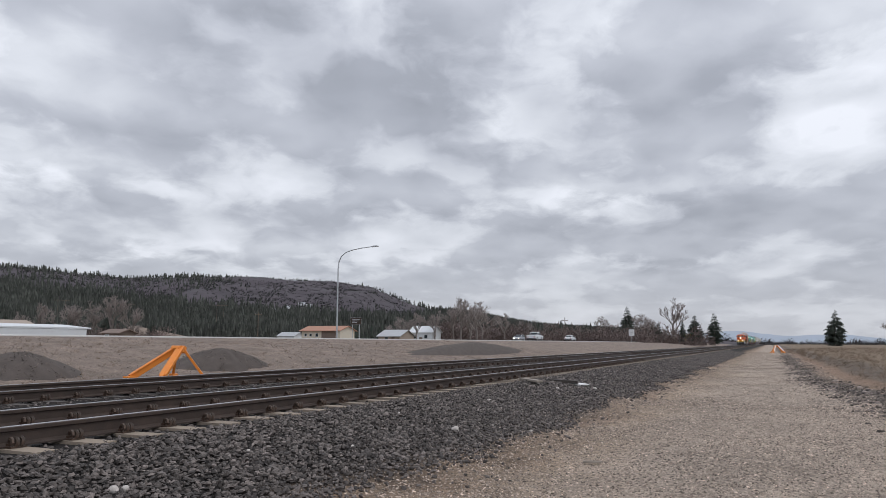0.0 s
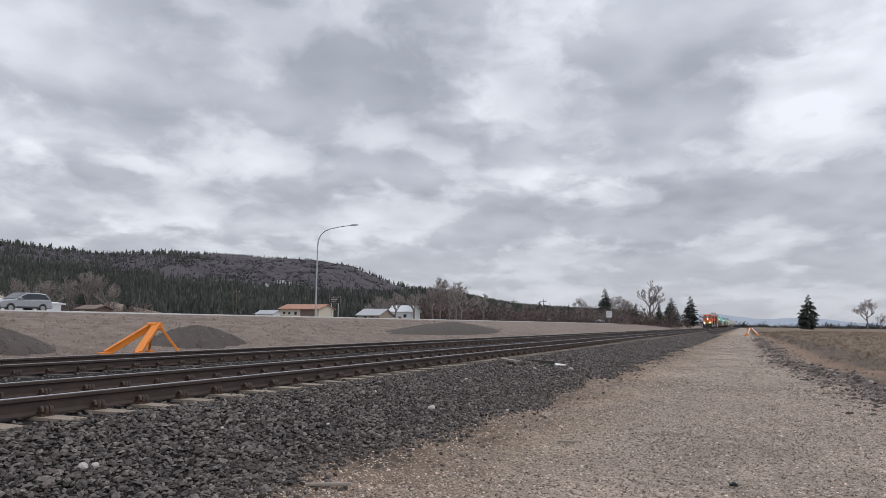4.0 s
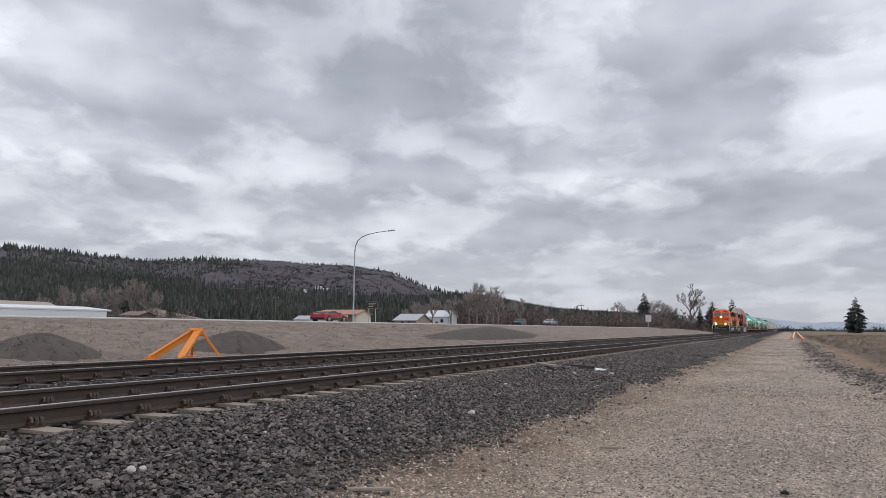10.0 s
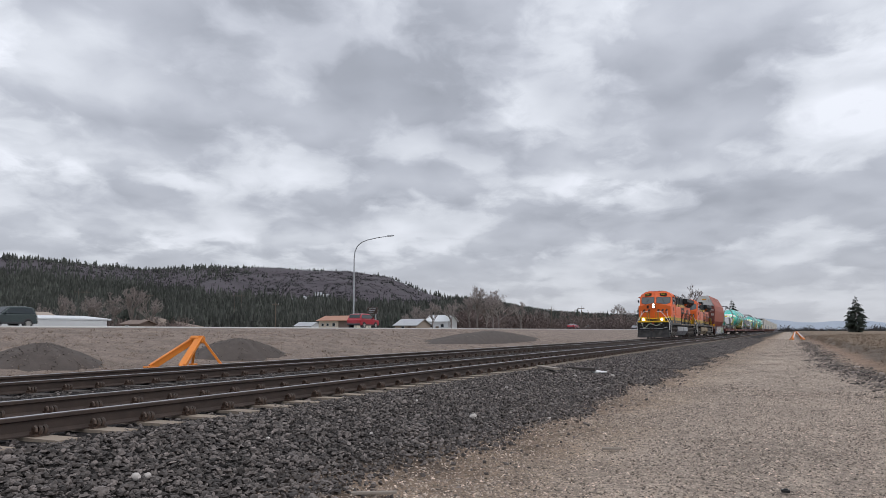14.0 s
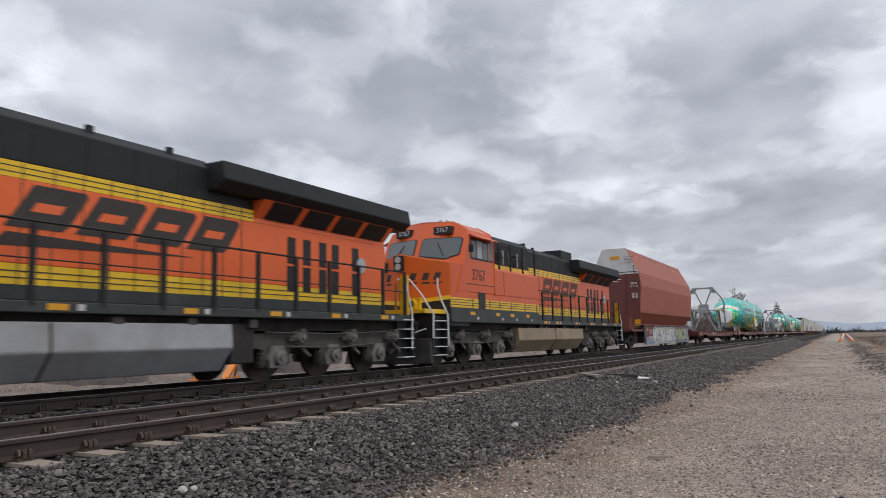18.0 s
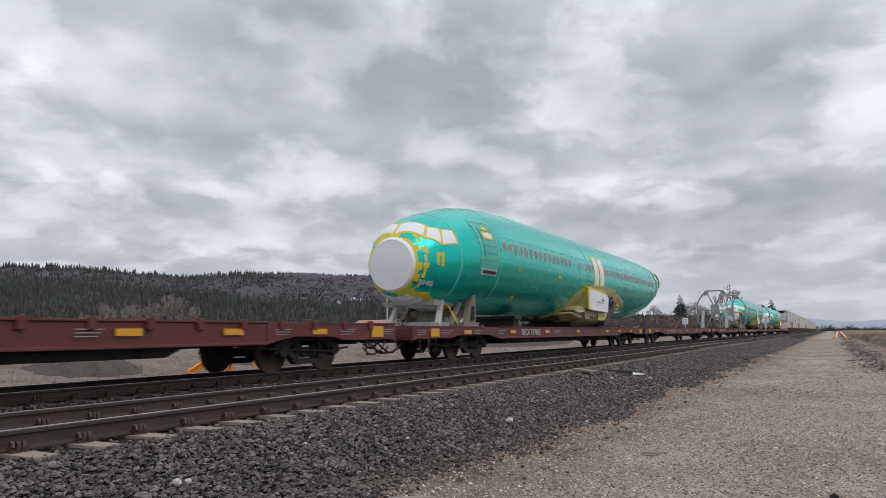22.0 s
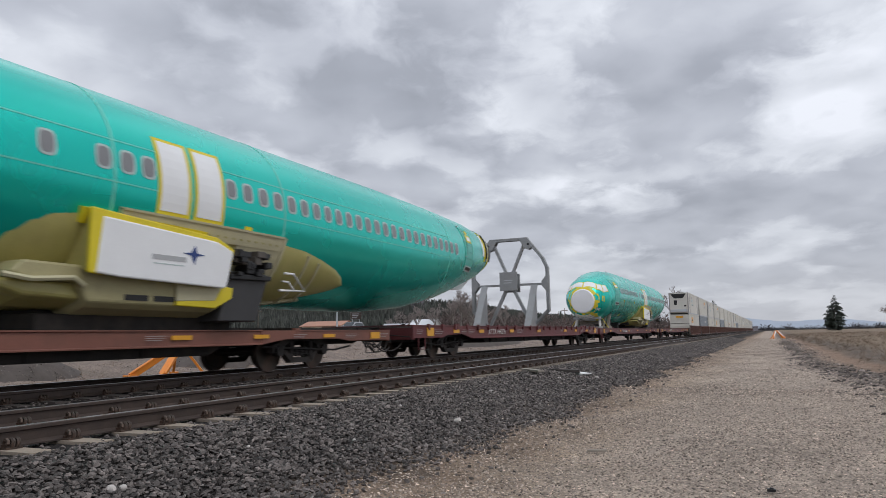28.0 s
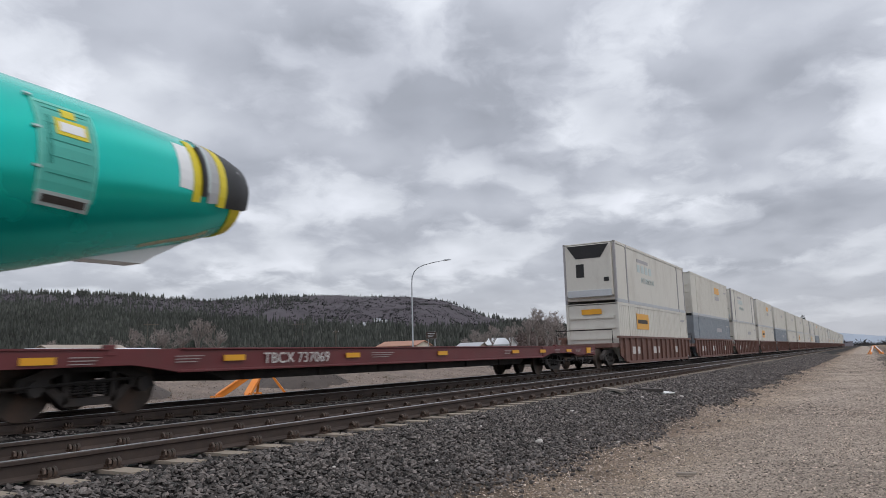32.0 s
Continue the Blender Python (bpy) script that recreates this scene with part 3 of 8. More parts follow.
def make_stones():
    rng = np.random.default_rng(4)

    def field(n, x0, x1, y0, y1, power=1.0):
        x = rng.uniform(x0, x1, n)
        y = y0 + (y1 - y0) * rng.uniform(0, 1, n) ** power
        return x + LEAN * y, y

    def packed(cell, x0, x1, y0, y1):
        gx, gy = np.meshgrid(np.arange(x0, x1, cell), np.arange(y0, y1, cell))
        gx = gx + (np.arange(gx.shape[0]) % 2)[:, None] * cell * 0.5
        return gx.ravel() + LEAN * gy.ravel() + rng.normal(0, cell * 0.22, gx.size), gy.ravel() + rng.normal(0, cell * 0.22, gx.size)

    x, y = packed(0.042, -5.72, -2.5, 2.6, 15)
    keep = rng.uniform(0, 1, len(x)) < np.clip((-3.12 - x + LEAN * y) / 0.4 + 0.3 * np.sin(y * 1.7) + 0.25 * np.sin(y * 0.6 + 1), 0.02, 1)
    x, y = x[keep], y[keep]
    scatter("ballast_stones", "dark grey crushed basalt stones on the track shoulder", np.stack([x, y, ground_z(x, y) + rng.uniform(-0.012, 0.022, len(x))], 1), 0.030 + 0.045 * rng.uniform(0, 1, len(x)) ** 1.6, "ballast", "ballast", 1.0, 5)
    x, y = field(1400, -5.6, -3.4, 2.6, 15, 1.1)
    scatter("ballast_stones", "larger dark basalt stones lying on the track shoulder", np.stack([x, y, ground_z(x, y) + 0.02], 1), rng.uniform(0.05, 0.08, len(x)), "ballast", "ballast", 0.8, 15)
    x, y = packed(0.064, -5.65, -2.6, 15, 48)
    keep = rng.uniform(0, 1, len(x)) < np.clip((-3.12 - x + LEAN * y) / 0.45 + 0.3 * np.sin(y * 1.7) + 0.25 * np.sin(y * 0.6 + 1), 0.02, 1)
    x, y = x[keep], y[keep]
    scatter("ballast_stones", "dark grey crushed basalt stones on the track shoulder", np.stack([x, y, ground_z(x, y) + rng.uniform(-0.01, 0.03, len(x))], 1), rng.uniform(0.04, 0.10, len(x)), "ballast", "ballast", 0.95, 6)
    x, y = field(13000, -13.2, -5.6, 3, 36, 1.2)
    scatter("ballast_stones", "dark grey crushed basalt stones between the rails", np.stack([x, y, ground_z(x, y) + 0.004], 1), rng.uniform(0.04, 0.075, len(x)), "ballast", "ballast", 0.7, 7)
    x, y = field(84000, -3.8, 3.2, 4.5, 19, 1.5)
    keep = rng.uniform(0, 1, len(x)) < np.clip((x + 3.8) / 0.6, 0.04, 1)
    x, y = x[keep], y[keep]
    scatter("gravel_pebbles", "tan gravel pebbles on the service road", np.stack([x, y, ground_z(x, y)], 1), rng.uniform(0.012, 0.032, len(x)) * rng.uniform(0.6, 1.35, len(x)), "pebble", "gravel", 0.7, 8)
    x, y = field(14000, -3.4, 2.4, 17, 50, 1.3)
    scatter("gravel_pebbles", "tan gravel pebbles on the service road", np.stack([x, y, ground_z(x, y)], 1), rng.uniform(0.025, 0.055, len(x)), "pebble", "gravel", 0.6, 9)
    x, y = packed(0.12, -5.6, -3.1, 48, 112)
    scatter("ballast_stones", "dark grey crushed basalt stones far along the track", np.stack([x, y, ground_z(x, y)], 1), rng.uniform(0.07, 0.14, len(x)), "ballast", "ballast", 0.8, 16)
    x, y = field(9000, -2.9, 2.6, 45, 125, 1.2)
    scatter("gravel_pebbles", "tan gravel pebbles far along the service road", np.stack([x, y, ground_z(x, y)], 1), rng.uniform(0.04, 0.09, len(x)), "pebble", "gravel", 0.5, 17)
    y = 13 + 80 * rng.uniform(0, 1, 3600) ** 1.4
    x = 1.45 + LEAN * y + 0.09 * np.maximum(30 - y, 0) + 0.2 * np.sin(y * 0.3) + rng.normal(0, 0.38, len(y))
    scatter("roadside_rubble", "grey rubble heaped along the edge of the service road", np.stack([x, y, ground_z(x, y)], 1), rng.uniform(0.05, 0.22, len(y)) ** 1.3, "rubble", "rubble", 0.7, 10)
    x, y = rng.uniform(-36.0, -14.5, 11000), 10 + 70 * rng.uniform(0, 1, 11000) ** 1.4
    scatter("dirt_clods", "grey stones and clods on the bare bank below the highway", np.stack([x, y, ground_z(x, y)], 1), rng.uniform(0.03, 0.13, len(y)) ** 1.15, "clod", "rubble", 0.6, 11)


make_stones()


def rock(label, x, y, r, seed, material="rock"):
    rng = random.Random(seed)
    g = G().ball((0, 0, 0.0), r * rng.uniform(0.85, 1.2), r * rng.uniform(0.7, 1.0), r * 0.8, 12)
    g.v = [tuple(c * (1 + rng.uniform(-0.2, 0.2)) for c in v) for v in g.v]
    ob = part("stone", g, material, None, label, 50)
    ob.location = (x, y, float(ground_z(x, y)) + r * 0.45)
    tagged(ob, category="stone", group="pale stones on the ballast")


for x, y, r in ((-3.93, 9.55, 0.055), (-4.49, 4.15, 0.045), (-4.47, 4.25, 0.036), (-3.88, 18.8, 0.06), (-4.42, 17.1, 0.05), (-3.2, 10.8, 0.03), (-4.63, 12.9, 0.04), (-4.2, 7.2, 0.026), (-4.7, 6.0, 0.024), (-4.9, 9.7, 0.03)):
    rock("pale stone lying on the dark ballast", x, y, r, int(x * 100 + y * 10))
for x, y, r in ((3.05, 20.0, 0.12), (3.0, 21.6, 0.14), (2.6, 22.8, 0.10), (3.4, 18.6, 0.11), (2.75, 25.2, 0.12), (2.5, 29.5, 0.12)):
    rock("rough grey stone beside the service road", x, y, r * 0.6, int(x * 100 + y * 10), "clod")


def board(name, label, x, y, z, l, w, h, turn, material, tilt=0):
    ob = part(name, G().box(-l / 2, l / 2, -w / 2, w / 2, 0, h), material, None, label, bev=0.006)
    ob.matrix_basis = pose(x, y, float(ground_z(x, y)) + z, 0, tilt, turn)
    tagged(ob, category="board")


board("plank", "weathered wooden plank lying on the ballast", -5.17, 17.4, 0.05, 1.3, 0.16, 0.05, -54, "plank")
board("plank", "dark split plank lying on the ballast", -4.68, 18.75, 0.03, 0.75, 0.16, 0.08, 5, "wood_tie", 2)
board("board", "white painted board lying on the ballast", -4.33, 18.95, 0.04, 0.42, 0.36, 0.03, -30, "whitewood", 3)
board("wood_stick", "bleached wood stick at the edge of the gravel", -3.09, 5.34, 0.02, 0.38, 0.04, 0.025, 30, "plank")
board("wood_scrap", "bleached wood scrap at the edge of the gravel", -1.87, 8.87, 0.02, 0.22, 0.045, 0.025, 14, "plank")
part("scrap", G().box(-0.035, 0.035, -0.025, 0.025, 0, 0.022).poly([[(-0.02, -0.015, 0.022), (0.02, -0.015, 0.022), (0.02, 0.015, 0.022), (-0.02, 0.015, 0.022)], [(-0.01, -0.01, 0.032), (0.015, -0.01, 0.032), (0.015, 0.01, 0.032), (-0.01, 0.01, 0.032)]]), "black").location = (0.0, 7.12, -0.66)
tagged(bpy.data.objects["scrap"], "small black scrap lying on the gravel", "scrap")


def mound(x, y, rx, ry, h, seed):
    rng = np.random.default_rng(seed)
    rings, n = [], 28
    for i in range(10):
        f = i / 9
        rr = 1 - f * 0.96
        rings.append([(x + rx * rr * math.cos(6.28318 * k / n) * (1 + 0.10 * math.sin(3 * k + seed)), y + ry * rr * math.sin(6.28318 * k / n) * (1 + 0.08 * math.cos(2 * k)),
                       float(ground_z(x + rx * rr * math.cos(6.28318 * k / n), y)) - 0.06 + h * (1 - rr ** 1.5) + rng.uniform(-0.03, 0.03)) for k in range(n)])
    ob = part("mound", G().poly(rings, cap=True), M["pile"], None, "low grey gravel heap dumped on the bank", 70)
    tagged(ob, category="mound", group="heaps on the bank")
    m = 900
    a, q = rng.uniform(0, 6.283, m), np.sqrt(rng.uniform(0, 1, m)) * 1.05
    px, py = x + rx * q * np.cos(a), y + ry * q * np.sin(a)
    pz = ground_z(px, py) - 0.05 + h * (1 - np.minimum(q, 1) ** 1.5)
    scatter("heap_rubble", "grey stones lying over the gravel heap", np.stack([px, py, pz], 1), rng.uniform(0.02, 0.07, m), "rubble", "rubble", 0.8, seed + 50)


M["pile"] = mat("dark_gravel_pile", (0.090, 0.074, 0.066), 0.95, var=0.3, scale=2, fine=25, bump=0.5, bump_scale=25)
mound(-24.6, 18.3, 1.6, 2.3, 0.78, 1)
mound(-24.4, 28.8, 1.5, 3.4, 0.9, 2)
mound(-25.6, 67.0, 2.0, 15.0, 1.0, 3)

# ---- hills, woods, buildings, road furniture ----
ROLLING, DRIVING = [], []
CREST = [(2, 0.3), (9, 0.75), (13.4, 0.95), (16.5, 1.25), (20.1, 1.95), (23.7, 2.5), (26.0, 3.1), (27.4, 3.75), (29.0, 4.4), (32.0, 4.78), (37.7, 4.95), (43.0, 4.95), (47.4, 4.65), (52.0, 4.95), (55.9, 5.1), (60.5, 5.1), (75, 4.9)]


def hill_z(az, r):
    """Height of the hillside at azimuth az (degrees left of the track) and distance r from the place's origin."""
    crest = np.interp(az, [c[0] for c in CREST], [c[1] for c in CREST])
    top = 1150.0 * np.tan(np.radians(crest))
    u = np.clip((r - 430.0) / 720.0, 0, 1.6)
    rise = np.where(u < 1, u ** 1.25 * (1.15 - 0.15 * u), 1 - 0.9 * (u - 1))
    fold = 0.06 * np.sin(az * 0.9 + 3.0 * u) * np.sin(u * 6.0 + az * 0.25) * np.clip(u * (1 - u) * 4, 0, 1)
    return top * (rise + fold) - 1.0


def polar(az, r):
    a = np.radians(az)
    return -r * np.sin(a), r * np.cos(a)


def make_hill():
    az, r = np.linspace(0, 80, 200), np.concatenate([np.linspace(425, 1150, 50), np.linspace(1180, 1600, 8)])
    A, R = np.meshgrid(az, r)
    X, Y = polar(A, R)
    Z = hill_z(A, R)
    rough = np.array([[noise.noise(Vector((x * 0.012, y * 0.012, 0))) + 0.5 * noise.noise(Vector((x * 0.04, y * 0.04, 3))) for x, y in zip(a, b)] for a, b in zip(X, Y)])
    Z = Z + rough * 3.0 * np.clip((R - 450) / 200, 0, 1)
    n = len(az)
    i, j = np.meshgrid(np.arange(n - 1), np.arange(len(r) - 1))
    a = (j * n + i).ravel()
    me = bpy.data.meshes.new("hillside")
    me.from_pydata(np.stack([X, Y, Z], -1).reshape(-1, 3).tolist(), [], np.stack([a, a + n, a + n + 1, a + 1], 1).tolist())
    # the blue in the purple-brown scrub colours includes painted distance haze
    me.materials.append(mat("hillside_scrub", (0.058, 0.048, 0.057), 0.95, var=0.5, scale=0.01, fine=0.15, dirt=(0.080, 0.066, 0.076), amount=0.6, dirt_scale=0.03, stretch=(1, 1, 3.0), bump=0))
    me.shade_smooth()
    tagged(new("hillside", me), "long purple-brown scrub hill with a wooded foot", "hill", kind="structure")


make_hill()


def conifers(name, label, spots, heights, material, seed, kind="stuff", tiers=3, wide=1.0):
    """Many small conifers in one mesh: tiers of ragged skirts."""
    rng = np.random.default_rng(seed)
    n, m = len(spots), 6
    V, F, base = [], [], 0
    for k in range(tiers):
        f0, f1 = 0.10 + 0.28 * k, 0.46 + 0.27 * k
        ang = (np.arange(m) / m * 6.283)[None] + rng.uniform(0, 6.28, (n, 1))
        rad = heights[:, None] * wide * (0.19 - 0.048 * k) * rng.uniform(0.6, 1.25, (n, m))
        low = heights[:, None] * (f0 + rng.uniform(-0.06, 0.06, (n, m)))
        ring = np.stack([np.cos(ang) * rad, np.sin(ang) * rad, low], -1)
        tip = np.stack([rng.normal(0, 0.15, n), rng.normal(0, 0.15, n), heights * min(f1, 1.0)], -1)[:, None]
        v = np.concatenate([ring, tip], 1) + spots[:, None]
        V.append(v.reshape(-1, 3))
        idx = base + (m + 1) * np.arange(n)[:, None, None]
        F.append((idx + np.array([(a, (a + 1) % m, m) for a in range(m)])[None]).reshape(-1, 3))
        base += n * (m + 1)
    me = bpy.data.meshes.new(name)
    me.from_pydata(np.concatenate(V).tolist(), [], np.concatenate(F).tolist())
    me.materials.append(M[material])
    return tagged(new(name, me), label, "woods", kind=kind)


def brush(name, label, spots, heights, seed, blades, material="brush", size=0.17, thin=0.011, spread=0.62):
    """Bare bushes: a cloud of fine twigs that point up and out, all in one mesh."""
    rng = np.random.default_rng(seed)
    n = len(spots)
    a, out = rng.uniform(0, 6.283, (n, blades)), np.sqrt(rng.uniform(0, 1, (n, blades)))
    up = rng.uniform(0.02, 1.0, (n, blades)) * np.sqrt(np.clip(1.05 - out ** 2, 0.05, 1)) * rng.uniform(0.75, 1.1, (n, 1))
    h = heights[:, None, None]
    mid = np.stack([np.cos(a) * out * spread, np.sin(a) * out * spread, up], -1) * h
    d = np.stack([np.cos(a) * out, np.sin(a) * out, np.full_like(a, 0.7)], -1) + rng.normal(0, 0.45, (n, blades, 3))
    d = d * h * size * rng.uniform(0.5, 1.2, (n, blades, 1))
    w = rng.normal(0, 1, (n, blades, 3)) * h * thin
    v = np.stack([mid - d * 0.5 - w, mid - d * 0.5 + w, mid + d * 0.5], 2) + spots[:, None, None]
    me = bpy.data.meshes.new(name)
    me.from_pydata(v.reshape(-1, 3).tolist(), [], np.arange(n * blades * 3).reshape(-1, 3).tolist())
    me.materials.append(M[material])
    return tagged(new(name, me), label, "brush", kind="stuff")


M["brush"] = mat("bare_brush_twigs", (0.155, 0.118, 0.108), 0.9, var=0.4, scale=0.08, fine=0.6, island=0.35, bump=0)
M["scrub"] = mat("dark_hill_scrub", (0.040, 0.038, 0.040), 0.9, var=0.4, scale=0.02, fine=0.2, island=0.3, bump=0)
M["straw"] = mat("dry_grass_blades", (0.215, 0.158, 0.115), 0.9, var=0.3, scale=0.3, fine=3, island=0.35, bump=0)


def make_woods():
    rng = np.random.default_rng(11)
    az = rng.uniform(7, 70, 70000)
    limit = np.interp(az, [7, 14, 18, 22, 26, 29, 37, 43, 47, 52, 56, 70], [1.4, 1.6, 2.2, 2.3, 1.75, 1.75, 2.2, 2.6, 3.0, 3.6, 3.9, 4.0])
    r = 430 + 760 * rng.uniform(0, 1, len(az)) ** 0.9
    z = hill_z(az, r)
    elev = np.degrees(np.arctan2(z, r)) + rng.normal(0, 0.22, len(az))
    keep = (elev < limit) & ((r < 1120) | (az < 24))
    az, r, z = az[keep][:36000], r[keep][:36000], z[keep][:36000]
    x, y = polar(az, r)
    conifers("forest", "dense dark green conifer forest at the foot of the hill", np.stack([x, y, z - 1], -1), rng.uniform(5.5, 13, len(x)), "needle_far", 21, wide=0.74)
    # sparse pines along the crest and scattered over the slope
    az = np.concatenate([rng.uniform(8, 72, 900), rng.normal(56, 5, 400), rng.normal(41, 3.5, 260), rng.normal(25.5, 1.3, 25)])
    r = 1150 - np.abs(rng.normal(0, 14, len(az)))
    az2 = np.concatenate([rng.uniform(14, 68, 600), rng.normal(43, 3.5, 700), rng.uniform(46, 60, 500)])
    r2 = np.concatenate([rng.uniform(750, 1120, 600), 1130 - np.abs(rng.normal(0, 130, 700)), rng.uniform(850, 1130, 500)])
    az, r = np.concatenate([az, az2]), np.concatenate([r, r2])
    x, y = polar(az, r)
    h = rng.uniform(2.2, 7.0, len(x)) * np.where(rng.uniform(0, 1, len(x)) < 0.25, 1.35, 1) * np.interp(az, [25, 28, 31, 38, 42, 46, 52, 70], [1.25, 0.9, 0.55, 0.6, 0.95, 0.8, 1.15, 1.15])
    clump = np.sin(az * 5.1) + np.sin(az * 12.7 + 1) + np.sin(az * 29.0) + rng.normal(0, 0.8, len(az))
    az, r, x, y, h = (v[clump > -1.1] for v in (az, r, x, y, h))
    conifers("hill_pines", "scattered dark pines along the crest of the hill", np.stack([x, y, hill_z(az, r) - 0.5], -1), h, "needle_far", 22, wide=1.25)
    # tree line low on the right horizon and beyond the highway
    az = rng.uniform(-15, 8, 1000)
    r = rng.uniform(700, 1100, 1000)
    x, y = polar(az, r)
    low = 0.45 + 0.55 * np.abs(np.sin(az * 2.3) * np.sin(az * 5.7 + 1))
    brush("far_trees", "thin far tree line on the horizon", np.stack([x, y, np.zeros(len(x)) - 1.6], -1), rng.uniform(4, 10, len(x)) * low * np.where(az > 2, 1.4, 1), 23, 60, "scrub", 0.3, 0.03, 0.9)
    az = np.concatenate([rng.uniform(8, 26.5, 330), rng.uniform(44, 55, 60), rng.uniform(4, 8, 30)])
    r = np.concatenate([rng.uniform(250, 330, 330), rng.uniform(270, 330, 60), rng.uniform(290, 330, 30)])
    x, y = polar(az, r)
    brush("roadside_brush", "bare reddish-brown brush and small trees beyond the highway", np.stack([x, y, np.zeros(len(x))], -1), rng.uniform(3.0, 9.5, len(x)) * np.interp(az, [8, 12, 18, 23, 26, 44], [1.0, 0.85, 1.0, 1.3, 0.8, 0.85]), 25, 300)
    az, r = rng.uniform(24, 64, 3200), rng.uniform(640, 1145, 3200)
    x, y = polar(az, r)
    brush("hill_scrub", "low dark scrub scattered over the hillside", np.stack([x, y, hill_z(az, r) - 0.3], -1), rng.uniform(1.5, 4.0, len(x)), 26, 14, "scrub", 0.5, 0.12, 1.0)
    az = np.concatenate([rng.uniform(6, 20, 150), rng.uniform(20, 34, 60)])
    r = rng.uniform(300, 420, len(az))
    x, y = polar(az, r)
    conifers("roadside_woods", "dark mixed trees beyond the highway", np.stack([x, y, np.zeros(len(x)) - 0.5], -1), rng.uniform(5, 10.5, len(x)), "needle", 24)


make_woods()


def make_grass():
    rng = np.random.default_rng(41)
    y = 14 + 150 * rng.uniform(0, 1, 5200) ** 1.5
    x = 4.3 + rng.normal(0, 0.5, 5200) + rng.uniform(0, 1, 5200) ** 1.5 * (3 + 0.33 * y)
    brush("dry_grass", "dry straw-brown grass beside the service road", np.stack([x, y, ground_z(x, y)], -1), rng.uniform(0.05, 0.17, len(x)) * (1 + y / 120), 42, 16, "straw", 0.7, 0.035, 0.9)
    y = 12 + 75 * rng.uniform(0, 1, 3800) ** 1.3
    x = rng.uniform(-36.2, -15.0, 3800)
    brush("bank_grass", "thin dry grass on the bare bank", np.stack([x, y, ground_z(x, y)], -1), rng.uniform(0.06, 0.20, len(x)), 43, 12, "straw", 0.7, 0.035, 0.9)


make_grass()


def make_clearing():
    """A tan clearing that slopes up to the wood's foot."""
    az, r = np.linspace(40.5, 47.2, 24), np.linspace(255, 400, 14)
    A, R = np.meshgrid(az, r)
    X, Y = polar(A, R)
    rise = np.clip((R - 255) / 145, 0, 1) ** 1.3
    Z = -0.3 + rise * np.interp(A, [40.5, 43, 46.5, 47.2], [0.5, 4.0, 9.0, 7.5]) + 0.15 * np.sin(X * 0.3) * np.sin(Y * 0.23)
    n = len(az)
    i, j = np.meshgrid(np.arange(n - 1), np.arange(len(r) - 1))
    a = (j * n + i).ravel()
    me = bpy.data.meshes.new("clearing")
    me.from_pydata(np.stack([X, Y, Z], -1).reshape(-1, 3).tolist(), [], np.stack([a, a + n, a + n + 1, a + 1], 1).tolist())
    me.materials.append(mat("dry_clearing_grass", (0.20, 0.152, 0.118), 0.95, var=0.3, scale=0.06, fine=0.8, bump=0))
    me.shade_smooth()
    tagged(new("clearing", me), "tan sloping clearing at the foot of the wood", "field", kind="structure")


make_clearing()


def backdrop_mountains():
    rng = np.random.default_rng(8)
    az = np.linspace(-40, 12, 120)
    x, y = polar(az, 4300)
    top = 46 + 12 * np.sin(az * 0.32 + 1) + 9 * np.sin(az * 0.9) + rng.uniform(-2, 2, len(az))
    top = np.clip(top, 8, 80)
    g = G()
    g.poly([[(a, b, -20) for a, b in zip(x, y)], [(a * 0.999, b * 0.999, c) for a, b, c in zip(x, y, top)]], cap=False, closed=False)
    # distance haze is put into the mountains' pale blue colour
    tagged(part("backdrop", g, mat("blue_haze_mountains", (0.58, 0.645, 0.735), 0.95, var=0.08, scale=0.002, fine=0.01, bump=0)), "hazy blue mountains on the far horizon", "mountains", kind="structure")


backdrop_mountains()


def bare_tree(seed, height=10.0, spread=0.55):
    """Leafless broadleaf tree: trunk and limbs, and a crown of fine twigs."""
    rng = random.Random(seed)
    tree = thing("bare_tree", "leafless grey-brown broadleaf tree beyond the highway", "tree", "bare trees")
    limbs, twigs = G(), G()

    def grow(p, d, length, r, level):
        q = p + d * length
        mid = p + d * length * 0.5 + Vector((rng.uniform(-1, 1), rng.uniform(-1, 1), 0)) * length * 0.06
        r = max(r, 0.03)
        (limbs if level < 3 else twigs).tube([p, mid, q], [r, r * 0.8, r * 0.6], 5 if level < 2 else 3)
        if level == 6:
            return
        for k in range(4 if level == 0 else 3):
            side = Vector((rng.uniform(-1, 1), rng.uniform(-1, 1), rng.uniform(-0.15, 0.9))).normalized()
            grow(p + d * length * rng.uniform(0.45, 1.0), (d * 0.75 + side * spread * 1.35).normalized(), length * rng.uniform(0.55, 0.78), r * 0.60, level + 1)

    grow(Vector((0, 0, -0.3)), Vector((0, 0, 1)), height * 0.50, height * 0.03, 0)
    part("trunk", limbs, "bark", tree)
    part("crown", twigs, "twig", tree)
    return tree


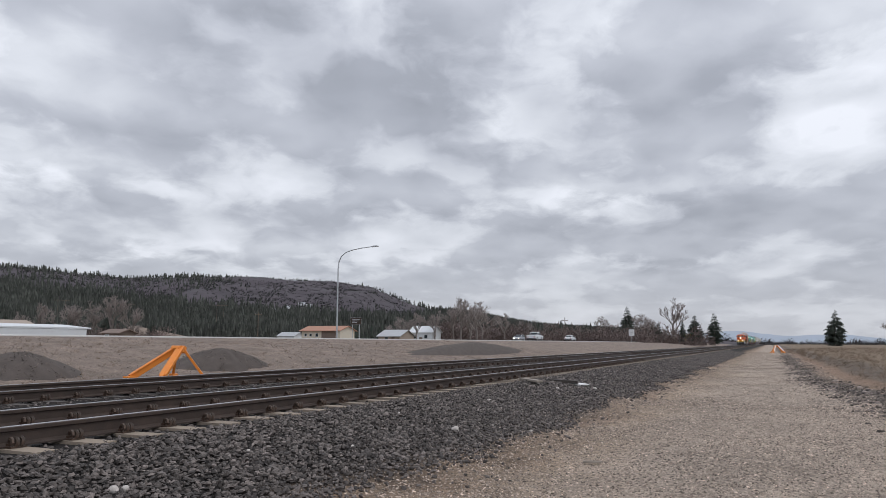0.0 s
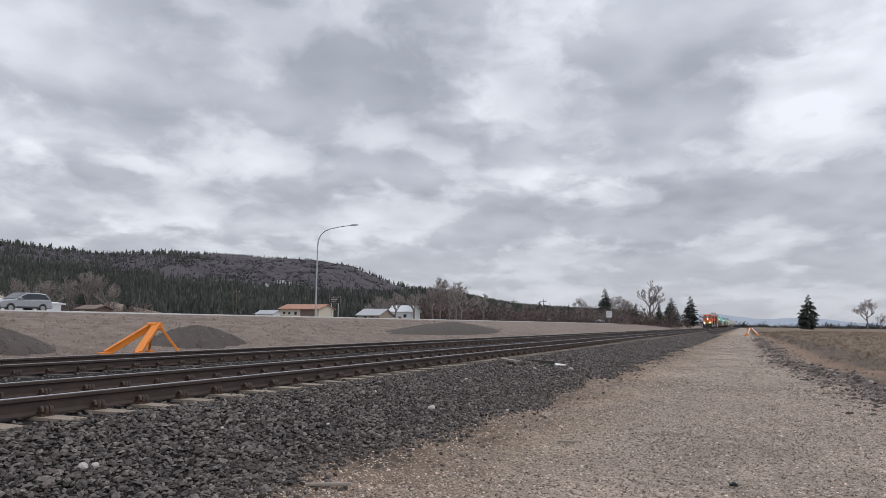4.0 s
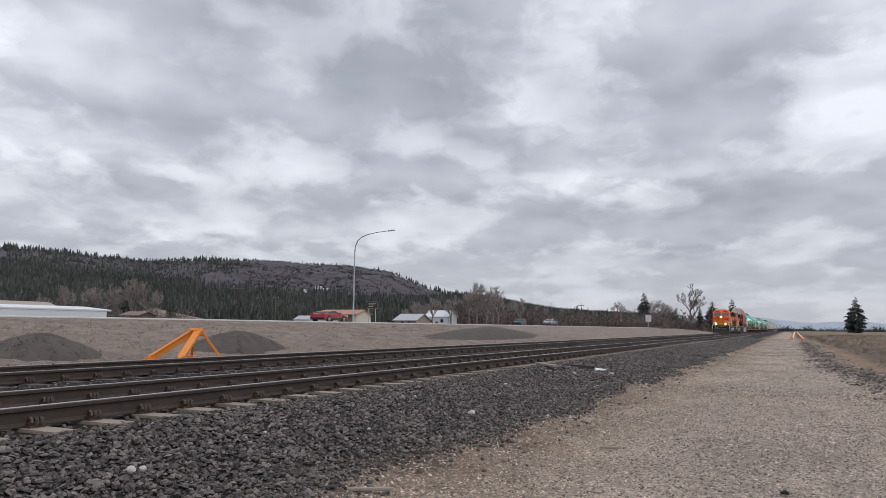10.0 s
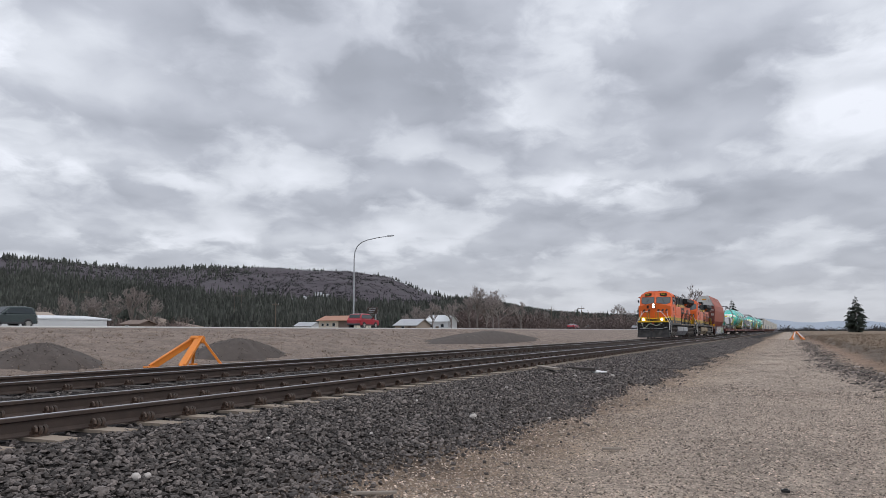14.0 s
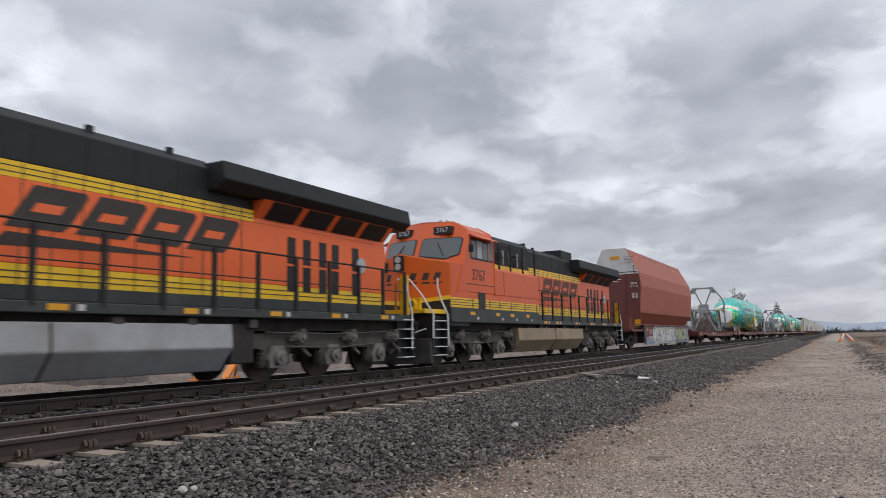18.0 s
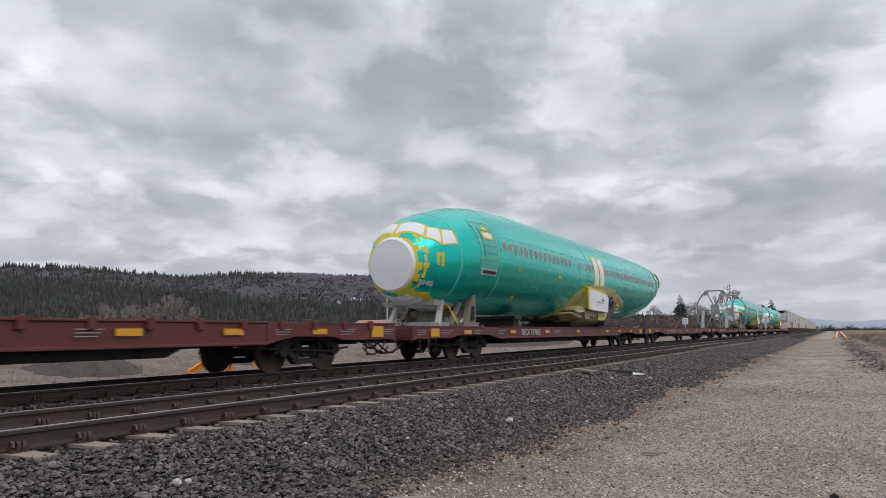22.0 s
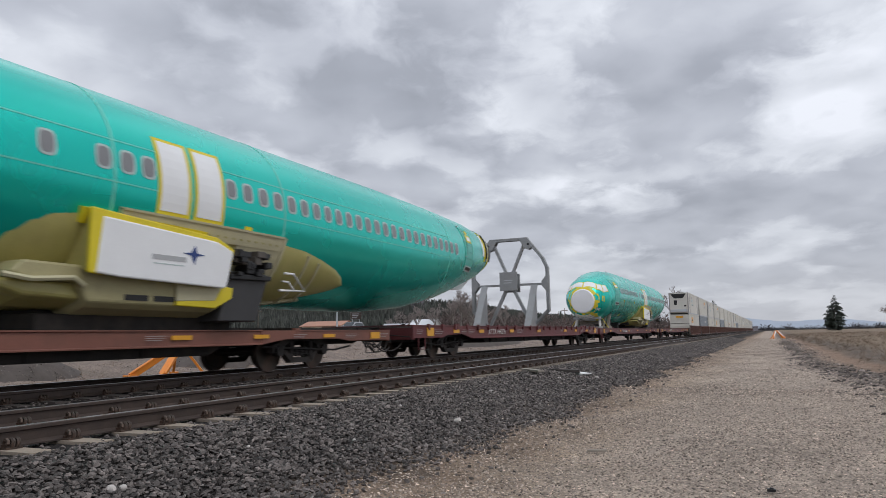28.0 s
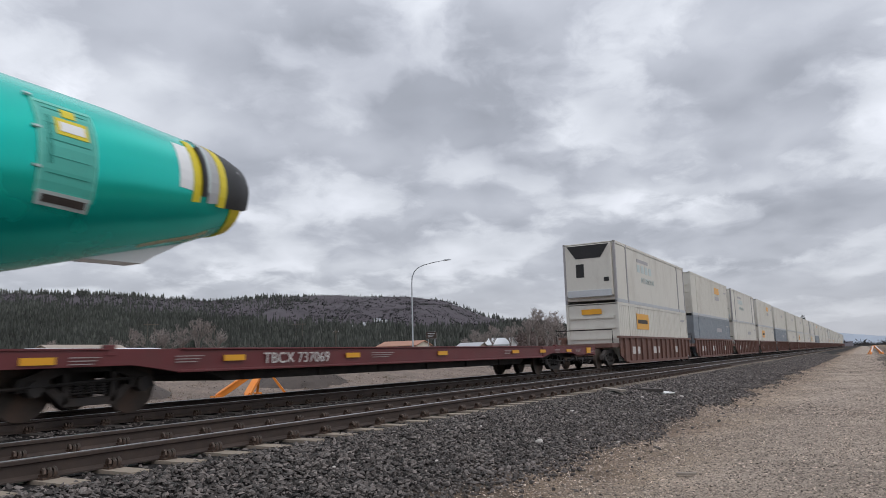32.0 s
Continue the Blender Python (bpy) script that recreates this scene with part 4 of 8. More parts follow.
def conifer(seed, height=12.0, width=0.23, label="tall dark green conifer", bare=0.12):
    """Conifer: tapered trunk, whorls of drooping limbs, each a ragged spray of needles."""
    rng = random.Random(seed)
    tree = thing("conifer", label, "tree", "conifers")
    part("trunk", G().tube([(0, 0, -0.3), (0.05, 0, height * 0.5), (0, 0.03, height * 0.98)], [height * 0.018, height * 0.011, 0.02], 7), "bark", tree)
    g = G()
    z = height * bare
    while z < height * 0.985:
        f = (z / height - bare) / (1 - bare)
        reach = height * width * (1 - f) ** 0.8 * (0.55 + 0.9 * min(f * 4, 1) * 0.5)
        for k in range(9 if f < 0.7 else 6):
            a = rng.uniform(0, 6.283)
            l = reach * rng.uniform(0.55, 1.2) + 0.12
            d = Vector((math.cos(a), math.sin(a), rng.uniform(-0.32, 0.12)))
            s = Vector((-d.y, d.x, 0))
            p = Vector((0, 0, z + rng.uniform(-0.2, 0.2)))
            for m in range(4):
                c = p + d * l * (0.3 + 0.23 * m)
                w = l * rng.uniform(0.12, 0.26)
                n0 = len(g.v)
                g.v += [tuple(c - d * w), tuple(c + s * w * rng.uniform(0.5, 1) + Vector((0, 0, -0.25 * w))), tuple(c + d * w * 1.25 + Vector((0, 0, -0.45 * w))), tuple(c - s * w * rng.uniform(0.5, 1) + Vector((0, 0, -0.2 * w))), tuple(c + Vector((0, 0, 0.45 * w)))]
                g.f += [(n0, n0 + 1, n0 + 4), (n0 + 1, n0 + 2, n0 + 4), (n0 + 2, n0 + 3, n0 + 4), (n0 + 3, n0, n0 + 4)]
        z += height * 0.021 * rng.uniform(0.7, 1.3)
    part("crown", g, "needle", tree)
    return tree


def plant(tree, az, r, scale, turn, first=False, z=None):
    x, y = polar(az, r)
    gz = float(ground_z(x, y)) if z is None else z
    m = Matrix.Translation((float(x), float(y), gz)) @ pose(0, 0, 0, 0, 0, turn) @ Matrix.Diagonal((scale, scale, scale, 1))
    if first:
        tree.matrix_basis = m
        return tree
    return copy_thing(tree, m)


def make_trees():
    rng = random.Random(5)
    bares = [bare_tree(31, 10.0, 0.42), bare_tree(47, 10.0, 0.45), bare_tree(58, 10.0, 0.65)]
    firs = [conifer(3, 12.0, 0.26), conifer(9, 12.0, 0.2), conifer(14, 12.0, 0.3)]
    used = set()

    def put(kind, k, az, r, scale):
        tree = (bares if kind == "b" else firs)[k % 3]
        first = (kind, k % 3) not in used
        used.add((kind, k % 3))
        return (tree, az, r, scale, rng.uniform(0, 360), first)
    jobs = []
    # azimuth, distance, height over 10 or 12 m
    for k, (az, r, h) in enumerate(((5.87, 330, 1.75), (7.5, 360, 1.0), (10.9, 300, 0.95), (21.2, 230, 1.0), (22.6, 240, 1.05), (20.3, 215, 0.95), (24.0, 235, 0.95), (18.6, 250, 0.9), (8.6, 330, 1.1), (49.2, 280, 1.3), (47.9, 275, 1.45), (50.1, 285, 1.15), (46.7, 275, 1.3), (52.4, 285, 1.2),
                                    (50.9, 280, 1.2), (53.5, 300, 1.0), (46.4, 330, 0.7), (26.0, 250, 0.75), (16.9, 300, 0.9), (15.3, 320, 0.8), (7.9, 335, 1.15), (27.6, 260, 0.6), (57.5, 300, 0.9), (-8.5, 420, 1.4), (-9.3, 460, 0.8), (25.5, 205, 0.75), (26.6, 212, 0.7), (27.3, 214, 0.55), (22.0, 226, 1.25), (20.8, 222, 1.15))):
        jobs.append(put("b", k, az, r, h))
    for k, (az, r, h) in enumerate(((9.19, 310, 1.25), (5.2, 300, 0.82), (4.3, 305, 1.02), (2.95, 300, 1.12), (6.9, 310, 0.72), (48.2, 315, 1.0), (46.9, 300, 0.6), (51.8, 330, 0.9), (45.2, 340, 0.85), (19.4, 290, 0.85), (17.7, 310, 0.8), (14.2, 330, 0.85), (9.0, 380, 0.7), (25.1, 300, 0.8), (54.6, 310, 0.95))):
        jobs.append(put("c", k, az, r, h))
    for j in jobs:
        if not j[5]:
            plant(*j)
    for j in jobs:
        if j[5]:
            plant(*j)
    lone = conifer(77, 14.5, 0.31, "lone broad dark conifer standing in the dry field", 0.07)
    lone["group"] = ""
    plant(lone, -4.95, 320, 1.0, 40, True, z=-0.6)


make_trees()


def house(name, label, x, y, z, l, w, h, roof_h, wall, roof, windows, doors, eave=0.5, category="house", turn=0):
    """A gabled house along y; its long face with windows looks towards +x."""
    hs = thing(name, label, category, at=pose(x, y, z, 0, 0, turn))
    part("wall", G().prism([(-w, 0), (0, 0), (0, h), (-w / 2, h + roof_h), (-w, h)], "y", 0, l), wall, hs)
    part("roof", G().prism([(eave, h - roof_h * eave / (w / 2) + 0.02), (eave, h - roof_h * eave / (w / 2) + 0.17), (-w / 2, h + roof_h + 0.2), (-w - eave, h - roof_h * eave / (w / 2) + 0.17), (-w - eave, h - roof_h * eave / (w / 2) + 0.02), (-w / 2, h + roof_h + 0.05)], "y", -0.5, l + 0.5), roof, hs)
    for wy, wz, ww, wh in windows:
        win = part("window", G().box(0.0, 0.06, wy, wy + ww, wz, wz + wh), "white_sign", hs)
        part("pane", G().box(0.05, 0.075, wy + 0.07, wy + ww - 0.07, wz + 0.07, wz + wh - 0.07), "glass", win)
    for dy, dw, dh in doors:
        part("door", G().box(0.0, 0.05, dy, dy + dw, 0, dh), "brown_roof", hs)
    return hs


house("motel", "low cream building with a terracotta metal roof beyond the highway", -113, 165, 0.7, 12, 7.5, 3.1, 1.1, "cream", "roof_red", [(0.9, 1.5, 0.8, 0.8), (2.5, 1.5, 0.8, 0.8), (4.4, 1.4, 0.9, 1.0)], [(6.3, 4.4, 2.9)], 0.7, "building", -90)
house("warehouse", "low white metal building beside the highway", -62, 39.9, 0.75, 13.0, 8, 1.2, 0.32, "white", "white", [], [], 0.05, "warehouse")
house("house", "tan house with a pale metal roof", -95.4, 175.8, 0.5, 6.5, 9, 1.9, 1.6, "tan", "grey_roof", [(2, 0.9, 1.0, 0.8)], [(4, 1.0, 1.7)], 0.5, "house", -90)
house("house", "white house with a white roof among bare trees", -104.5, 214, 0.4, 8, 7, 3.6, 1.9, "white", "white", [(1.2, 1.6, 1.2, 1.2), (5.2, 1.6, 1.2, 1.2)], [(3.4, 1.1, 2.0)], 0.4, "house", -90)
house("cabin", "dark low cabin with a brown roof", -111.5, 98.5, 0.55, 4.2, 4, 1.7, 0.6, "brown_roof", "brown_roof", [(0.8, 0.9, 1.0, 0.6)], [(2.6, 1, 1.6)], 0.3, "cabin", -90)
house("house", "long low tan house under the trees", -150, 97, 0.3, 19, 12, 3.2, 1.9, "tan", "tan", [(4, 0.8, 1.6, 1), (14, 0.8, 1.6, 1)], [(10, 1.1, 1.9)], 0.5)
house("house", "pale house low at the foot of the wood", -178, 243, 0.3, 8, 7, 2.8, 1.4, "white", "grey_roof", [(1.5, 1.2, 1.2, 1.0), (5, 1.2, 1.2, 1.0)], [(3.4, 1.0, 2.0)], 0.4, "house", -90)
for az, el, l, h in ((35.6, 2.45, 4, 2.0), (34.7, 2.72, 6, 2.2), (34.1, 2.62, 5, 2.0), (36.8, 2.2, 4, 2.0), (25.2, 1.7, 5, 2.2)):
    r = next(q for q in range(500, 1150, 5) if math.degrees(math.atan2(float(hill_z(az, q)) - 0.7, q)) > el or q > 1130)
    hx, hy = polar(az, r)
    house("hill_house", "pale house high on the wooded slope", float(hx), float(hy), float(hill_z(az, r)) + 0.6, l, 5, h, 1.2, "white", "grey_roof", [(2, 2.0, 1.4, 1.2)], [], 0.4, "house", -70)


def street_lamp(x, y):
    lamp = thing("street_lamp", "tall galvanised street lamp with a long curved arm", "street lamp", at=pose(x, y, 0.98))
    part("base", G().cyl((0, 0, 0), (0, 0, 0.35), 0.2, 10), "kerb", lamp)
    k = 1.308
    pole = [(k * a, 0, k * b) for a, b in ((0, 0.2), (0, 8.6), (0.08, 9.4), (0.40, 10.05), (1.0, 10.5), (1.8, 10.75), (3.2, 10.95), (4.6, 11.05))]
    part("pole", G().tube(pole, [0.13, 0.10, 0.095, 0.09, 0.085, 0.08, 0.07, 0.06], 8), "galv", lamp, smooth=50)
    part("lamp_head", G().prism([(k * a, k * b) for a, b in ((4.5, 10.98), (5.4, 11.03), (5.45, 11.09), (5.2, 11.16), (4.6, 11.13))], "y", -0.18, 0.18), "galv", lamp)


street_lamp(-60.2, 97.4)


def panel_sign(name, label, x, y, z, w, h, lift, face, posts=2, turn=0):
    s = thing(name, label, "road sign", at=pose(x, y, z, 0, 0, turn))
    part("panel", G().box(-w / 2, w / 2, -0.03, 0.03, lift, lift + h), face, s, bev=0.01)
    part("border", G().box(-w / 2 - 0.02, w / 2 + 0.02, 0.032, 0.05, lift - 0.02, lift + h + 0.02), "galv", s)
    for k in range(posts):
        px = 0 if posts == 1 else (-w * 0.32 + k * w * 0.64)
        part("post", G().box(px - 0.06, px + 0.06, 0.05, 0.17, -0.1, lift + h * 0.9), "galv", s)
    for k in range(3):
        part("text_bar", G().box(-w * 0.34, w * (0.34 - 0.12 * k), -0.036, -0.03, lift + h * (0.72 - 0.24 * k), lift + h * (0.80 - 0.24 * k)), "galv", s)
    return s


panel_sign("highway_sign", "grey-backed highway guide sign on two posts", -61.2, 104.9, 0.95, 1.8, 1.13, 2.7, "steel", 2, 20)
panel_sign("route_sign", "small white roadside sign on a post", -36.5, 233.4, 0.95, 1.7, 2.0, 2.0, "white_sign", 1)
panel_sign("warning_sign", "yellow roadside sign board", -36.0, 427, 0.9, 4.6, 3.0, 1.5, "yellow_sign", 2)


def pole_line():
    tops = []
    for az, r, h in ((51.2, 520, 20), (47.0, 520, 20), (40.5, 510, 19)):
        x, y = (float(v) for v in polar(az, r))
        p = thing("power_pylon", "grey H-frame power pylon in front of the forest", "pylon", "pylons", at=pose(x, y, float(hill_z(az, r)), 0, 0, az))
        for s in (-2.2, 2.2):
            part("pole", G().tube([(s, 0, -1), (s, 0, h)], [0.11, 0.08], 6), "wood_pole", p)
        part("crossarm", G().box(-4.6, 4.6, -0.12, 0.12, h - 2.1, h - 1.85), "wood_pole", p)
        tops.append((x, y, float(hill_z(az, r)) + h - 2))
    for az, r, h in ((37.7, 260, 11), (13.9, 280, 10), (16.2, 270, 9.5)):
        x, y = (float(v) for v in polar(az, r))
        p = thing("utility_pole", "wooden utility pole with a crossarm", "utility pole", "utility poles", at=pose(x, y, 0.2, 0, 0, az))
        part("pole", G().tube([(0, 0, -0.5), (0, 0, h)], [0.14, 0.10], 6), "wood_pole", p)
        part("crossarm", G().box(-1.2, 1.2, -0.08, 0.08, h - 1.1, h - 0.9), "wood_pole", p)
        part("insulator", G().cyl((0.9, 0, h - 0.9), (0.9, 0, h - 0.6), 0.09, 6), "galv", p)
        part("insulator", G().cyl((-0.9, 0, h - 0.9), (-0.9, 0, h - 0.6), 0.09, 6), "galv", p)


pole_line()


def bumping_post(x, y, z, turn, striped):
    """End-of-track stop: two heavy raking beams that meet at a crosshead, two lighter struts, rail-clamped feet."""
    label = "orange bumping post with white-striped crosshead on the gravel" if striped else "orange steel bumping post bolted to the end of a stub track"
    s = thing("bumping_post", label, "bumping post", at=pose(x, y, z, 0, 0, turn))
    g = 0.75
    for k in (-1, 1):
        beam = G().beam((k * g, -1.45, 0.0), (k * 0.13, 0.02, 1.00), 0.13, 0.24)
        beam.beam((k * g - 0.01, -1.41, 0.13), (k * 0.13, 0.06, 1.13), 0.26, 0.03)
        part("rear_beam", beam, "orange", s, bev=0.008)
        part("front_strut", G().beam((k * g, 0.62, 0.03), (k * 0.15, 0.16, 1.04), 0.09, 0.09), "orange", s, bev=0.008)
        part("foot_plate", G().box(k * g - 0.13, k * g + 0.13, -1.68, -1.25, -0.02, 0.06), "orange", s, bev=0.008)
        part("foot_clamp", G().box(k * g - 0.10, k * g + 0.10, 0.52, 0.80, -0.02, 0.07), "orange", s, bev=0.008)
    head = part("crosshead", G().prism([(-0.10, 0.90), (0.22, 0.90), (0.24, 1.08), (0.18, 1.16), (-0.06, 1.16), (-0.13, 1.08)], "x", -0.21, 0.21), "orange", s, bev=0.015)
    part("bumper_plate", G().box(-0.2, 0.2, 0.245, 0.285, 0.86, 1.12), "orange", head, bev=0.01)
    if striped:
        for k in (-1, 1):
            part("stripe", G().beam((k * 0.62, -1.52, 0.32), (k * 0.14, -0.12, 1.10), 0.13, 0.02, (0, -0.5, 1)), "white_sign", s, "white reflective stripe")
    else:
        part("anchor_beam", G().box(-0.8, 0.8, -1.75, -1.55, -0.16, -0.03), "clip", s, "dark steel anchor")


bumping_post(-20.22, 21.35, STUB_Z, LEAN_DEG, False)
bumping_post(2.45, 118, -0.62, 8, True)


# ---- highway traffic ----
M["silver_car"] = mat("silver_car_paint", (0.42, 0.43, 0.45), 0.3, 0.5, var=0.03, bump=0, coat=0.6)
M["red_car"] = mat("red_car_paint", (0.44, 0.022, 0.04), 0.3, 0.1, var=0.04, bump=0, coat=0.6)
M["dark_car"] = mat("dark_green_car_paint", (0.045, 0.065, 0.065), 0.3, 0.3, var=0.04, bump=0, coat=0.6)
M["white_car"] = mat("white_car_paint", (0.75, 0.76, 0.77), 0.3, 0, var=0.03, bump=0, coat=0.6)
M["trim"] = mat("grey_plastic_trim", (0.06, 0.06, 0.065), 0.7, var=0.1, bump=0)
M["tail"] = mat("red_tail_lamp", (0.45, 0.02, 0.02), 0.3, bump=0)
M["alloy"] = mat("alloy_wheel", (0.5, 0.48, 0.45), 0.35, 0.8, bump=0)
SHAPES = {  # side outline (along the car, height) of body and cabin, width, wheel radius
    "sedan": ([(0.0, 0.42), (0.05, 0.30), (4.75, 0.30), (4.85, 0.5), (4.82, 0.72), (4.6, 0.84), (3.55, 0.95), (0.75, 1.0), (0.08, 0.92)], [(0.55, 0.97), (1.35, 1.38), (1.9, 1.45), (2.5, 1.43), (3.5, 0.94)], 1.84, 0.33),
    "crossover": ([(0.0, 0.48), (0.05, 0.34), (4.0, 0.34), (4.1, 0.58), (4.08, 0.86), (3.9, 0.96), (3.15, 1.04), (0.1, 1.08), (0.02, 0.92)], [(0.06, 1.06), (0.35, 1.58), (0.95, 1.66), (2.2, 1.63), (2.98, 1.04)], 1.78, 0.34),
    "coupe": ([(0.0, 0.45), (0.1, 0.25), (4.4, 0.25), (4.55, 0.42), (4.45, 0.62), (3.3, 0.82), (0.55, 0.92), (0.02, 0.84)], [(0.35, 0.90), (1.25, 1.14), (1.8, 1.20), (2.2, 1.17), (3.1, 0.82)], 1.80, 0.33),
    "suv": ([(0.0, 0.5), (0.05, 0.36), (4.5, 0.36), (4.6, 0.6), (4.58, 0.9), (4.4, 1.0), (3.5, 1.08), (0.1, 1.12), (0.02, 0.95)], [(0.08, 1.1), (0.35, 1.68), (1.0, 1.77), (2.4, 1.74), (3.3, 1.08)], 1.82, 0.37),
    "wagon": ([(0.0, 0.48), (0.05, 0.32), (4.5, 0.32), (4.62, 0.55), (4.58, 0.8), (4.4, 0.9), (3.45, 1.0), (0.1, 1.03), (0.02, 0.9)], [(0.08, 1.02), (0.45, 1.50), (1.1, 1.58), (2.3, 1.56), (3.3, 1.0)], 1.76, 0.33),
    "pickup": ([(0.0, 0.62), (0.05, 0.45), (5.6, 0.42), (5.75, 0.7), (5.7, 1.0), (5.4, 1.1), (4.2, 1.18), (0.02, 1.2)], [(2.0, 1.18), (2.15, 1.78), (2.7, 1.86), (3.4, 1.84), (4.1, 1.18)], 1.95, 0.40)}


def car(name, label, shape, paint, rows, headlamps=False):
    body, cabin, w, r = SHAPES[shape]
    c = thing(name, label, "car")
    l = max(p[0] for p in body)
    h = w / 2
    part("body", G().prism(body, "x", -h, h), paint, c, bev=0.07)
    top = max(p[1] for p in cabin)
    g = G()
    n = len(cabin)
    g.poly([[(s * (h - 0.03 - 0.16 * (p[1] - cabin[0][1]) / (top - cabin[0][1])), p[0], p[1]) for p in cabin] for s in (-1, 1)])
    part("cabin", g, paint, c, bev=0.05)
    win = [(0.12 + 0.88 * 0 + p[0] * 0.9 + 0.05 * cabin[n // 2][0], cabin[0][1] + 0.05 + (p[1] - cabin[0][1]) * 0.74) for p in cabin]
    for s in (-1, 1):
        q = [(p[0], p[1]) for p in win]
        a = [(s * (h - 0.02 - 0.155 * (p[1] - cabin[0][1]) / (top - cabin[0][1])), p[0], p[1]) for p in q]
        b = [(v[0] + s * 0.012, v[1], v[2]) for v in a]
        part("side_window", G().poly([a, b]), "glass", c)
    a, b = cabin[0], cabin[1]
    rear = G().beam((0, a[0] - 0.0 + (b[0] - a[0]) * 0.2, a[1] + (b[1] - a[1]) * 0.2 + 0.015), (0, a[0] + (b[0] - a[0]) * 0.9, a[1] + (b[1] - a[1]) * 0.9 + 0.015), w * 0.78, 0.03)
    part("rear_window", rear, "glass", c)
    a, b = cabin[-1], cabin[-2]
    part("windscreen", G().beam((0, a[0] + (b[0] - a[0]) * 0.1, a[1] + (b[1] - a[1]) * 0.1 + 0.015), (0, a[0] + (b[0] - a[0]) * 0.92, a[1] + (b[1] - a[1]) * 0.92 + 0.015), w * 0.80, 0.03), "glass", c)
    for y in (l * 0.19, l * 0.80):
        for s in (-1, 1):
            part("wheel_arch", G().cyl((s * (h - 0.2), y, r), (s * (h + 0.004), y, r), r * 1.18, 20), "trim", c)
            wh = part("wheel", G().cyl((s * (h - 0.22), y, r), (s * (h + 0.02), y, r), r, 20), "tyre", c, bev=0.03)
            part("rim", G().cyl((s * (h + 0.0), y, r), (s * (h + 0.03), y, r), r * 0.62, 14), "alloy", wh)
    for s in (-1, 1):
        part("tail_lamp", G().box(s * h * 0.72 - 0.16, s * h * 0.72 + 0.16, -0.02, 0.1, 0.72, 0.88), "tail", c)
        part("headlamp", G().box(s * h * 0.7 - 0.18, s * h * 0.7 + 0.18, l - 0.16, l - 0.02, 0.62, 0.76), "lampglow" if headlamps else "white_sign", c)
        part("mirror", G().box(s * (h + 0.08) - 0.09, s * (h + 0.08) + 0.09, l * 0.62, l * 0.62 + 0.12, body[-3][1] + 0.02, body[-3][1] + 0.16), paint, c, bev=0.02)
    part("bumper", G().box(-h * 0.96, h * 0.96, -0.04, 0.05, 0.36, 0.56), "trim", c, bev=0.02)
    part("sill_trim", G().box(-h - 0.01, h + 0.01, l * 0.28, l * 0.7, 0.34, 0.46), "trim", c)
    if shape == "pickup":
        part("bed", G().box(-h * 0.86, h * 0.86, 0.15, 1.9, 1.15, 1.205), "trim", c)
    x, y0, v = rows
    turn = 0 if v > 0 else 180
    DRIVING.append((c, [(t, pose(x, y0 + v * t - (l / 2 if v > 0 else -l / 2), 1.09, 0, 0, turn)) for t in (0.0, 8.0, 16.0, 24.0, 32.0)]))
    return c


car("sedan", "silver four-door sedan driving on the highway", "sedan", "silver_car", (-42.5, -100.3, 24.6))
car("sports_car", "low red sports coupe driving on the highway", "coupe", "red_car", (-42.5, -185.2, 24.93))
car("suv", "dark red boxy sport utility vehicle with grey lower trim", "crossover", "red_car", (-42.5, -242.9, 22.41))
car("station_wagon", "silver station wagon with lit headlamps on the highway", "wagon", "silver_car", (-53, 168.5, -31.8), True)
car("pickup_truck", "white pickup truck driving away on the highway", "pickup", "white_car", (-42.5, 146.2, 26.8))
car("sedan", "white sedan driving away on the highway", "sedan", "white_car", (-42.5, 177.0, 24.6))
car("hatchback", "dark green hatchback driving on the highway", "crossover", "dark_car", (-53, 460.2, -30.3))
car("van", "white van standing beyond the highway", "suv", "white_car", (-61.5, 258, 0.001))
car("sedan", "pale sedan parked beyond the highway", "sedan", "white_car", (-61.5, 301, 0.001))
car("suv", "pale silver sport utility vehicle driving on the highway", "suv", "silver_car", (-53, 797.9, -25.3))

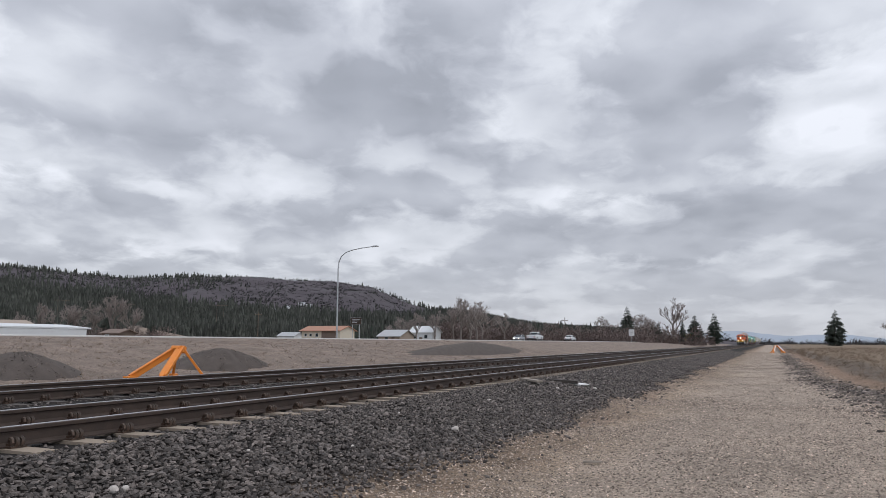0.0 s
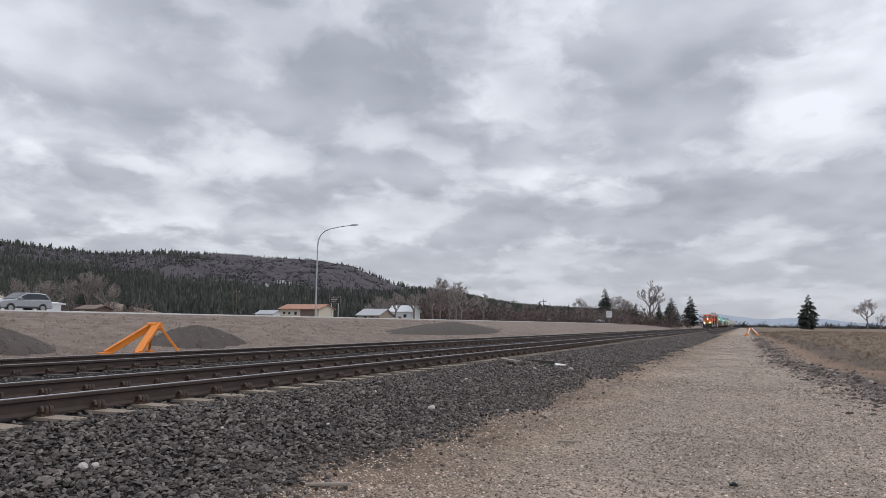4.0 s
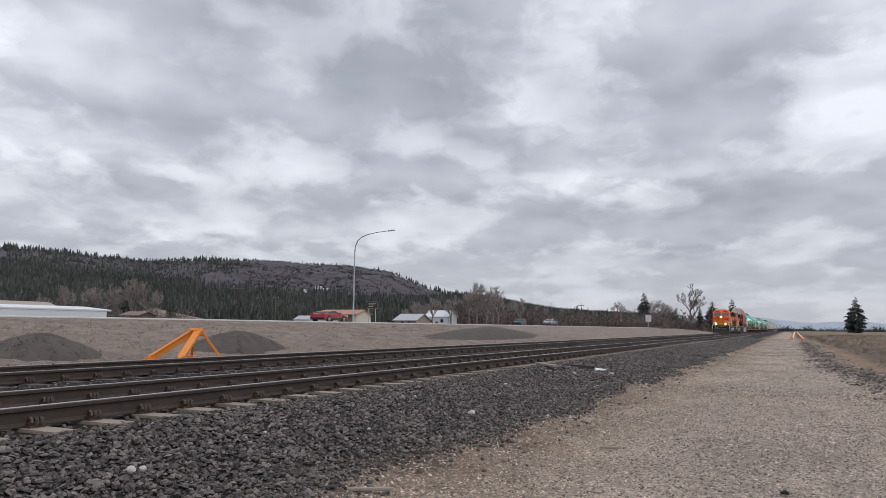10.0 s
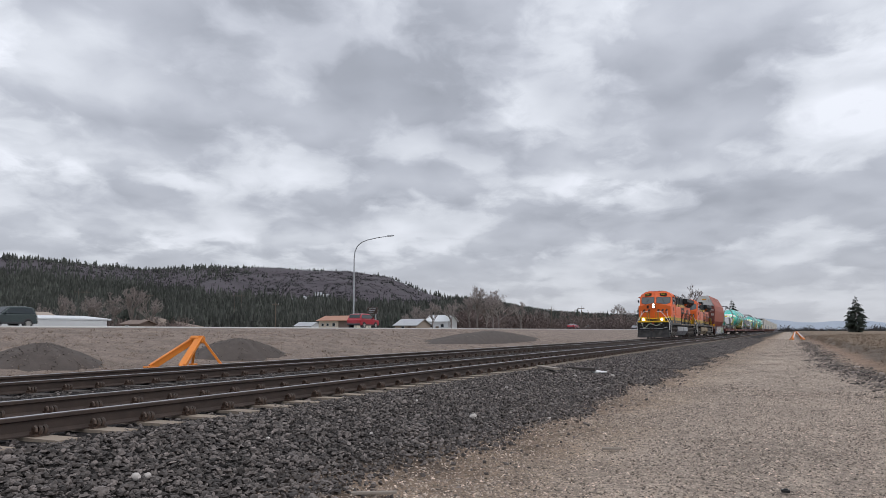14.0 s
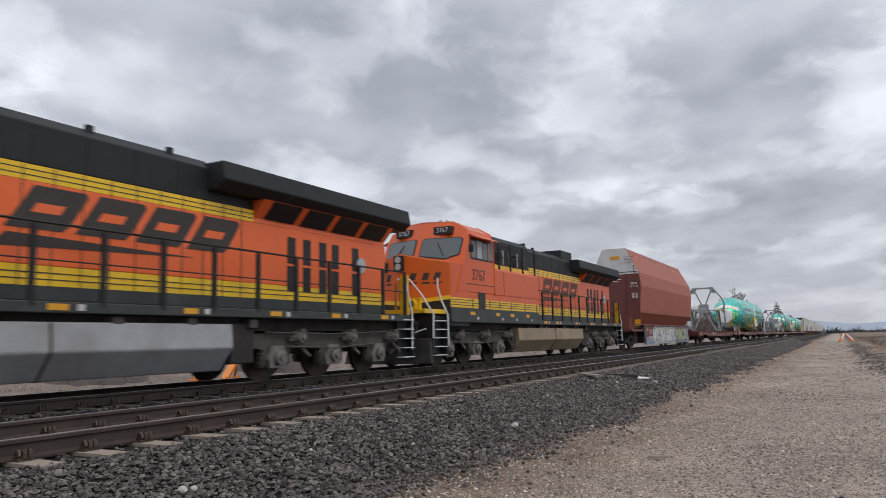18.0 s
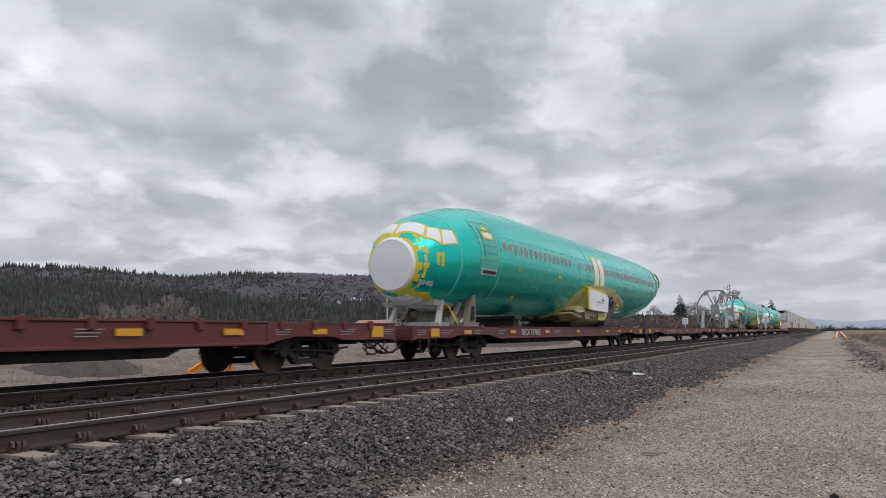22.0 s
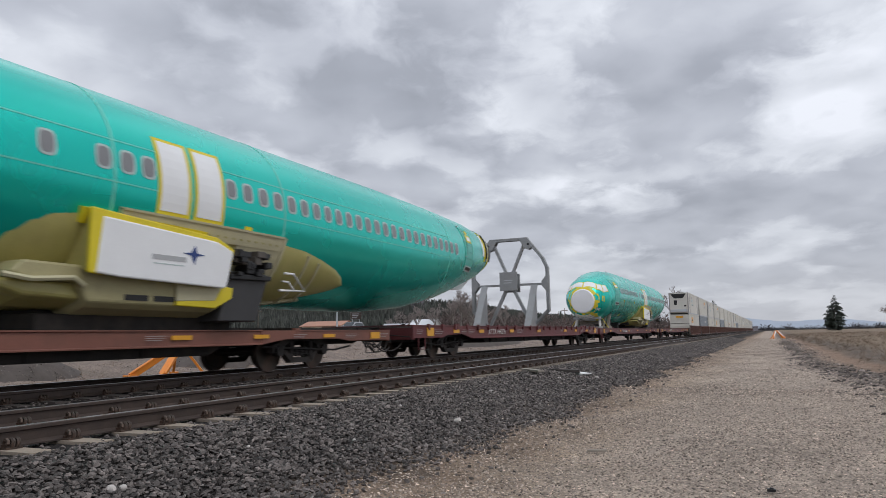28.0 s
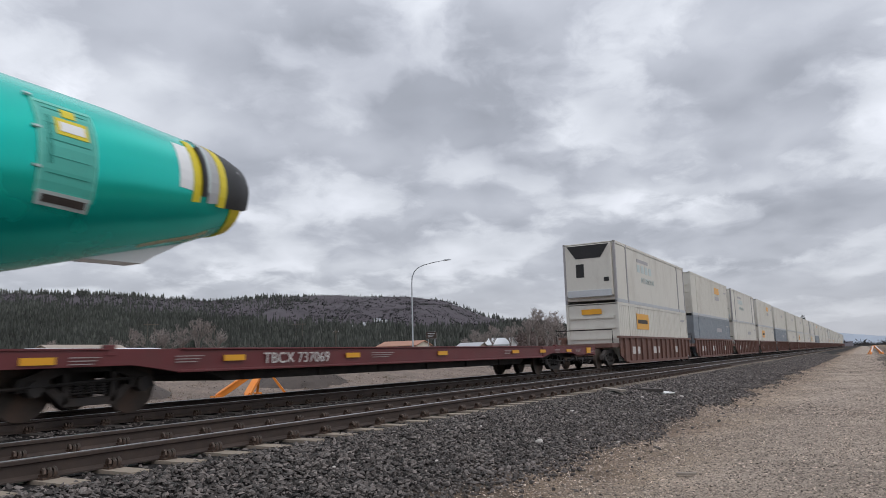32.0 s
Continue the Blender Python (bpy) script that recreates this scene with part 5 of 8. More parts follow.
# ---- the train ----
M.update(
    loco_orange=mat("locomotive_orange", (0.88, 0.15, 0.030), 0.45, var=0.08, scale=0.8, fine=12, bump=0.02, dirt=(0.70, 0.18, 0.09), amount=0.35, dirt_scale=1.2, coat=0.05, stretch=(1, 1, 0.35)),
    loco_orange_deep=mat("locomotive_deep_orange", (0.70, 0.105, 0.012), 0.45, var=0.10, scale=0.8, fine=12, bump=0.02, dirt=(0.50, 0.13, 0.06), amount=0.3, dirt_scale=1.2, coat=0.15, stretch=(1, 1, 0.35)),
    nose_orange=mat("locomotive_nose_orange", (0.72, 0.125, 0.008), 0.45, var=0.08, bump=0.02, dirt=(0.45, 0.11, 0.03), amount=0.25, coat=0.0),
    loco_yellow=mat("locomotive_yellow", (0.90, 0.56, 0.015), 0.45, var=0.12, bump=0.03, dirt=(0.50, 0.28, 0.04), amount=0.3, dirt_scale=2.0, coat=0.2),
    gate_gold=mat("dull_gold_gate_paint", (0.36, 0.19, 0.02), 0.5, var=0.15, bump=0.02, dirt=(0.16, 0.09, 0.02), amount=0.4),
    loco_green=mat("locomotive_dark_green", (0.036, 0.042, 0.041), 0.5, var=0.15, bump=0.03, dirt=(0.12, 0.11, 0.10), amount=0.35),
    loco_black=mat("locomotive_black", (0.009, 0.010, 0.011), 0.62, var=0.2, bump=0.04, dirt=(0.04, 0.036, 0.033), amount=0.3),
    loco_grey=mat("fuel_tank_grey", (0.40, 0.41, 0.43), 0.5, 0.1, var=0.12, dirt=(0.22, 0.19, 0.17), amount=0.5, dirt_scale=1.0),
    loco_tan=mat("fuel_tank_dusty_tan", (0.36, 0.275, 0.175), 0.65, var=0.15, dirt=(0.16, 0.13, 0.10), amount=0.5, dirt_scale=1.0),
    truck_grey=mat("locomotive_truck_grey", (0.13, 0.115, 0.10), 0.7, 0.1, var=0.4, scale=3, dirt=(0.035, 0.028, 0.024), amount=0.75, dirt_scale=3),
    truck_dark=mat("freight_truck_iron", (0.036, 0.032, 0.030), 0.75, 0.2, var=0.3, scale=3, dirt=(0.085, 0.055, 0.04), amount=0.4),
    wheel=mat("wheel_steel", (0.075, 0.06, 0.05), 0.6, 0.5, var=0.25, dirt=RUST, amount=0.5),
    # cab panes: reflected sky is put into the lighter grey base colour
    sky_grey_cab_glass=glass("sky_grey_cab_glass", (0.12, 0.135, 0.14)),
    handrail=mat("white_handrail", (0.70, 0.70, 0.70), 0.5, var=0.06, bump=0),
    faded_mark=mat("faded_white_marking", (0.36, 0.31, 0.30), 0.6, var=0.25, scale=6, bump=0),
    white_mark=mat("white_marking", (0.60, 0.58, 0.56), 0.6, var=0.08, bump=0),
    emblem_brown=mat("sun_faded_emblem_paint", (0.13, 0.042, 0.024), 0.6, var=0.4, scale=4, fine=20, bump=0),
    plow_black=mat("scraped_black_plow", (0.022, 0.021, 0.021), 0.55, 0.1, var=0.4, scale=3, dirt=(0.10, 0.085, 0.075), amount=0.5, dirt_scale=2.5),
    truck_pale=mat("dusty_journal_casting", (0.22, 0.20, 0.185), 0.75, 0.05, var=0.35, scale=4, dirt=(0.07, 0.055, 0.045), amount=0.5, dirt_scale=5),
    faded_black=mat("faded_black_lettering", (0.045, 0.035, 0.03), 0.6, var=0.3, scale=5, bump=0),
    reflector=mat("yellow_reflector", (0.75, 0.36, 0.02), 0.4, var=0.06, bump=0),
    box_red=mat("oxide_red_boxcar", (0.38, 0.094, 0.052), 0.55, var=0.12, scale=0.5, fine=9, dirt=(0.31, 0.082, 0.05), amount=0.4, dirt_scale=0.6, stretch=(1, 0.5, 0.25), bump=0.04),
    box_maroon=mat("dark_maroon_end", (0.17, 0.048, 0.038), 0.6, var=0.15, dirt=(0.09, 0.05, 0.04), amount=0.4),
    box_white=mat("white_end_wall", (0.66, 0.66, 0.65), 0.6, var=0.08, dirt=(0.35, 0.31, 0.28), amount=0.35, dirt_scale=2),
    flat_maroon=mat("maroon_flatcar", (0.135, 0.028, 0.03), 0.5, var=0.15, scale=0.7, dirt=(0.09, 0.05, 0.04), amount=0.35),
    flat_brown=mat("brown_flatcar", (0.215, 0.085, 0.06), 0.6, var=0.18, scale=0.7, dirt=(0.12, 0.06, 0.045), amount=0.45),
    deck=mat("flatcar_deck", (0.22, 0.19, 0.17), 0.8, var=0.25, scale=1),
    frame_grey=mat("grey_fixture_steel", (0.31, 0.32, 0.325), 0.55, 0.1, var=0.10, dirt=(0.20, 0.185, 0.17), amount=0.4),
    primer=mat("teal_protective_film", (0.001, 0.58, 0.475), 0.26, 0.60, var=0.04, scale=0.25, fine=0.5, bump=0.006, bump_scale=2, coat=0.15),
    door_teal=mat("greyed_teal_film", (0.075, 0.46, 0.38), 0.4, var=0.1, scale=1, bump=0.02),
    primer_dark=mat("dark_teal_joint", (0.01, 0.25, 0.20), 0.5, bump=0),
    panel_grey=mat("pale_grey_panel", (0.42, 0.43, 0.44), 0.5, var=0.08, bump=0.02),
    primer_light=mat("pale_teal_sealant", (0.16, 0.60, 0.50), 0.5, var=0.1, bump=0),
    cover_white=mat("white_plastic_cover", (0.84, 0.85, 0.86), 0.45, var=0.05, scale=1, bump=0.03),
    tape=mat("yellow_tape", (0.72, 0.58, 0.02), 0.5, var=0.08, bump=0.02),
    olive=mat("olive_primer", (0.40, 0.36, 0.12), 0.45, var=0.14, dirt=(0.48, 0.40, 0.17), amount=0.4, bump=0.03, coat=0.2),
    olive_box=mat("dusty_olive_primer", (0.40, 0.36, 0.19), 0.55, var=0.2, scale=2, dirt=(0.22, 0.19, 0.10), amount=0.4, bump=0.04),
    keel_grey=mat("dark_grey_steel", (0.040, 0.039, 0.041), 0.6, var=0.25, scale=2, bump=0.05),
    olive_pale=mat("pale_olive_primer", (0.52, 0.48, 0.31), 0.5, var=0.12, bump=0.03),
    window_dark=mat("dark_window_plug", (0.22, 0.225, 0.235), 0.4, var=0.1, bump=0),
    window_grey=mat("grey_window_plug", (0.38, 0.365, 0.375), 0.45, var=0.1, bump=0),
    window_rim=mat("window_frame_metal", (0.50, 0.58, 0.57), 0.4, 0.1, var=0.06, bump=0),
    blue_logo=mat("dark_blue_mark", (0.02, 0.05, 0.20), 0.5, var=0.1, bump=0),
    box_cream=mat("white_container", (0.66, 0.64, 0.58), 0.5, var=0.07, scale=0.5, dirt=(0.38, 0.34, 0.29), amount=0.4, dirt_scale=1.0, stretch=(1, 1, 0.4), bump=0.04),
    box_grey=mat("grey_container", (0.25, 0.28, 0.31), 0.5, var=0.08, dirt=(0.18, 0.18, 0.18), amount=0.35, bump=0.04),
    well_brown=mat("brown_well_car", (0.17, 0.085, 0.065), 0.65, var=0.2, dirt=(0.10, 0.065, 0.055), amount=0.5, bump=0.05),
    graffiti_white=mat("white_spray_paint", (0.62, 0.64, 0.62), 0.6, var=0.25, scale=2, bump=0),
    graffiti_shade=mat("grey_spray_shade", (0.24, 0.25, 0.26), 0.6, var=0.4, scale=2, bump=0),
    graffiti_lime=mat("lime_spray_paint", (0.40, 0.46, 0.22), 0.6, var=0.25, scale=2, bump=0),
    graffiti_red=mat("dull_red_spray_paint", (0.34, 0.17, 0.15), 0.6, var=0.3, scale=2, bump=0),
    graffiti_pale=mat("pale_spray_paint", (0.52, 0.53, 0.52), 0.6, var=0.2, scale=1.5, bump=0),
    graffiti_blue=mat("blue_spray_paint", (0.25, 0.29, 0.38), 0.6, var=0.2, scale=1.5, bump=0),
    graffiti_green=mat("sage_spray_paint", (0.36, 0.40, 0.30), 0.6, var=0.2, scale=1.5, bump=0),
    skirt=mat("silver_sprayed_skirt", (0.33, 0.33, 0.35), 0.55, 0.1, var=0.3, scale=1.2, fine=8, dirt=(0.24, 0.20, 0.22), amount=0.6, dirt_scale=1.5, bump=0.03),
    cradle_tan=mat("dusty_cradle_paint", (0.26, 0.22, 0.185), 0.7, var=0.2, dirt=(0.12, 0.10, 0.085), amount=0.4),
    hose=mat("pale_air_hose", (0.40, 0.42, 0.32), 0.6, bump=0),
)
SHARED = {}


def shared(key, build, material, smooth=0):
    """A mesh that alike parts have in common."""
    if key not in SHARED:
        me = build().mesh(key.split("|")[0], smooth)
        me.materials.append(M[material])
        SHARED[key] = me
    return SHARED[key]


def copy_part(name, key, build, material, parent, at, smooth=0, label=""):
    ob = new(name, shared(key, build, material, smooth))
    ob.parent = parent
    ob.matrix_basis = at
    return tagged(ob, label)


def wheel_build(r, w=0.13):
    def f():
        n = 28
        prof = [(-w / 2, r * 0.35), (-w / 2, r * 0.80), (-w * 0.30, r * 0.84), (-w * 0.30, r * 0.97), (-w / 2 + 0.005, r * 0.985), (w * 0.25, r), (w * 0.28, r + 0.028), (w / 2, r + 0.028), (w / 2, r * 0.35)]
        g = G()
        g.poly([[(-a, b * math.cos(6.28318 * k / n), b * math.sin(6.28318 * k / n)) for k in range(n)] for a, b in prof])
        g.cyl((w * 0.4, 0, 0), (w * 0.62, 0, 0), r * 0.2, 12)
        return g
    return f


def springs():
    """One tall coil spring."""
    n = 60
    return G().tube([(0.075 * math.cos(6.28318 * k / 12), 0.075 * math.sin(6.28318 * k / 12), 0.012 + 0.2 * k / n) for k in range(n + 1)], 0.018, 5)


def side_frame_build():
    """Cast freight-truck side frame, in the plane of the rail: bowed top, two windows, raised pockets for the bearings."""
    g = G()
    g.prism([(-1.15, 0.40), (-0.70, 0.40), (-0.66, 0.56), (-0.42, 0.66), (0.42, 0.66), (0.66, 0.56), (0.70, 0.40), (1.15, 0.40), (1.1, 0.58), (0.85, 0.66), (0.5, 0.82), (-0.5, 0.82), (-0.85, 0.66), (-1.1, 0.58)], "x", -0.07, 0.09)
    g.prism([(-0.72, 0.42), (-0.58, 0.46), (-0.36, 0.28), (0.36, 0.28), (0.58, 0.46), (0.72, 0.42), (0.42, 0.16), (-0.42, 0.16)], "x", -0.07, 0.09)
    for s in (-1, 1):
        g.box(-0.07, 0.09, s * 0.39 - 0.05, s * 0.39 + 0.05, 0.2, 0.72)
        g.cyl((-0.02, s * 0.89, 0.44), (0.15, s * 0.89, 0.44), 0.12, 12)
    return g


def bogie(parent, y):
    t = part("truck", G().box(-0.7, 0.7, -0.25, 0.25, 0.4, 0.85), "truck_dark", parent, "two-axle freight truck")
    t.location = (0, y, 0)
    for s in (-1, 1):
        copy_part("side_frame", "side_frame", side_frame_build, "truck_dark", t, pose(s * 1.0, 0, 0, 0, 0, 0 if s > 0 else 180))
        for k in (-0.2, 0.0, 0.2):
            copy_part("spring", "spring", springs, "truck_dark", t, pose(s * 1.03, k, 0.30))
        for a in (-0.89, 0.89):
            copy_part("wheel", "wheel", wheel_build(0.43), "wheel", t, pose(s * 0.75, a, 0.43, 0, 0, 0 if s < 0 else 180), 40)
    for a in (-0.89, 0.89):
        part("axle", G().cyl((-0.75, a, 0.43), (0.75, a, 0.43), 0.08, 10), "truck_dark", t)
    return t


def bend(pts, n=5):
    """A smooth curve through the given points."""
    p = [Vector(q) for q in pts]
    p = [p[0] * 2 - p[1]] + p + [p[-1] * 2 - p[-2]]
    out = []
    for i in range(1, len(p) - 2):
        for k in range(n):
            u = k / n
            out.append(0.5 * (2 * p[i] + (p[i + 1] - p[i - 1]) * u + (2 * p[i - 1] - 5 * p[i] + 4 * p[i + 1] - p[i + 2]) * u * u + (3 * p[i] - 3 * p[i + 1] + p[i + 2] - p[i - 1]) * u ** 3))
    return out + [p[-2]]


def coupler(parent, y, d):
    c = part("coupler", G().box(-0.09, 0.09, min(0, d * 0.6), max(0, d * 0.6), 0.78, 0.96).box(-0.17, 0.17, min(d * 0.5, d * 0.85), max(d * 0.5, d * 0.85), 0.72, 1.0), "truck_dark", parent, bev=0.03)
    c.location = (0, y, 0)
    part("air_hose", G().tube(bend([(0.45, y + d * 0.1, 0.75), (0.47, y + d * 0.35, 0.55), (0.42, y + d * 0.6, 0.42), (0.36, y + d * 0.85, 0.55)]), 0.03, 6), "truck_dark", parent)


def loco_truck(parent, y, axles):
    t = part("truck", G().box(-0.8, 0.8, axles[0] - 0.6, axles[-1] + 0.6, 0.55, 1.0), "truck_dark", parent, "three-axle locomotive truck")
    t.location = (0, y, 0)

    def frame_build():
        g = G()
        a0, a1 = axles[0] - 0.75, axles[-1] + 0.75
        prof = [(a0, 0.72), (a0 + 0.1, 1.0), (a1 - 0.1, 1.0), (a1, 0.72)]
        for k in range(len(axles) - 1, -1, -1):
            c = axles[k]
            prof += [(c + 0.52, 0.68), (c + 0.44, 0.30), (c - 0.44, 0.30), (c - 0.36, 0.66)]
        g.prism(prof, "x", -0.06, 0.10)
        for c in axles:
            g.cyl((0.05, c, 0.52), (0.17, c, 0.52), 0.16, 14)
            g.cyl((0.10, c, 0.52), (0.20, c, 0.52), 0.08, 10)
            for s in (-0.40, 0.40):
                for i in range(5):
                    g.cyl((0.06, c + s, 0.36 + 0.05 * i), (0.06, c + s, 0.385 + 0.05 * i), 0.10, 8)
        for c in axles:
            g.cyl((0.12, c + 0.7, 0.98), (0.34, c + 0.7, 0.98), 0.13, 10)
            g.box(0.05, 0.22, c + 0.35, c + 1.0, 0.84, 0.9)
        g.tube([(0.2, axles[0] - 0.4, 1.02), (0.22, 0, 0.98), (0.2, axles[-1] + 0.4, 1.04)], 0.025, 5)
        g.tube([(0.26, axles[0] + 0.2, 0.72), (0.3, 0, 0.66), (0.26, axles[-1] - 0.2, 0.74)], 0.02, 5)
        return g
    for s in (-1, 1):
        copy_part("side_frame", "loco_side_frame|%s" % (axles[0],), frame_build, "truck_grey", t, pose(s * 1.08, 0, 0, 0, 0, 0) @ Matrix.Diagonal((s, 1, 1, 1)))
        for a in axles:
            copy_part("journal_box", "loco_journal", lambda: G().prism([(-0.24, 0.28), (0.24, 0.28), (0.30, 0.46), (0.20, 0.74), (-0.20, 0.74), (-0.30, 0.46)], "x", 0.0, 0.10).cyl((0.08, 0, 0.50), (0.19, 0, 0.50), 0.15, 14).cyl((0.16, 0, 0.50), (0.24, 0, 0.50), 0.07, 8), "truck_pale", t, pose(s * 1.19, a, 0) @ Matrix.Diagonal((s, 1, 1, 1)))
            copy_part("brake_cylinder", "loco_brake", lambda: G().cyl((0.0, 0, 0.92), (0.24, 0.06, 0.92), 0.14, 12).cyl((0.2, 0.06, 0.92), (0.3, 0.06, 0.92), 0.06, 8).tube([(0.1, 0.05, 0.8), (0.16, 0.2, 0.62), (0.14, 0.42, 0.5)], 0.035, 6), "truck_pale", t, pose(s * 1.16, a + 0.62, 0) @ Matrix.Diagonal((s, 1, 1, 1)))
            copy_part("wheel", "loco_wheel", wheel_build(0.53), "wheel", t, pose(s * 0.75, a, 0.53, 0, 0, 0 if s < 0 else 180), 40)
    return t


def ring_xz(pts, y):
    return [(x, y, z) for x, z in pts]


def locomotive(number, s, lit, tank, paint, label):
    c = thing("locomotive", label, "locomotive", "locomotives")
    # underframe, walkway, sill bands
    part("underframe", G().box(-1.2, 1.2, 0.5, 20.9, 1.05, 1.52), "dark", c)
    part("walkway", G().box(-1.50, 1.50, 8.4, 20.95, 1.31, 1.48), "loco_green", c, bev=0.015)
    part("side_sill", G().box(-1.53, 1.53, 0.9, 8.4, 1.32, 1.775), "loco_green", c, "dark green lower body side", bev=0.02)
    part("lower_stripe", G().box(-1.525, 1.525, 0.9, 8.4, 1.777, 2.08), "loco_yellow", c, "yellow stripe", bev=0.01)
    part("side_skin", G().box(-1.515, 1.515, 0.92, 8.4, 2.082, 2.283), paint, c)
    for z in (1.86, 1.94, 2.02):
        part("stripe_line", G().box(-1.532, 1.532, 0.91, 8.39, z - 0.01, z + 0.01), "faded_black", c)
    for y in (2.4, 3.7, 4.55, 5.6, 6.9, 8.1):
        part("stripe_line", G().box(-1.534, 1.534, y, y + 0.03, 1.78, 2.08), "faded_black", c)
    part("cabinet", G().prism([(-1.52, 2.284), (1.52, 2.284), (1.52, 3.14), (1.47, 3.22), (-1.47, 3.22), (-1.52, 3.14)], "y", 4.20, 8.4), paint, c, "orange equipment cabinet", bev=0.02)
    # cab: raked and slightly pointed front
    def front(x, z):
        return 1.35 + 0.30 * abs(x) + 0.49 * (z - 3.3)
    sec = [(-1.52, 2.284), (0, 2.284), (1.52, 2.284), (1.52, 4.06), (1.40, 4.36), (0.95, 4.62), (0, 4.66), (-0.95, 4.62), (-1.40, 4.36), (-1.52, 4.06)]
    cab = G().poly([[(x, front(x, z), z) for x, z in sec], [(x, 4.17, z) for x, z in sec]], cap=False)
    cab.f += [(1, 2, 3, 4, 5, 6), (0, 1, 6, 7, 8, 9), tuple(range(19, 9, -1))]
    part("cab", cab, paint, c, "orange cab", bev=0.03)
    # nose: full width, pointed in plan, its top rising to a middle ridge
    plan = [(-1.505, 2.2), (-1.505, 0.87), (0, 0.36), (1.505, 0.87), (1.505, 2.2), (0, 2.2)]

    def crown(x):
        return 3.16 + 0.30 * (1 - abs(x) / 1.5)
    nose = G().poly([[(x, y, 1.98 + 0.10 * abs(x)) for x, y in plan], [(x, y, crown(x)) for x, y in plan]], cap=False)
    nose.f += [(6, 7, 8, 11), (8, 9, 10, 11)]
    for sx in (-1, 1):
        part("nose_side", G().prism([(0.90, 2.082), (2.25, 2.082), (2.25, 3.16), (0.93, 3.14)], "x", sx * 1.506 - 0.006, sx * 1.506 + 0.008), paint, c)
    part("nose", nose, "nose_orange", c, "orange short hood", bev=0.03)
    part("nose_stripe", G().poly([[(x * 1.003, y - 0.006, 1.86 + 0.105 * abs(x)) for x, y in plan], [(x * 1.003, y - 0.006, 1.978 + 0.105 * abs(x)) for x, y in plan]]), "loco_yellow", c, "yellow chevron stripe")
    part("nose_base", G().poly([[(x * 0.99, y + 0.01, 1.20) for x, y in plan], [(x * 0.99, y + 0.01, 1.858 + 0.10 * abs(x)) for x, y in plan]]), "loco_black", c)
    glare = G().poly([[(x * 0.97, y + 0.03, crown(x) + 0.002) for x, y in plan], [(x * 0.97, y + 0.03, crown(x) + 0.008) for x, y in plan]], cap=False)
    glare.f += [(6, 7, 8, 11), (8, 9, 10, 11)]
    part("glare_panel", glare, "loco_green", c)
    # windows
    for sx in (-1, 1):
        a = [(0.10, 3.46), (0.95, 3.34), (1.38, 3.48), (1.40, 4.0), (1.32, 4.08), (0.16, 4.08), (0.10, 4.02)]
        a = [(sx * x, front(x, z) - 0.008, z) for x, z in a]
        w = part("windscreen", G().poly([a, [(x, y - 0.012, z) for x, y, z in a]]), "black", c)
        m = Vector((sx * 0.74, 0, 3.74))
        b = [((x - m.x) * 0.95 + m.x, y - 0.012 - 0.3 * (abs(m.x + (x - m.x)) - abs((x - m.x) * 0.95 + m.x)), (z - m.z) * 0.93 + m.z) for x, y, z in a]
        b = [(x, front(x, z) - 0.024, z) for x, _, z in b]
        part("pane", G().poly([b, [(x, y - 0.010, z) for x, y, z in b]]), "sky_grey_cab_glass", w)
        part("wiper", G().beam((sx * 0.9, front(0.9, 3.45) - 0.05, 3.45), (sx * 0.62, front(0.62, 3.9) - 0.05, 3.92), 0.02, 0.02), "black", w)
        part("mirror", G().box(sx * 1.70 - 0.08, sx * 1.70 + 0.08, 2.0, 2.04, 3.55, 3.8), "black", c, bev=0.01)
        sw = part("side_window", G().box(sx * 1.505 - 0.02, sx * 1.505 + 0.03, 2.33, 4.09, 3.38, 4.06), "black", c)
        # grey panes with reflected sky painted in, the second one palest
        for y0, y1, key in ((2.38, 2.72, "sky_grey_cab_glass"), (2.80, 3.20, "panel_grey"), (3.26, 3.62, "sky_grey_cab_glass"), (3.70, 4.05, "sky_grey_cab_glass")):
            part("pane", G().box(sx * 1.53 - 0.012, sx * 1.53 + 0.012, y0, y1, 3.43, 4.02), key, sw)
        part("window_divider", G().box(sx * 1.53 - 0.01, sx * 1.53 + 0.025, 3.635, 3.685, 3.38, 4.06), paint, sw)
        part("window_awning", G().prism([(sx * 1.50, 4.16), (sx * 1.80, 4.05), (sx * 1.80, 4.07), (sx * 1.50, 4.20)], "y", 2.3, 4.1), paint, c)
        nb = part("number_board", G().box(sx * 0.72 - 0.31, sx * 0.72 + 0.31, 1.92, 2.34, 4.20, 4.45), "black", c)
        words("number", number, 0.21, "tape" if lit else "white_mark", nb, Matrix.Translation((sx * 0.72, 1.914, 4.325)) @ pose(0, 0, 0, 90))
        part("ditch_light", G().cyl((sx * 0.86, -0.42, 1.84), (sx * 0.86, -0.26, 1.84), 0.16, 16), "loco_yellow", c, bev=0.01)
        part("ditch_lens", G().cyl((sx * 0.86, -0.445, 1.84), (sx * 0.86, -0.422, 1.84), 0.10, 16), "lampglow" if lit else "glass", c)
    part("headlight_box", G().box(-0.17, 0.17, 0.33, 0.44, 2.92, 3.40), "black", c, bev=0.01)
    for z in (3.27, 3.05):
        part("headlight_ring", G().cyl((0.0, 0.305, z), (0.0, 0.335, z), 0.105, 16), "galv", c)
        part("headlight", G().cyl((0.0, 0.295, z), (0.0, 0.304, z), 0.085, 16), "lampglow" if lit else "white_mark", c)
    part("nose_window", G().box(-0.66, -0.48, 0.50, 0.62, 2.92, 3.22), "black", c)
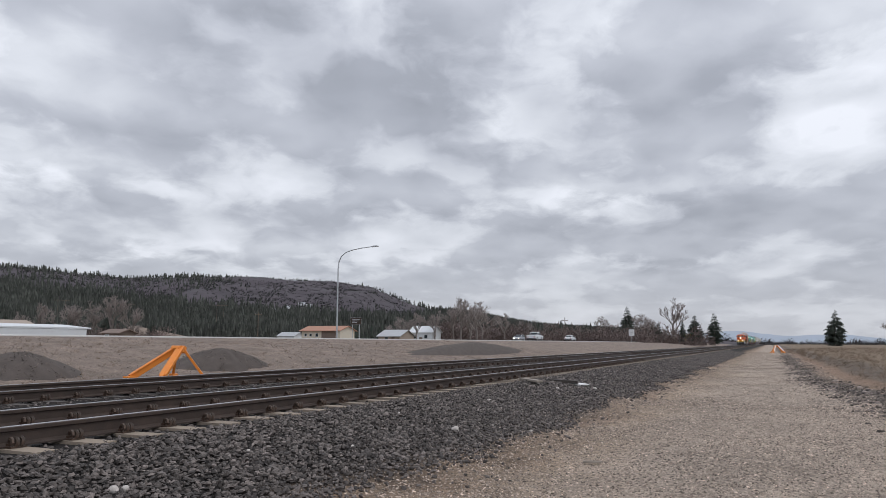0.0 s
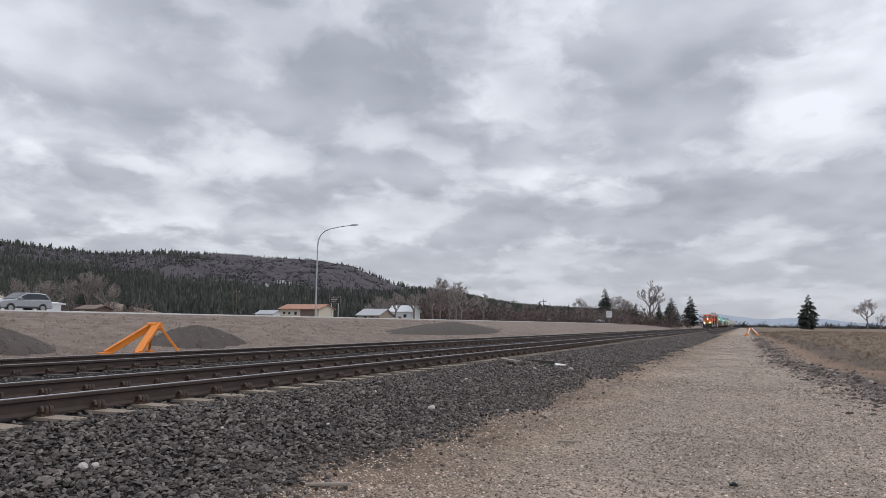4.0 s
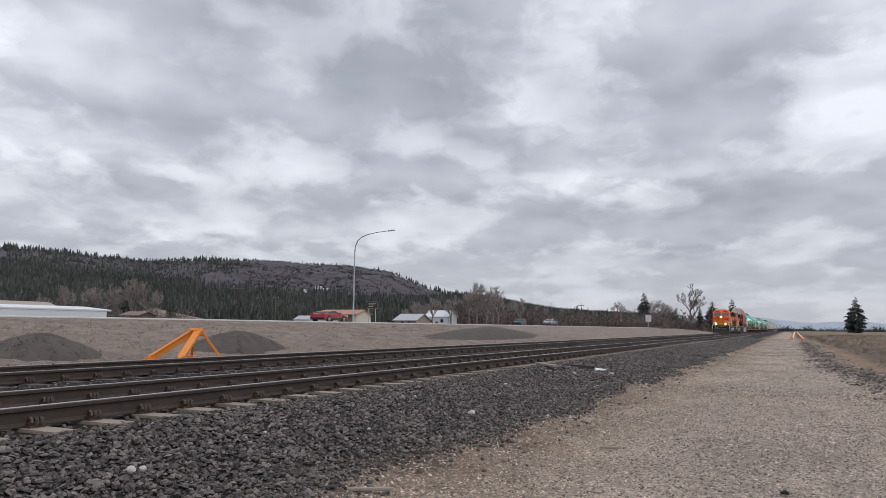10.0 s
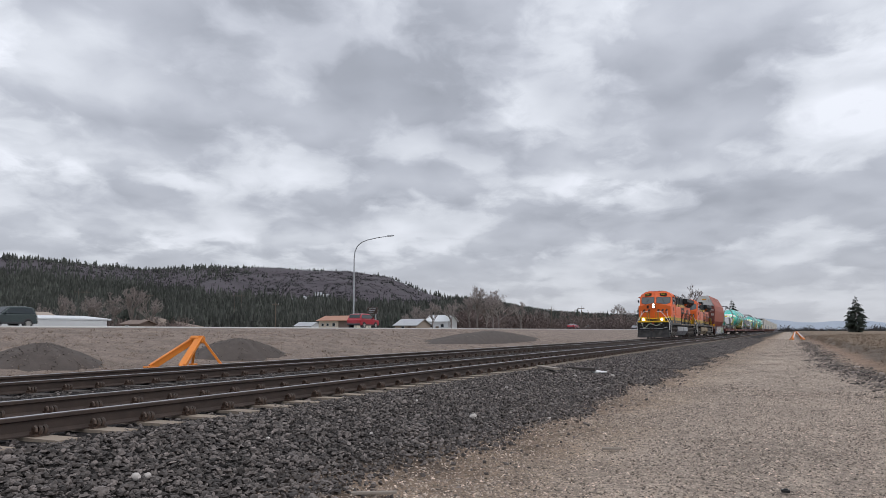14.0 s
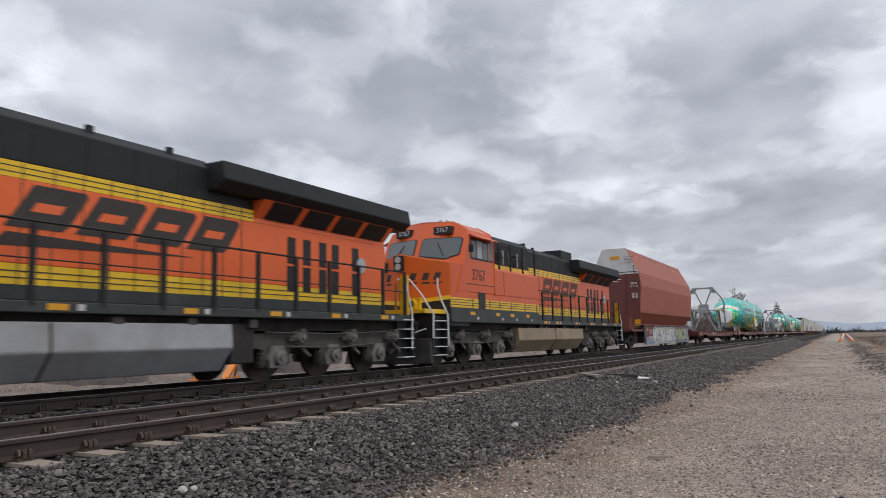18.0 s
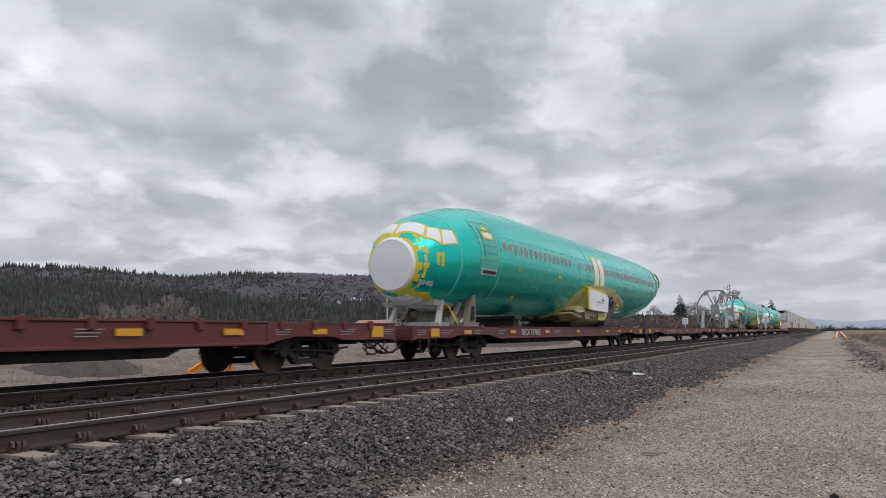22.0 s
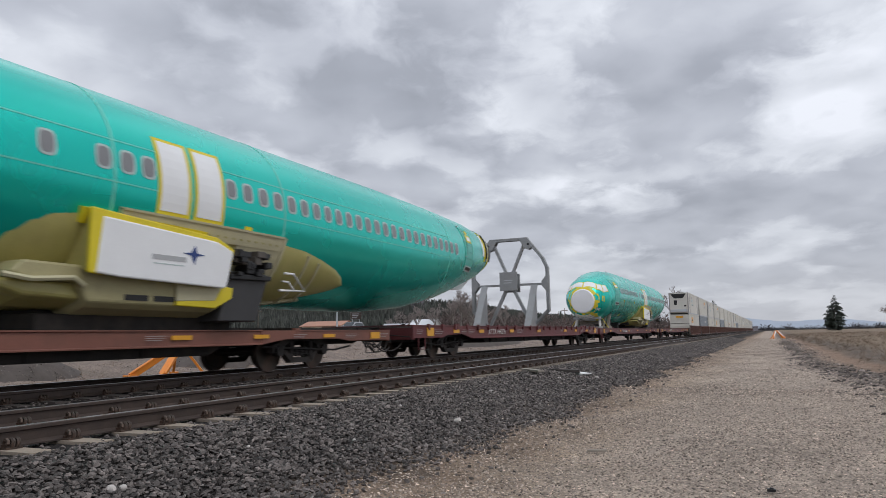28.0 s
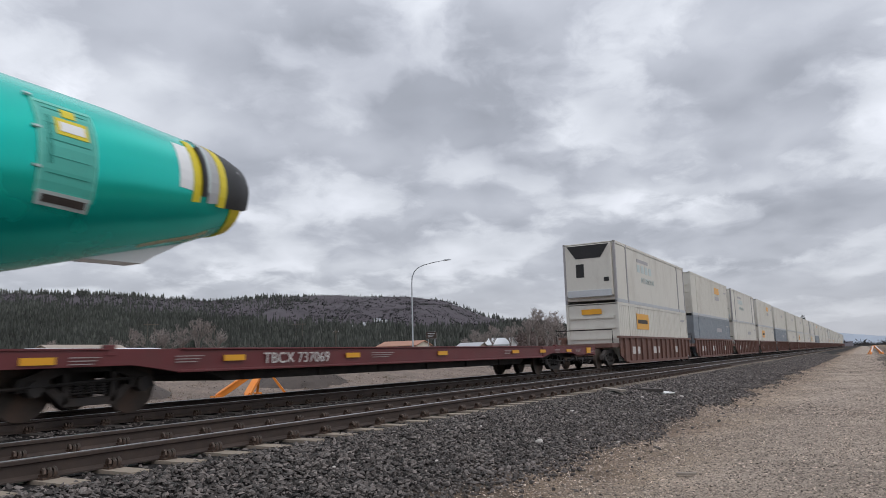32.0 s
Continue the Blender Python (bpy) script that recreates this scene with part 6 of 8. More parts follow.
    part("roof_hatch", G().box(-0.8, 0.8, 2.6, 3.2, 4.62, 4.70).box(-0.6, 0.6, 3.4, 4.0, 4.62, 4.69), paint, c, bev=0.03)
    part("horn", G().cyl((0.3, 3.0, 4.70), (0.3, 2.6, 4.74), 0.03, 8, 0.07).cyl((0.5, 3.0, 4.70), (0.5, 2.7, 4.72), 0.03, 8, 0.07), "galv", c)
    # the emblem as plain slanted bars, the road number
    mark = "faded_black" if lit else "emblem_brown"
    for k in range(4):
        y = 10.0 + 1.16 * k
        part("emblem_bar", G().prism([(y - 0.08, 2.60), (y + 0.86, 2.60), (y + 0.98, 2.70), (y + 1.30, 3.20), (y + 1.26, 3.28), (y + 0.36, 3.28)], "x", 1.104, 1.109), mark, c)
        part("emblem_cut", G().prism([(y + 0.32, 2.86), (y + 0.80, 2.86), (y + 0.90, 3.01), (y + 0.42, 3.01)], "x", 1.1095, 1.111), paint, c)
    part("emblem_wedge", G().prism([(9.7, 2.30), (13.6, 2.44), (9.95, 2.52)], "x", 1.104, 1.109), mark, c)
    for x0 in (-0.95, -0.45, 0.42, 0.80, 1.14):
        for z0, z1, w in ((2.62, 2.84, 0.26), (2.50, 2.56, 0.32)):
            q = [(x0 - w / 2, z0), (x0 + w / 2 - 0.08, z0), (x0 + w / 2, z1), (x0 - w / 2 + 0.08, z1)]
            part("emblem_bar", G().poly([[(x, 0.36 + 0.339 * abs(x) - 0.008, z) for x, z in q], [(x, 0.36 + 0.339 * abs(x) + 0.02, z) for x, z in q]]), "faded_black", c)
    words("number", number, 0.52, "faded_black", c, side_text(1.524, 2.92, 2.86), 0, 0.95)
    part("cab_door_recess", G().box(1.40, 1.536, 2.85, 3.37, 1.76, 2.31), "black", c)
    part("panel_line", G().box(1.522, 1.53, 2.0, 4.15, 2.55, 2.57), "faded_black", c)
    part("panel_line", G().box(1.522, 1.528, 5.0, 5.015, 2.3, 3.15), "faded_black", c)
    part("cab_joint", G().box(-1.512, 1.512, 4.17, 4.20, 2.30, 3.22), "black", c)
    # long hood
    part("hood_stripe", G().box(-1.095, 1.095, 8.4, 20.3, 1.74, 2.05), "loco_yellow", c)
    part("hood_base", G().box(-1.095, 1.095, 8.4, 20.3, 1.48, 1.738), "loco_green", c)
    part("hood", G().box(-1.10, 1.10, 8.4, 20.35, 2.052, 3.338), paint, c, "orange engine hood", bev=0.015)
    part("hood_stripe", G().box(-1.10, 1.10, 8.4, 15.2, 3.34, 3.59), "loco_yellow", c)
    for z in (3.42, 3.51, 1.84, 1.94):
        part("stripe_line", G().box(-1.104, 1.104, 8.41, 15.2 if z > 3 else 20.2, z - 0.008, z + 0.008), "faded_black", c)
    for k in range(13):
        y = 8.6 + 0.52 * k
        part("door_seam", G().box(1.0995, 1.106, y, y + 0.016, 1.74, 3.58), "faded_black", c)
    part("hood_top", G().prism([(-1.10, 3.592), (1.10, 3.592), (1.10, 4.24), (0.92, 4.42), (-0.92, 4.42), (-1.10, 4.24)], "y", 8.4, 14.0), "loco_black", c, "black hood top", bev=0.02)
    part("grille_box", G().prism([(-1.15, 3.225), (1.15, 3.225), (1.15, 4.3), (1.0, 4.48), (-1.0, 4.48), (-1.15, 4.3)], "y", 4.22, 8.4), "loco_black", c, "black dynamic brake housing", bev=0.02)
    part("grille_stripe", G().box(-1.158, 1.158, 4.24, 8.38, 3.23, 3.44), "loco_yellow", c)
    for y0, y1 in ((4.95, 5.7), (6.45, 7.05)):
        for k in range(7):
            part("louver", G().prism([(1.15, 3.52 + 0.065 * k), (1.19, 3.50 + 0.065 * k), (1.19, 3.515 + 0.065 * k), (1.15, 3.55 + 0.065 * k)], "y", y0, y1), "black", c)
        for y in (y0 - 0.08, y1 + 0.02):
            part("grille_frame", G().box(1.15, 1.21, y, y + 0.06, 3.48, 4.0), "galv", c)
    part("side_vent", G().box(1.15, 1.165, 7.6, 8.1, 3.5, 3.95), "black", c)
    if lit:
        part("exhaust_stack", G().box(-0.35, 0.6, 12.4, 13.2, 4.42, 4.54), "loco_black", c, bev=0.04)
    else:
        part("exhaust_housing", G().box(-0.9, 1.04, 12.75, 14.3, 4.2, 4.72), "loco_black", c, bev=0.03)
    part("roof_lip", G().box(-1.02, 1.02, 8.38, 8.46, 4.40, 4.56), "loco_black", c)
    for y in (8.42, 9.35, 10.3, 11.25, 12.2, 13.15):
        part("hood_seam", G().box(1.098, 1.108, y, y + 0.02, 3.60, 4.22), "black", c)
    for y in (9.4, 11.3, 13.0):
        part("lifting_eye", G().box(0.9, 0.98, y, y + 0.14, 4.36, 4.50), "loco_black", c, bev=0.01)
    part("vent_cap", G().cyl((0.5, 9.0, 4.4), (0.5, 9.0, 4.54), 0.22, 12).cyl((0.3, 9.7, 4.4), (0.3, 9.7, 4.51), 0.18, 12), "black", c)
    part("radiator_wing", G().prism([(-1.56, 3.98), (-1.5, 4.36), (1.5, 4.36), (1.56, 3.98), (1.35, 3.80), (-1.35, 3.80)], "y", 13.9, 21.0), "loco_black", c, "black overhanging radiator wing", bev=0.03)
    part("radiator_base", G().prism([(-1.10, 3.34), (1.10, 3.34), (1.10, 3.44), (1.42, 3.80), (-1.42, 3.80), (-1.10, 3.44)], "y", 15.2, 20.3), paint, c)
    part("radiator_base", G().box(-1.09, 1.09, 14.0, 15.2, 3.592, 3.9), "loco_black", c)
    for k in range(4):
        y = 15.5 + 1.2 * k
        part("radiator_screen", G().poly([[(1.11, y, 3.45), (1.11, y + 0.95, 3.45), (1.42, y + 0.95, 3.79), (1.42, y, 3.79)], [(1.135, y, 3.44), (1.135, y + 0.95, 3.44), (1.44, y + 0.95, 3.78), (1.44, y, 3.78)]]), "black", c)
    for k, y in enumerate((16.3, 16.85, 17.45, 17.95, 18.8)):
        for z0, z1 in ((1.95, 2.5), (2.56, 3.15)):
            part("door_louver", G().box(1.10, 1.112, y, y + 0.27, z0, z1), "black", c)
    part("brake_wheel", G().cyl((1.12, 19.15, 2.72), (1.15, 19.15, 2.72), 0.20, 16).cyl((1.10, 19.15, 2.72), (1.2, 19.15, 2.72), 0.04, 8), "galv", c)
    # air piping hung between truck and tank, then the tank
    part("pipe_rack", G().box(-1.34, 1.34, 5.95, 6.38, 0.42, 1.2).cyl((1.3, 5.9, 0.95), (1.42, 5.9, 0.95), 0.16, 12), "truck_dark", c, bev=0.03)
    part("pipe_rack", G().box(-1.34, 1.34, 14.36, 15.0, 0.40, 1.2), "truck_dark", c, bev=0.03)
    part("fuel_tank", G().prism([(-1.42, 1.18), (1.42, 1.18), (1.46, 0.72), (1.12, 0.28), (-1.12, 0.28), (-1.46, 0.72)], "y", 6.45, 14.3), tank, c, "dusty fuel tank" if tank == "loco_tan" else "pale grey fuel tank", bev=0.03)
    part("tank_seam", G().prism([(-1.43, 1.17), (1.43, 1.17), (1.47, 0.72), (1.13, 0.275), (-1.13, 0.275), (-1.47, 0.72)], "y", 10.5, 10.54), "dark", c)
    loco_truck(c, 3.12, (-1.95, 0.0, 1.95))
    loco_truck(c, 17.75, (-1.95, 0.0, 1.95))
    for y in (8.8, 9.4, 11.6, 13.2, 14.8):
        part("valve_box", G().box(1.15, 1.42, y, y + 0.22, 1.1, 1.28), "truck_grey", c, bev=0.02)
    # sill reflectors and notices
    for k, y in enumerate((2.2, 4.2, 5.5, 7.0, 9.0, 10.4, 13.0, 15.3, 17.4, 19.5)):
        wide = y < 8
        part("reflector", G().box(1.53 if wide else 1.50, 1.54 if wide else 1.51, y, y + 0.34, 1.56 if wide else 1.35, 1.67 if wide else 1.45), "reflector", c)
        part("notice", G().box(1.53 if wide else 1.50, 1.54 if wide else 1.51, y + 0.5, y + 0.62, 1.42 if wide else 1.35, 1.51 if wide else 1.45), "white_mark", c)
    # railings
    posts = [8.9, 10.1, 11.3, 12.5, 13.7, 14.9, 16.1, 17.3, 18.5, 19.6, 20.7]
    for y in posts:
        part("rail_post", G().box(1.45, 1.50, y, y + 0.10, 1.40, 2.62), "loco_black", c)
    part("handrail", G().tube([(1.475, 8.5, 2.66), (1.475, 20.75, 2.64)], 0.022, 6), "loco_black", c)
    part("handrail", G().tube([(1.475, 8.6, 2.1), (1.475, 20.75, 2.1)], 0.012, 5), "loco_black", c)
    for y in (4.72, 5.75, 6.95, 8.2):
        part("rail_post", G().box(1.44, 1.49, y, y + 0.07, 3.0, 4.20), "loco_black", c)
    part("handrail", G().tube([(1.465, 4.72, 4.06), (1.465, 8.25, 4.06)], 0.018, 6), "loco_black", c)
    part("handrail", G().tube([(1.465, 4.72, 3.66), (1.465, 8.25, 3.66)], 0.014, 6), "loco_black", c)
    # pilot, plow, steps
    part("pilot", G().box(-1.46, 1.46, -0.22, 0.0, 0.42, 1.56), "loco_black", c, bev=0.02)
    part("pilot_light", G().cyl((0.0, -0.30, 1.47), (0.0, -0.22, 1.47), 0.11, 12), "tail", c, "red marker lamp")
    for x in (-1.15, -0.75, 0.62, 0.98):
        part("pilot_hose", G().tube(bend([(x, -0.24, 1.30), (x + 0.04, -0.36, 1.0), (x * 0.92, -0.44, 0.78), (x * 0.85, -0.40, 0.60)]), 0.028, 6), "truck_dark", c)
        part("hose_valve", G().box(x - 0.05, x + 0.05, -0.32, -0.22, 1.24, 1.36), "truck_grey", c, bev=0.01)
    for x in (-1.05, 0.8):
        part("walkway_lamp", G().ball((x, -0.30, 1.48), 0.08, 0.06, 0.06, 8), "handrail", c)
    part("uncoupling_lever", G().tube([(-1.2, -0.40, 0.95), (-0.3, -0.50, 1.0), (0.9, -0.50, 0.98), (1.35, -0.40, 1.12)], 0.02, 6), "handrail", c)
    part("coupler_pocket", G().box(-0.32, 0.32, -0.40, -0.2, 0.66, 1.14), "plow_black", c, bev=0.03)
    part("plow", G().poly([[(-1.5, -0.40, 0.12), (0, -0.72, 0.12), (1.5, -0.40, 0.12), (1.5, -0.2, 0.12), (-1.5, -0.2, 0.12)], [(-1.42, -0.30, 0.84), (0, -0.46, 0.82), (1.42, -0.30, 0.84), (1.42, -0.2, 0.86), (-1.42, -0.2, 0.86)]]), "plow_black", c, "scuffed black snow plow", bev=0.02)
    part("front_platform", G().box(-1.36, 1.36, -0.45, 0.9, 1.57, 1.70), "loco_yellow", c, bev=0.01)
    part("lamp_bracket", G().box(-1.12, -0.62, -0.28, -0.22, 1.66, 2.04).box(0.62, 1.12, -0.28, -0.22, 1.66, 2.04), "loco_yellow", c)
    coupler(c, -0.35, -1)
    coupler(c, 21.0, 1)
    part("multiple_unit_hose", G().tube(bend([(-0.95, -0.38, 1.45), (-0.92, -0.45, 1.15), (-0.78, -0.48, 1.05), (-0.62, -0.48, 1.12), (-0.45, -0.48, 1.32), (-0.2, -0.48, 1.42), (0.1, -0.48, 1.32), (0.4, -0.48, 1.26), (0.7, -0.42, 1.42)]), 0.035, 6), "hose", c)
    for y0, y1 in ((-0.12, 0.60), (20.6, 21.15)):
        for sx in (-1, 1):
            st = part("step_well", G().box(sx * 1.28 - 0.03, sx * 1.28 + 0.03, y0, y1, 0.30, 1.50).box(sx * 1.3 - 0.2, sx * 1.3 + 0.2, y1, y1 + 0.04, 0.30, 1.5), "loco_black", c)
            for k in range(5):
                part("step", G().box(sx * 1.38 - 0.14, sx * 1.38 + 0.14, y0, y1, 0.34 + 0.25 * k, 0.365 + 0.25 * k), "handrail", st)
    for sx in (-1, 1):
        part("front_handrail", G().tube([(sx * 1.53, 0.66, 0.60), (sx * 1.53, 0.64, 1.55), (sx * 1.38, 0.55, 1.95), (sx * 1.22, 0.60, 2.38), (sx * 1.22, 0.62, 2.66)], 0.028, 7), "handrail", c, smooth=50)
        part("front_handrail", G().tube([(sx * 1.50, -0.22, 0.85), (sx * 1.52, -0.24, 1.55), (sx * 1.15, -0.32, 2.15), (sx * 0.80, -0.36, 2.58), (sx * 0.40, -0.38, 2.60)], 0.028, 7), "handrail", c, smooth=50)
        part("front_gate", G().box(sx * 0.50 - 0.055, sx * 0.50 + 0.055, -0.36, -0.28, 1.66, 2.62).box(sx * 0.30 - 0.03, sx * 0.30 + 0.03, -0.34, -0.30, 1.66, 2.50), "gate_gold", c)
        part("rear_handrail", G().tube([(sx * 1.48, 21.1, 0.55), (sx * 1.48, 21.12, 1.55), (sx * 1.40, 20.85, 2.6)], 0.025, 6), "handrail", c)
    part("rear_gate", G().box(1.2, 1.45, 20.95, 21.0, 1.45, 2.6), "loco_yellow", c)
    c.scale = (0.97, 0.95, 0.965)
    ROLLING.append((c, s))
    return c


locomotive("7962", -21.3, True, "loco_grey", "loco_orange", "orange and black diesel locomotive with headlights lit, leading the train")
locomotive("3767", 0.08, False, "loco_tan", "loco_orange_deep", "orange and black diesel locomotive with a dusty fuel tank, coupled second")


def boxcar(s):
    c = thing("covered_car", "oxide red high covered freight car with white upper end", "freight car")
    sec = [(-1.38, 2.14), (1.38, 2.14), (1.56, 3.78), (1.46, 4.57), (0.68, 6.10), (-0.68, 6.10), (-1.46, 4.57), (-1.56, 3.78)]
    part("body", G().poly([ring_xz(sec, 3.36), ring_xz(sec, 20.75)]), "box_red", c, "oxide red steel body", bev=0.02)
    part("roof_seam", G().box(0.80, 0.82, 3.4, 20.7, 5.83, 5.85), "box_maroon", c)
    rng = random.Random(6)
    for k in range(16):
        y, h = rng.uniform(3.8, 20.2), rng.uniform(0.02, 0.14)
        part("scuff", G().poly([[(1.46 - (z - 4.57) * 0.78 / 1.53 - 0.02, y + q, z) for q, z in ((0, 5.72), (h, 5.72 - h), (h + 0.05, 5.70 - h), (0.05, 5.74))], [(1.46 - (z - 4.57) * 0.78 / 1.53 + 0.006, y + q, z) for q, z in ((0, 5.72), (h, 5.72 - h), (h + 0.05, 5.70 - h), (0.05, 5.74))]]), "graffiti_pale", c)
    for k in range(2):
        part("belt_line", G().box(1.44, 1.468, 3.36, 20.76, 2.155 + 0.09 * k, 2.175 + 0.09 * k), "box_maroon", c)
    flare = [(-0.90, 1.50), (0.90, 1.50), (1.44, 2.136), (-1.44, 2.136)]
    part("lower_flare", G().poly([ring_xz(flare, 3.5), ring_xz(flare, 20.5)]), "box_red", c)
    part("belt_rail", G().box(-1.455, 1.455, 3.34, 20.78, 2.14, 2.27), "box_red", c, bev=0.01)
    part("belt_rail", G().box(-1.30, 1.30, 3.34, 20.78, 1.42, 1.497), "box_maroon", c)
    low_end = [(-1.36, 1.55), (1.36, 1.55), (1.53, 3.78), (1.45, 4.50), (-1.45, 4.50), (-1.53, 3.78)]
    part("end_wall", G().poly([ring_xz(low_end, 3.30), ring_xz(low_end, 3.355)]), "box_maroon", c, "dark maroon end wall")
    high_end = [(-1.46, 4.504), (1.46, 4.504), (0.69, 6.08), (-0.69, 6.08)]
    part("upper_end", G().poly([ring_xz(high_end, 3.29), ring_xz(high_end, 3.355)]), "box_white", c, "white upper end")
    part("hazard_label", G().box(-0.25, 0.35, 3.27, 3.288, 5.42, 5.62), "reflector", c)
    part("hazard_label", G().box(-0.25, 0.35, 3.27, 3.298, 2.25, 2.6), "reflector", c)
    for x in (-1.25, 0.98):
        p = part("notice", G().box(x, x + 0.34, 3.275, 3.298, 3.05, 3.35), "white_mark", c)
        words("lettering", "DO NOT\nHUMP", 0.09, "faded_black", p, Matrix.Translation((x + 0.17, 3.272, 3.24)) @ pose(0, 0, 0, 90))
    part("mark_bar", G().box(0.95, 1.32, 3.285, 3.298, 3.88, 3.98), "white_mark", c)
    words("number", "777009", 0.16, "white_mark", c, Matrix.Translation((1.13, 3.296, 3.74)) @ pose(0, 0, 0, 90))
    for k in range(2):
        part("text_bar", G().box(-0.35, 0.4 - 0.2 * k, 3.285, 3.298, 4.18 - 0.12 * k, 4.24 - 0.12 * k), "white_mark", c)
    part("end_platform", G().tube([(-1.5, 3.2, 4.55), (-1.45, 2.75, 4.58), (1.45, 2.75, 4.58), (1.5, 3.2, 4.55)], 0.025, 6), "loco_black", c, "dark curved end handrail")
    for x in (-0.95, -0.6, 0.62, 1.20):
        part("ladder_rail", G().box(x - 0.02, x + 0.02, 3.2, 3.24, 1.5, 5.0 if x > 0.9 else 4.4), "box_maroon", c)
    for k in range(8):
        part("ladder_rung", G().box(0.62, 1.20, 3.2, 3.23, 4.8 + 0.16 * k - 0.4, 4.82 + 0.16 * k - 0.4) if k > 4 else G().box(-0.95, -0.6, 3.2, 3.23, 1.8 + 0.5 * k, 1.83 + 0.5 * k), "box_maroon", c)
    part("door_panel", G().box(-0.55, 0.62, 3.262, 3.298, 2.2, 3.7), "box_maroon", c, bev=0.01)
    part("platform_deck", G().box(-1.45, 1.45, 0.9, 3.5, 1.05, 1.18), "box_maroon", c)
    part("platform_deck", G().box(-1.45, 1.45, 20.6, 22.8, 1.05, 1.18), "box_maroon", c)
    part("bulkhead", G().box(-1.0, 1.0, 2.2, 3.5, 1.18, 1.9), "box_maroon", c)
    part("reflector", G().box(1.16, 1.5, 2.9, 2.92, 1.35, 1.75), "reflector", c)
    part("side_pipe", G().tube([(1.45, 1.4, 1.3), (1.45, 1.6, 1.45), (1.5, 4.2, 1.45), (1.54, 6.0, 1.40), (1.54, 20.6, 1.40)], 0.03, 6), "box_maroon", c)
    part("ladder", G().box(1.40, 1.44, 1.55, 1.58, 0.35, 1.05).box(1.40, 1.44, 2.0, 2.03, 0.35, 1.05).box(1.40, 1.44, 1.55, 2.03, 0.42, 0.45).box(1.40, 1.44, 1.55, 2.03, 0.7, 0.73), "box_maroon", c)
    # sprayed skirt panels
    part("skirt", G().box(1.38, 1.50, 4.2, 18.7, 0.25, 1.40).box(-1.50, -1.38, 4.2, 18.7, 0.25, 1.40), "skirt", c, "silver skirt covered in graffiti", bev=0.01)
    words("number", "777009", 0.40, "white_mark", c, side_text(1.504, 5.5, 0.60))
    rng = random.Random(12)

    def blob(cy, cz, ry, rz, lean, x0, x1, n=18):
        pts = []
        for k in range(n):
            q = 6.28318 * k / n
            cq, sq = math.cos(q), math.sin(q)
            u, v = math.copysign(abs(cq) ** 0.55, cq) * (1 + 0.08 * math.sin(3 * q + cy)), math.copysign(abs(sq) ** 0.55, sq) * (1 + 0.06 * math.cos(2 * q + cy))
            pts.append((cy + ry * u + lean * v, cz + rz * v))
        return G().prism(pts, "x", x0, x1)
    part("sprayed_field", G().prism([(6.2, 0.27), (13.4, 0.27), (13.2, 0.9), (13.6, 1.2), (12.4, 1.36), (9.0, 1.30), (6.9, 1.38), (6.3, 1.1)], "x", 1.5, 1.5022), "graffiti_pale", c, "pale grey sprayed ground")
    part("sprayed_field", G().prism([(13.0, 0.27), (18.6, 0.27), (18.6, 0.98), (17.6, 1.30), (15.0, 1.22), (13.9, 1.36), (13.1, 1.0)], "x", 1.5, 1.5025), "graffiti_blue", c, "blue-grey sprayed ground")
    part("sprayed_field", G().box(1.5, 1.5024, 4.22, 6.4, 0.70, 1.39), "box_maroon", c)
    words("lettering", "TBCX", 0.34, "white_mark", c, side_text(1.5034, 5.5, 1.02))
    part("sprayed_field", G().prism([(4.22, 0.27), (6.25, 0.27), (6.2, 0.55), (5.2, 0.70), (4.22, 0.66)], "x", 1.5, 1.5027), "graffiti_blue", c)
    # letter-like sprayed forms: a rimmed body with slanted arms and cuts
    y = 6.6
    for k in range(13):
        late = y > 13.0
        w, lean, hz = rng.uniform(0.46, 0.66), rng.uniform(-0.18, 0.18), rng.uniform(0.44, 0.53)
        rim = "faded_black" if late else "graffiti_shade"
        fill = rng.choice(("graffiti_green", "graffiti_lime", "graffiti_green") if late else ("graffiti_white", "graffiti_white", "graffiti_pale"))
        x = 1.5028 + 0.0004 * (k % 3)
        gl = part("graffiti_shape", blob(y, 0.81, w, hz, lean, x, x + 0.0008), rim, c)
        part("graffiti_fill", blob(y - 0.02, 0.82, w * 0.84, hz * 0.86, lean, x + 0.001, x + 0.0018), fill, gl)
        for q in range(3):
            cy, cz, turn, n = y + rng.uniform(-0.6, 0.6) * w, 0.81 + rng.uniform(-0.7, 0.7) * hz, rng.uniform(0, 3.1), rng.uniform(0.14, 0.34)
            u, v = math.cos(turn), math.sin(turn)
            e = rng.uniform(0.03, 0.075)
            part("graffiti_cut", G().prism([(cy - n * u - e * v, cz - n * v * 0.8 + e * u), (cy - n * u + e * v, cz - n * v * 0.8 - e * u), (cy + n * u + e * v, cz + n * v * 0.8 - e * u), (cy + n * u - e * v, cz + n * v * 0.8 + e * u)], "x", x + 0.002, x + 0.0024 + 0.0002 * q),
                 rng.choice((rim, rim, "graffiti_blue" if late else "graffiti_red")), gl)
        y += w * rng.uniform(1.75, 2.05)
        if y > 18.1:
            break
    for y in (4.3, 8.5, 12.0, 15.5):
        part("reflector", G().box(1.509, 1.515, y, y + 0.45, 1.10, 1.20), "reflector", c)
    bogie(c, 2.1)
    bogie(c, 20.4)
    coupler(c, 0.95, -1)
    coupler(c, 22.7, 1)
    part("center_sill", G().box(-0.35, 0.35, 0.9, 22.7, 0.75, 1.05), "dark", c)
    c.scale = (0.98, 0.95, 0.975)
    ROLLING.append((c, s))


boxcar(21.52)


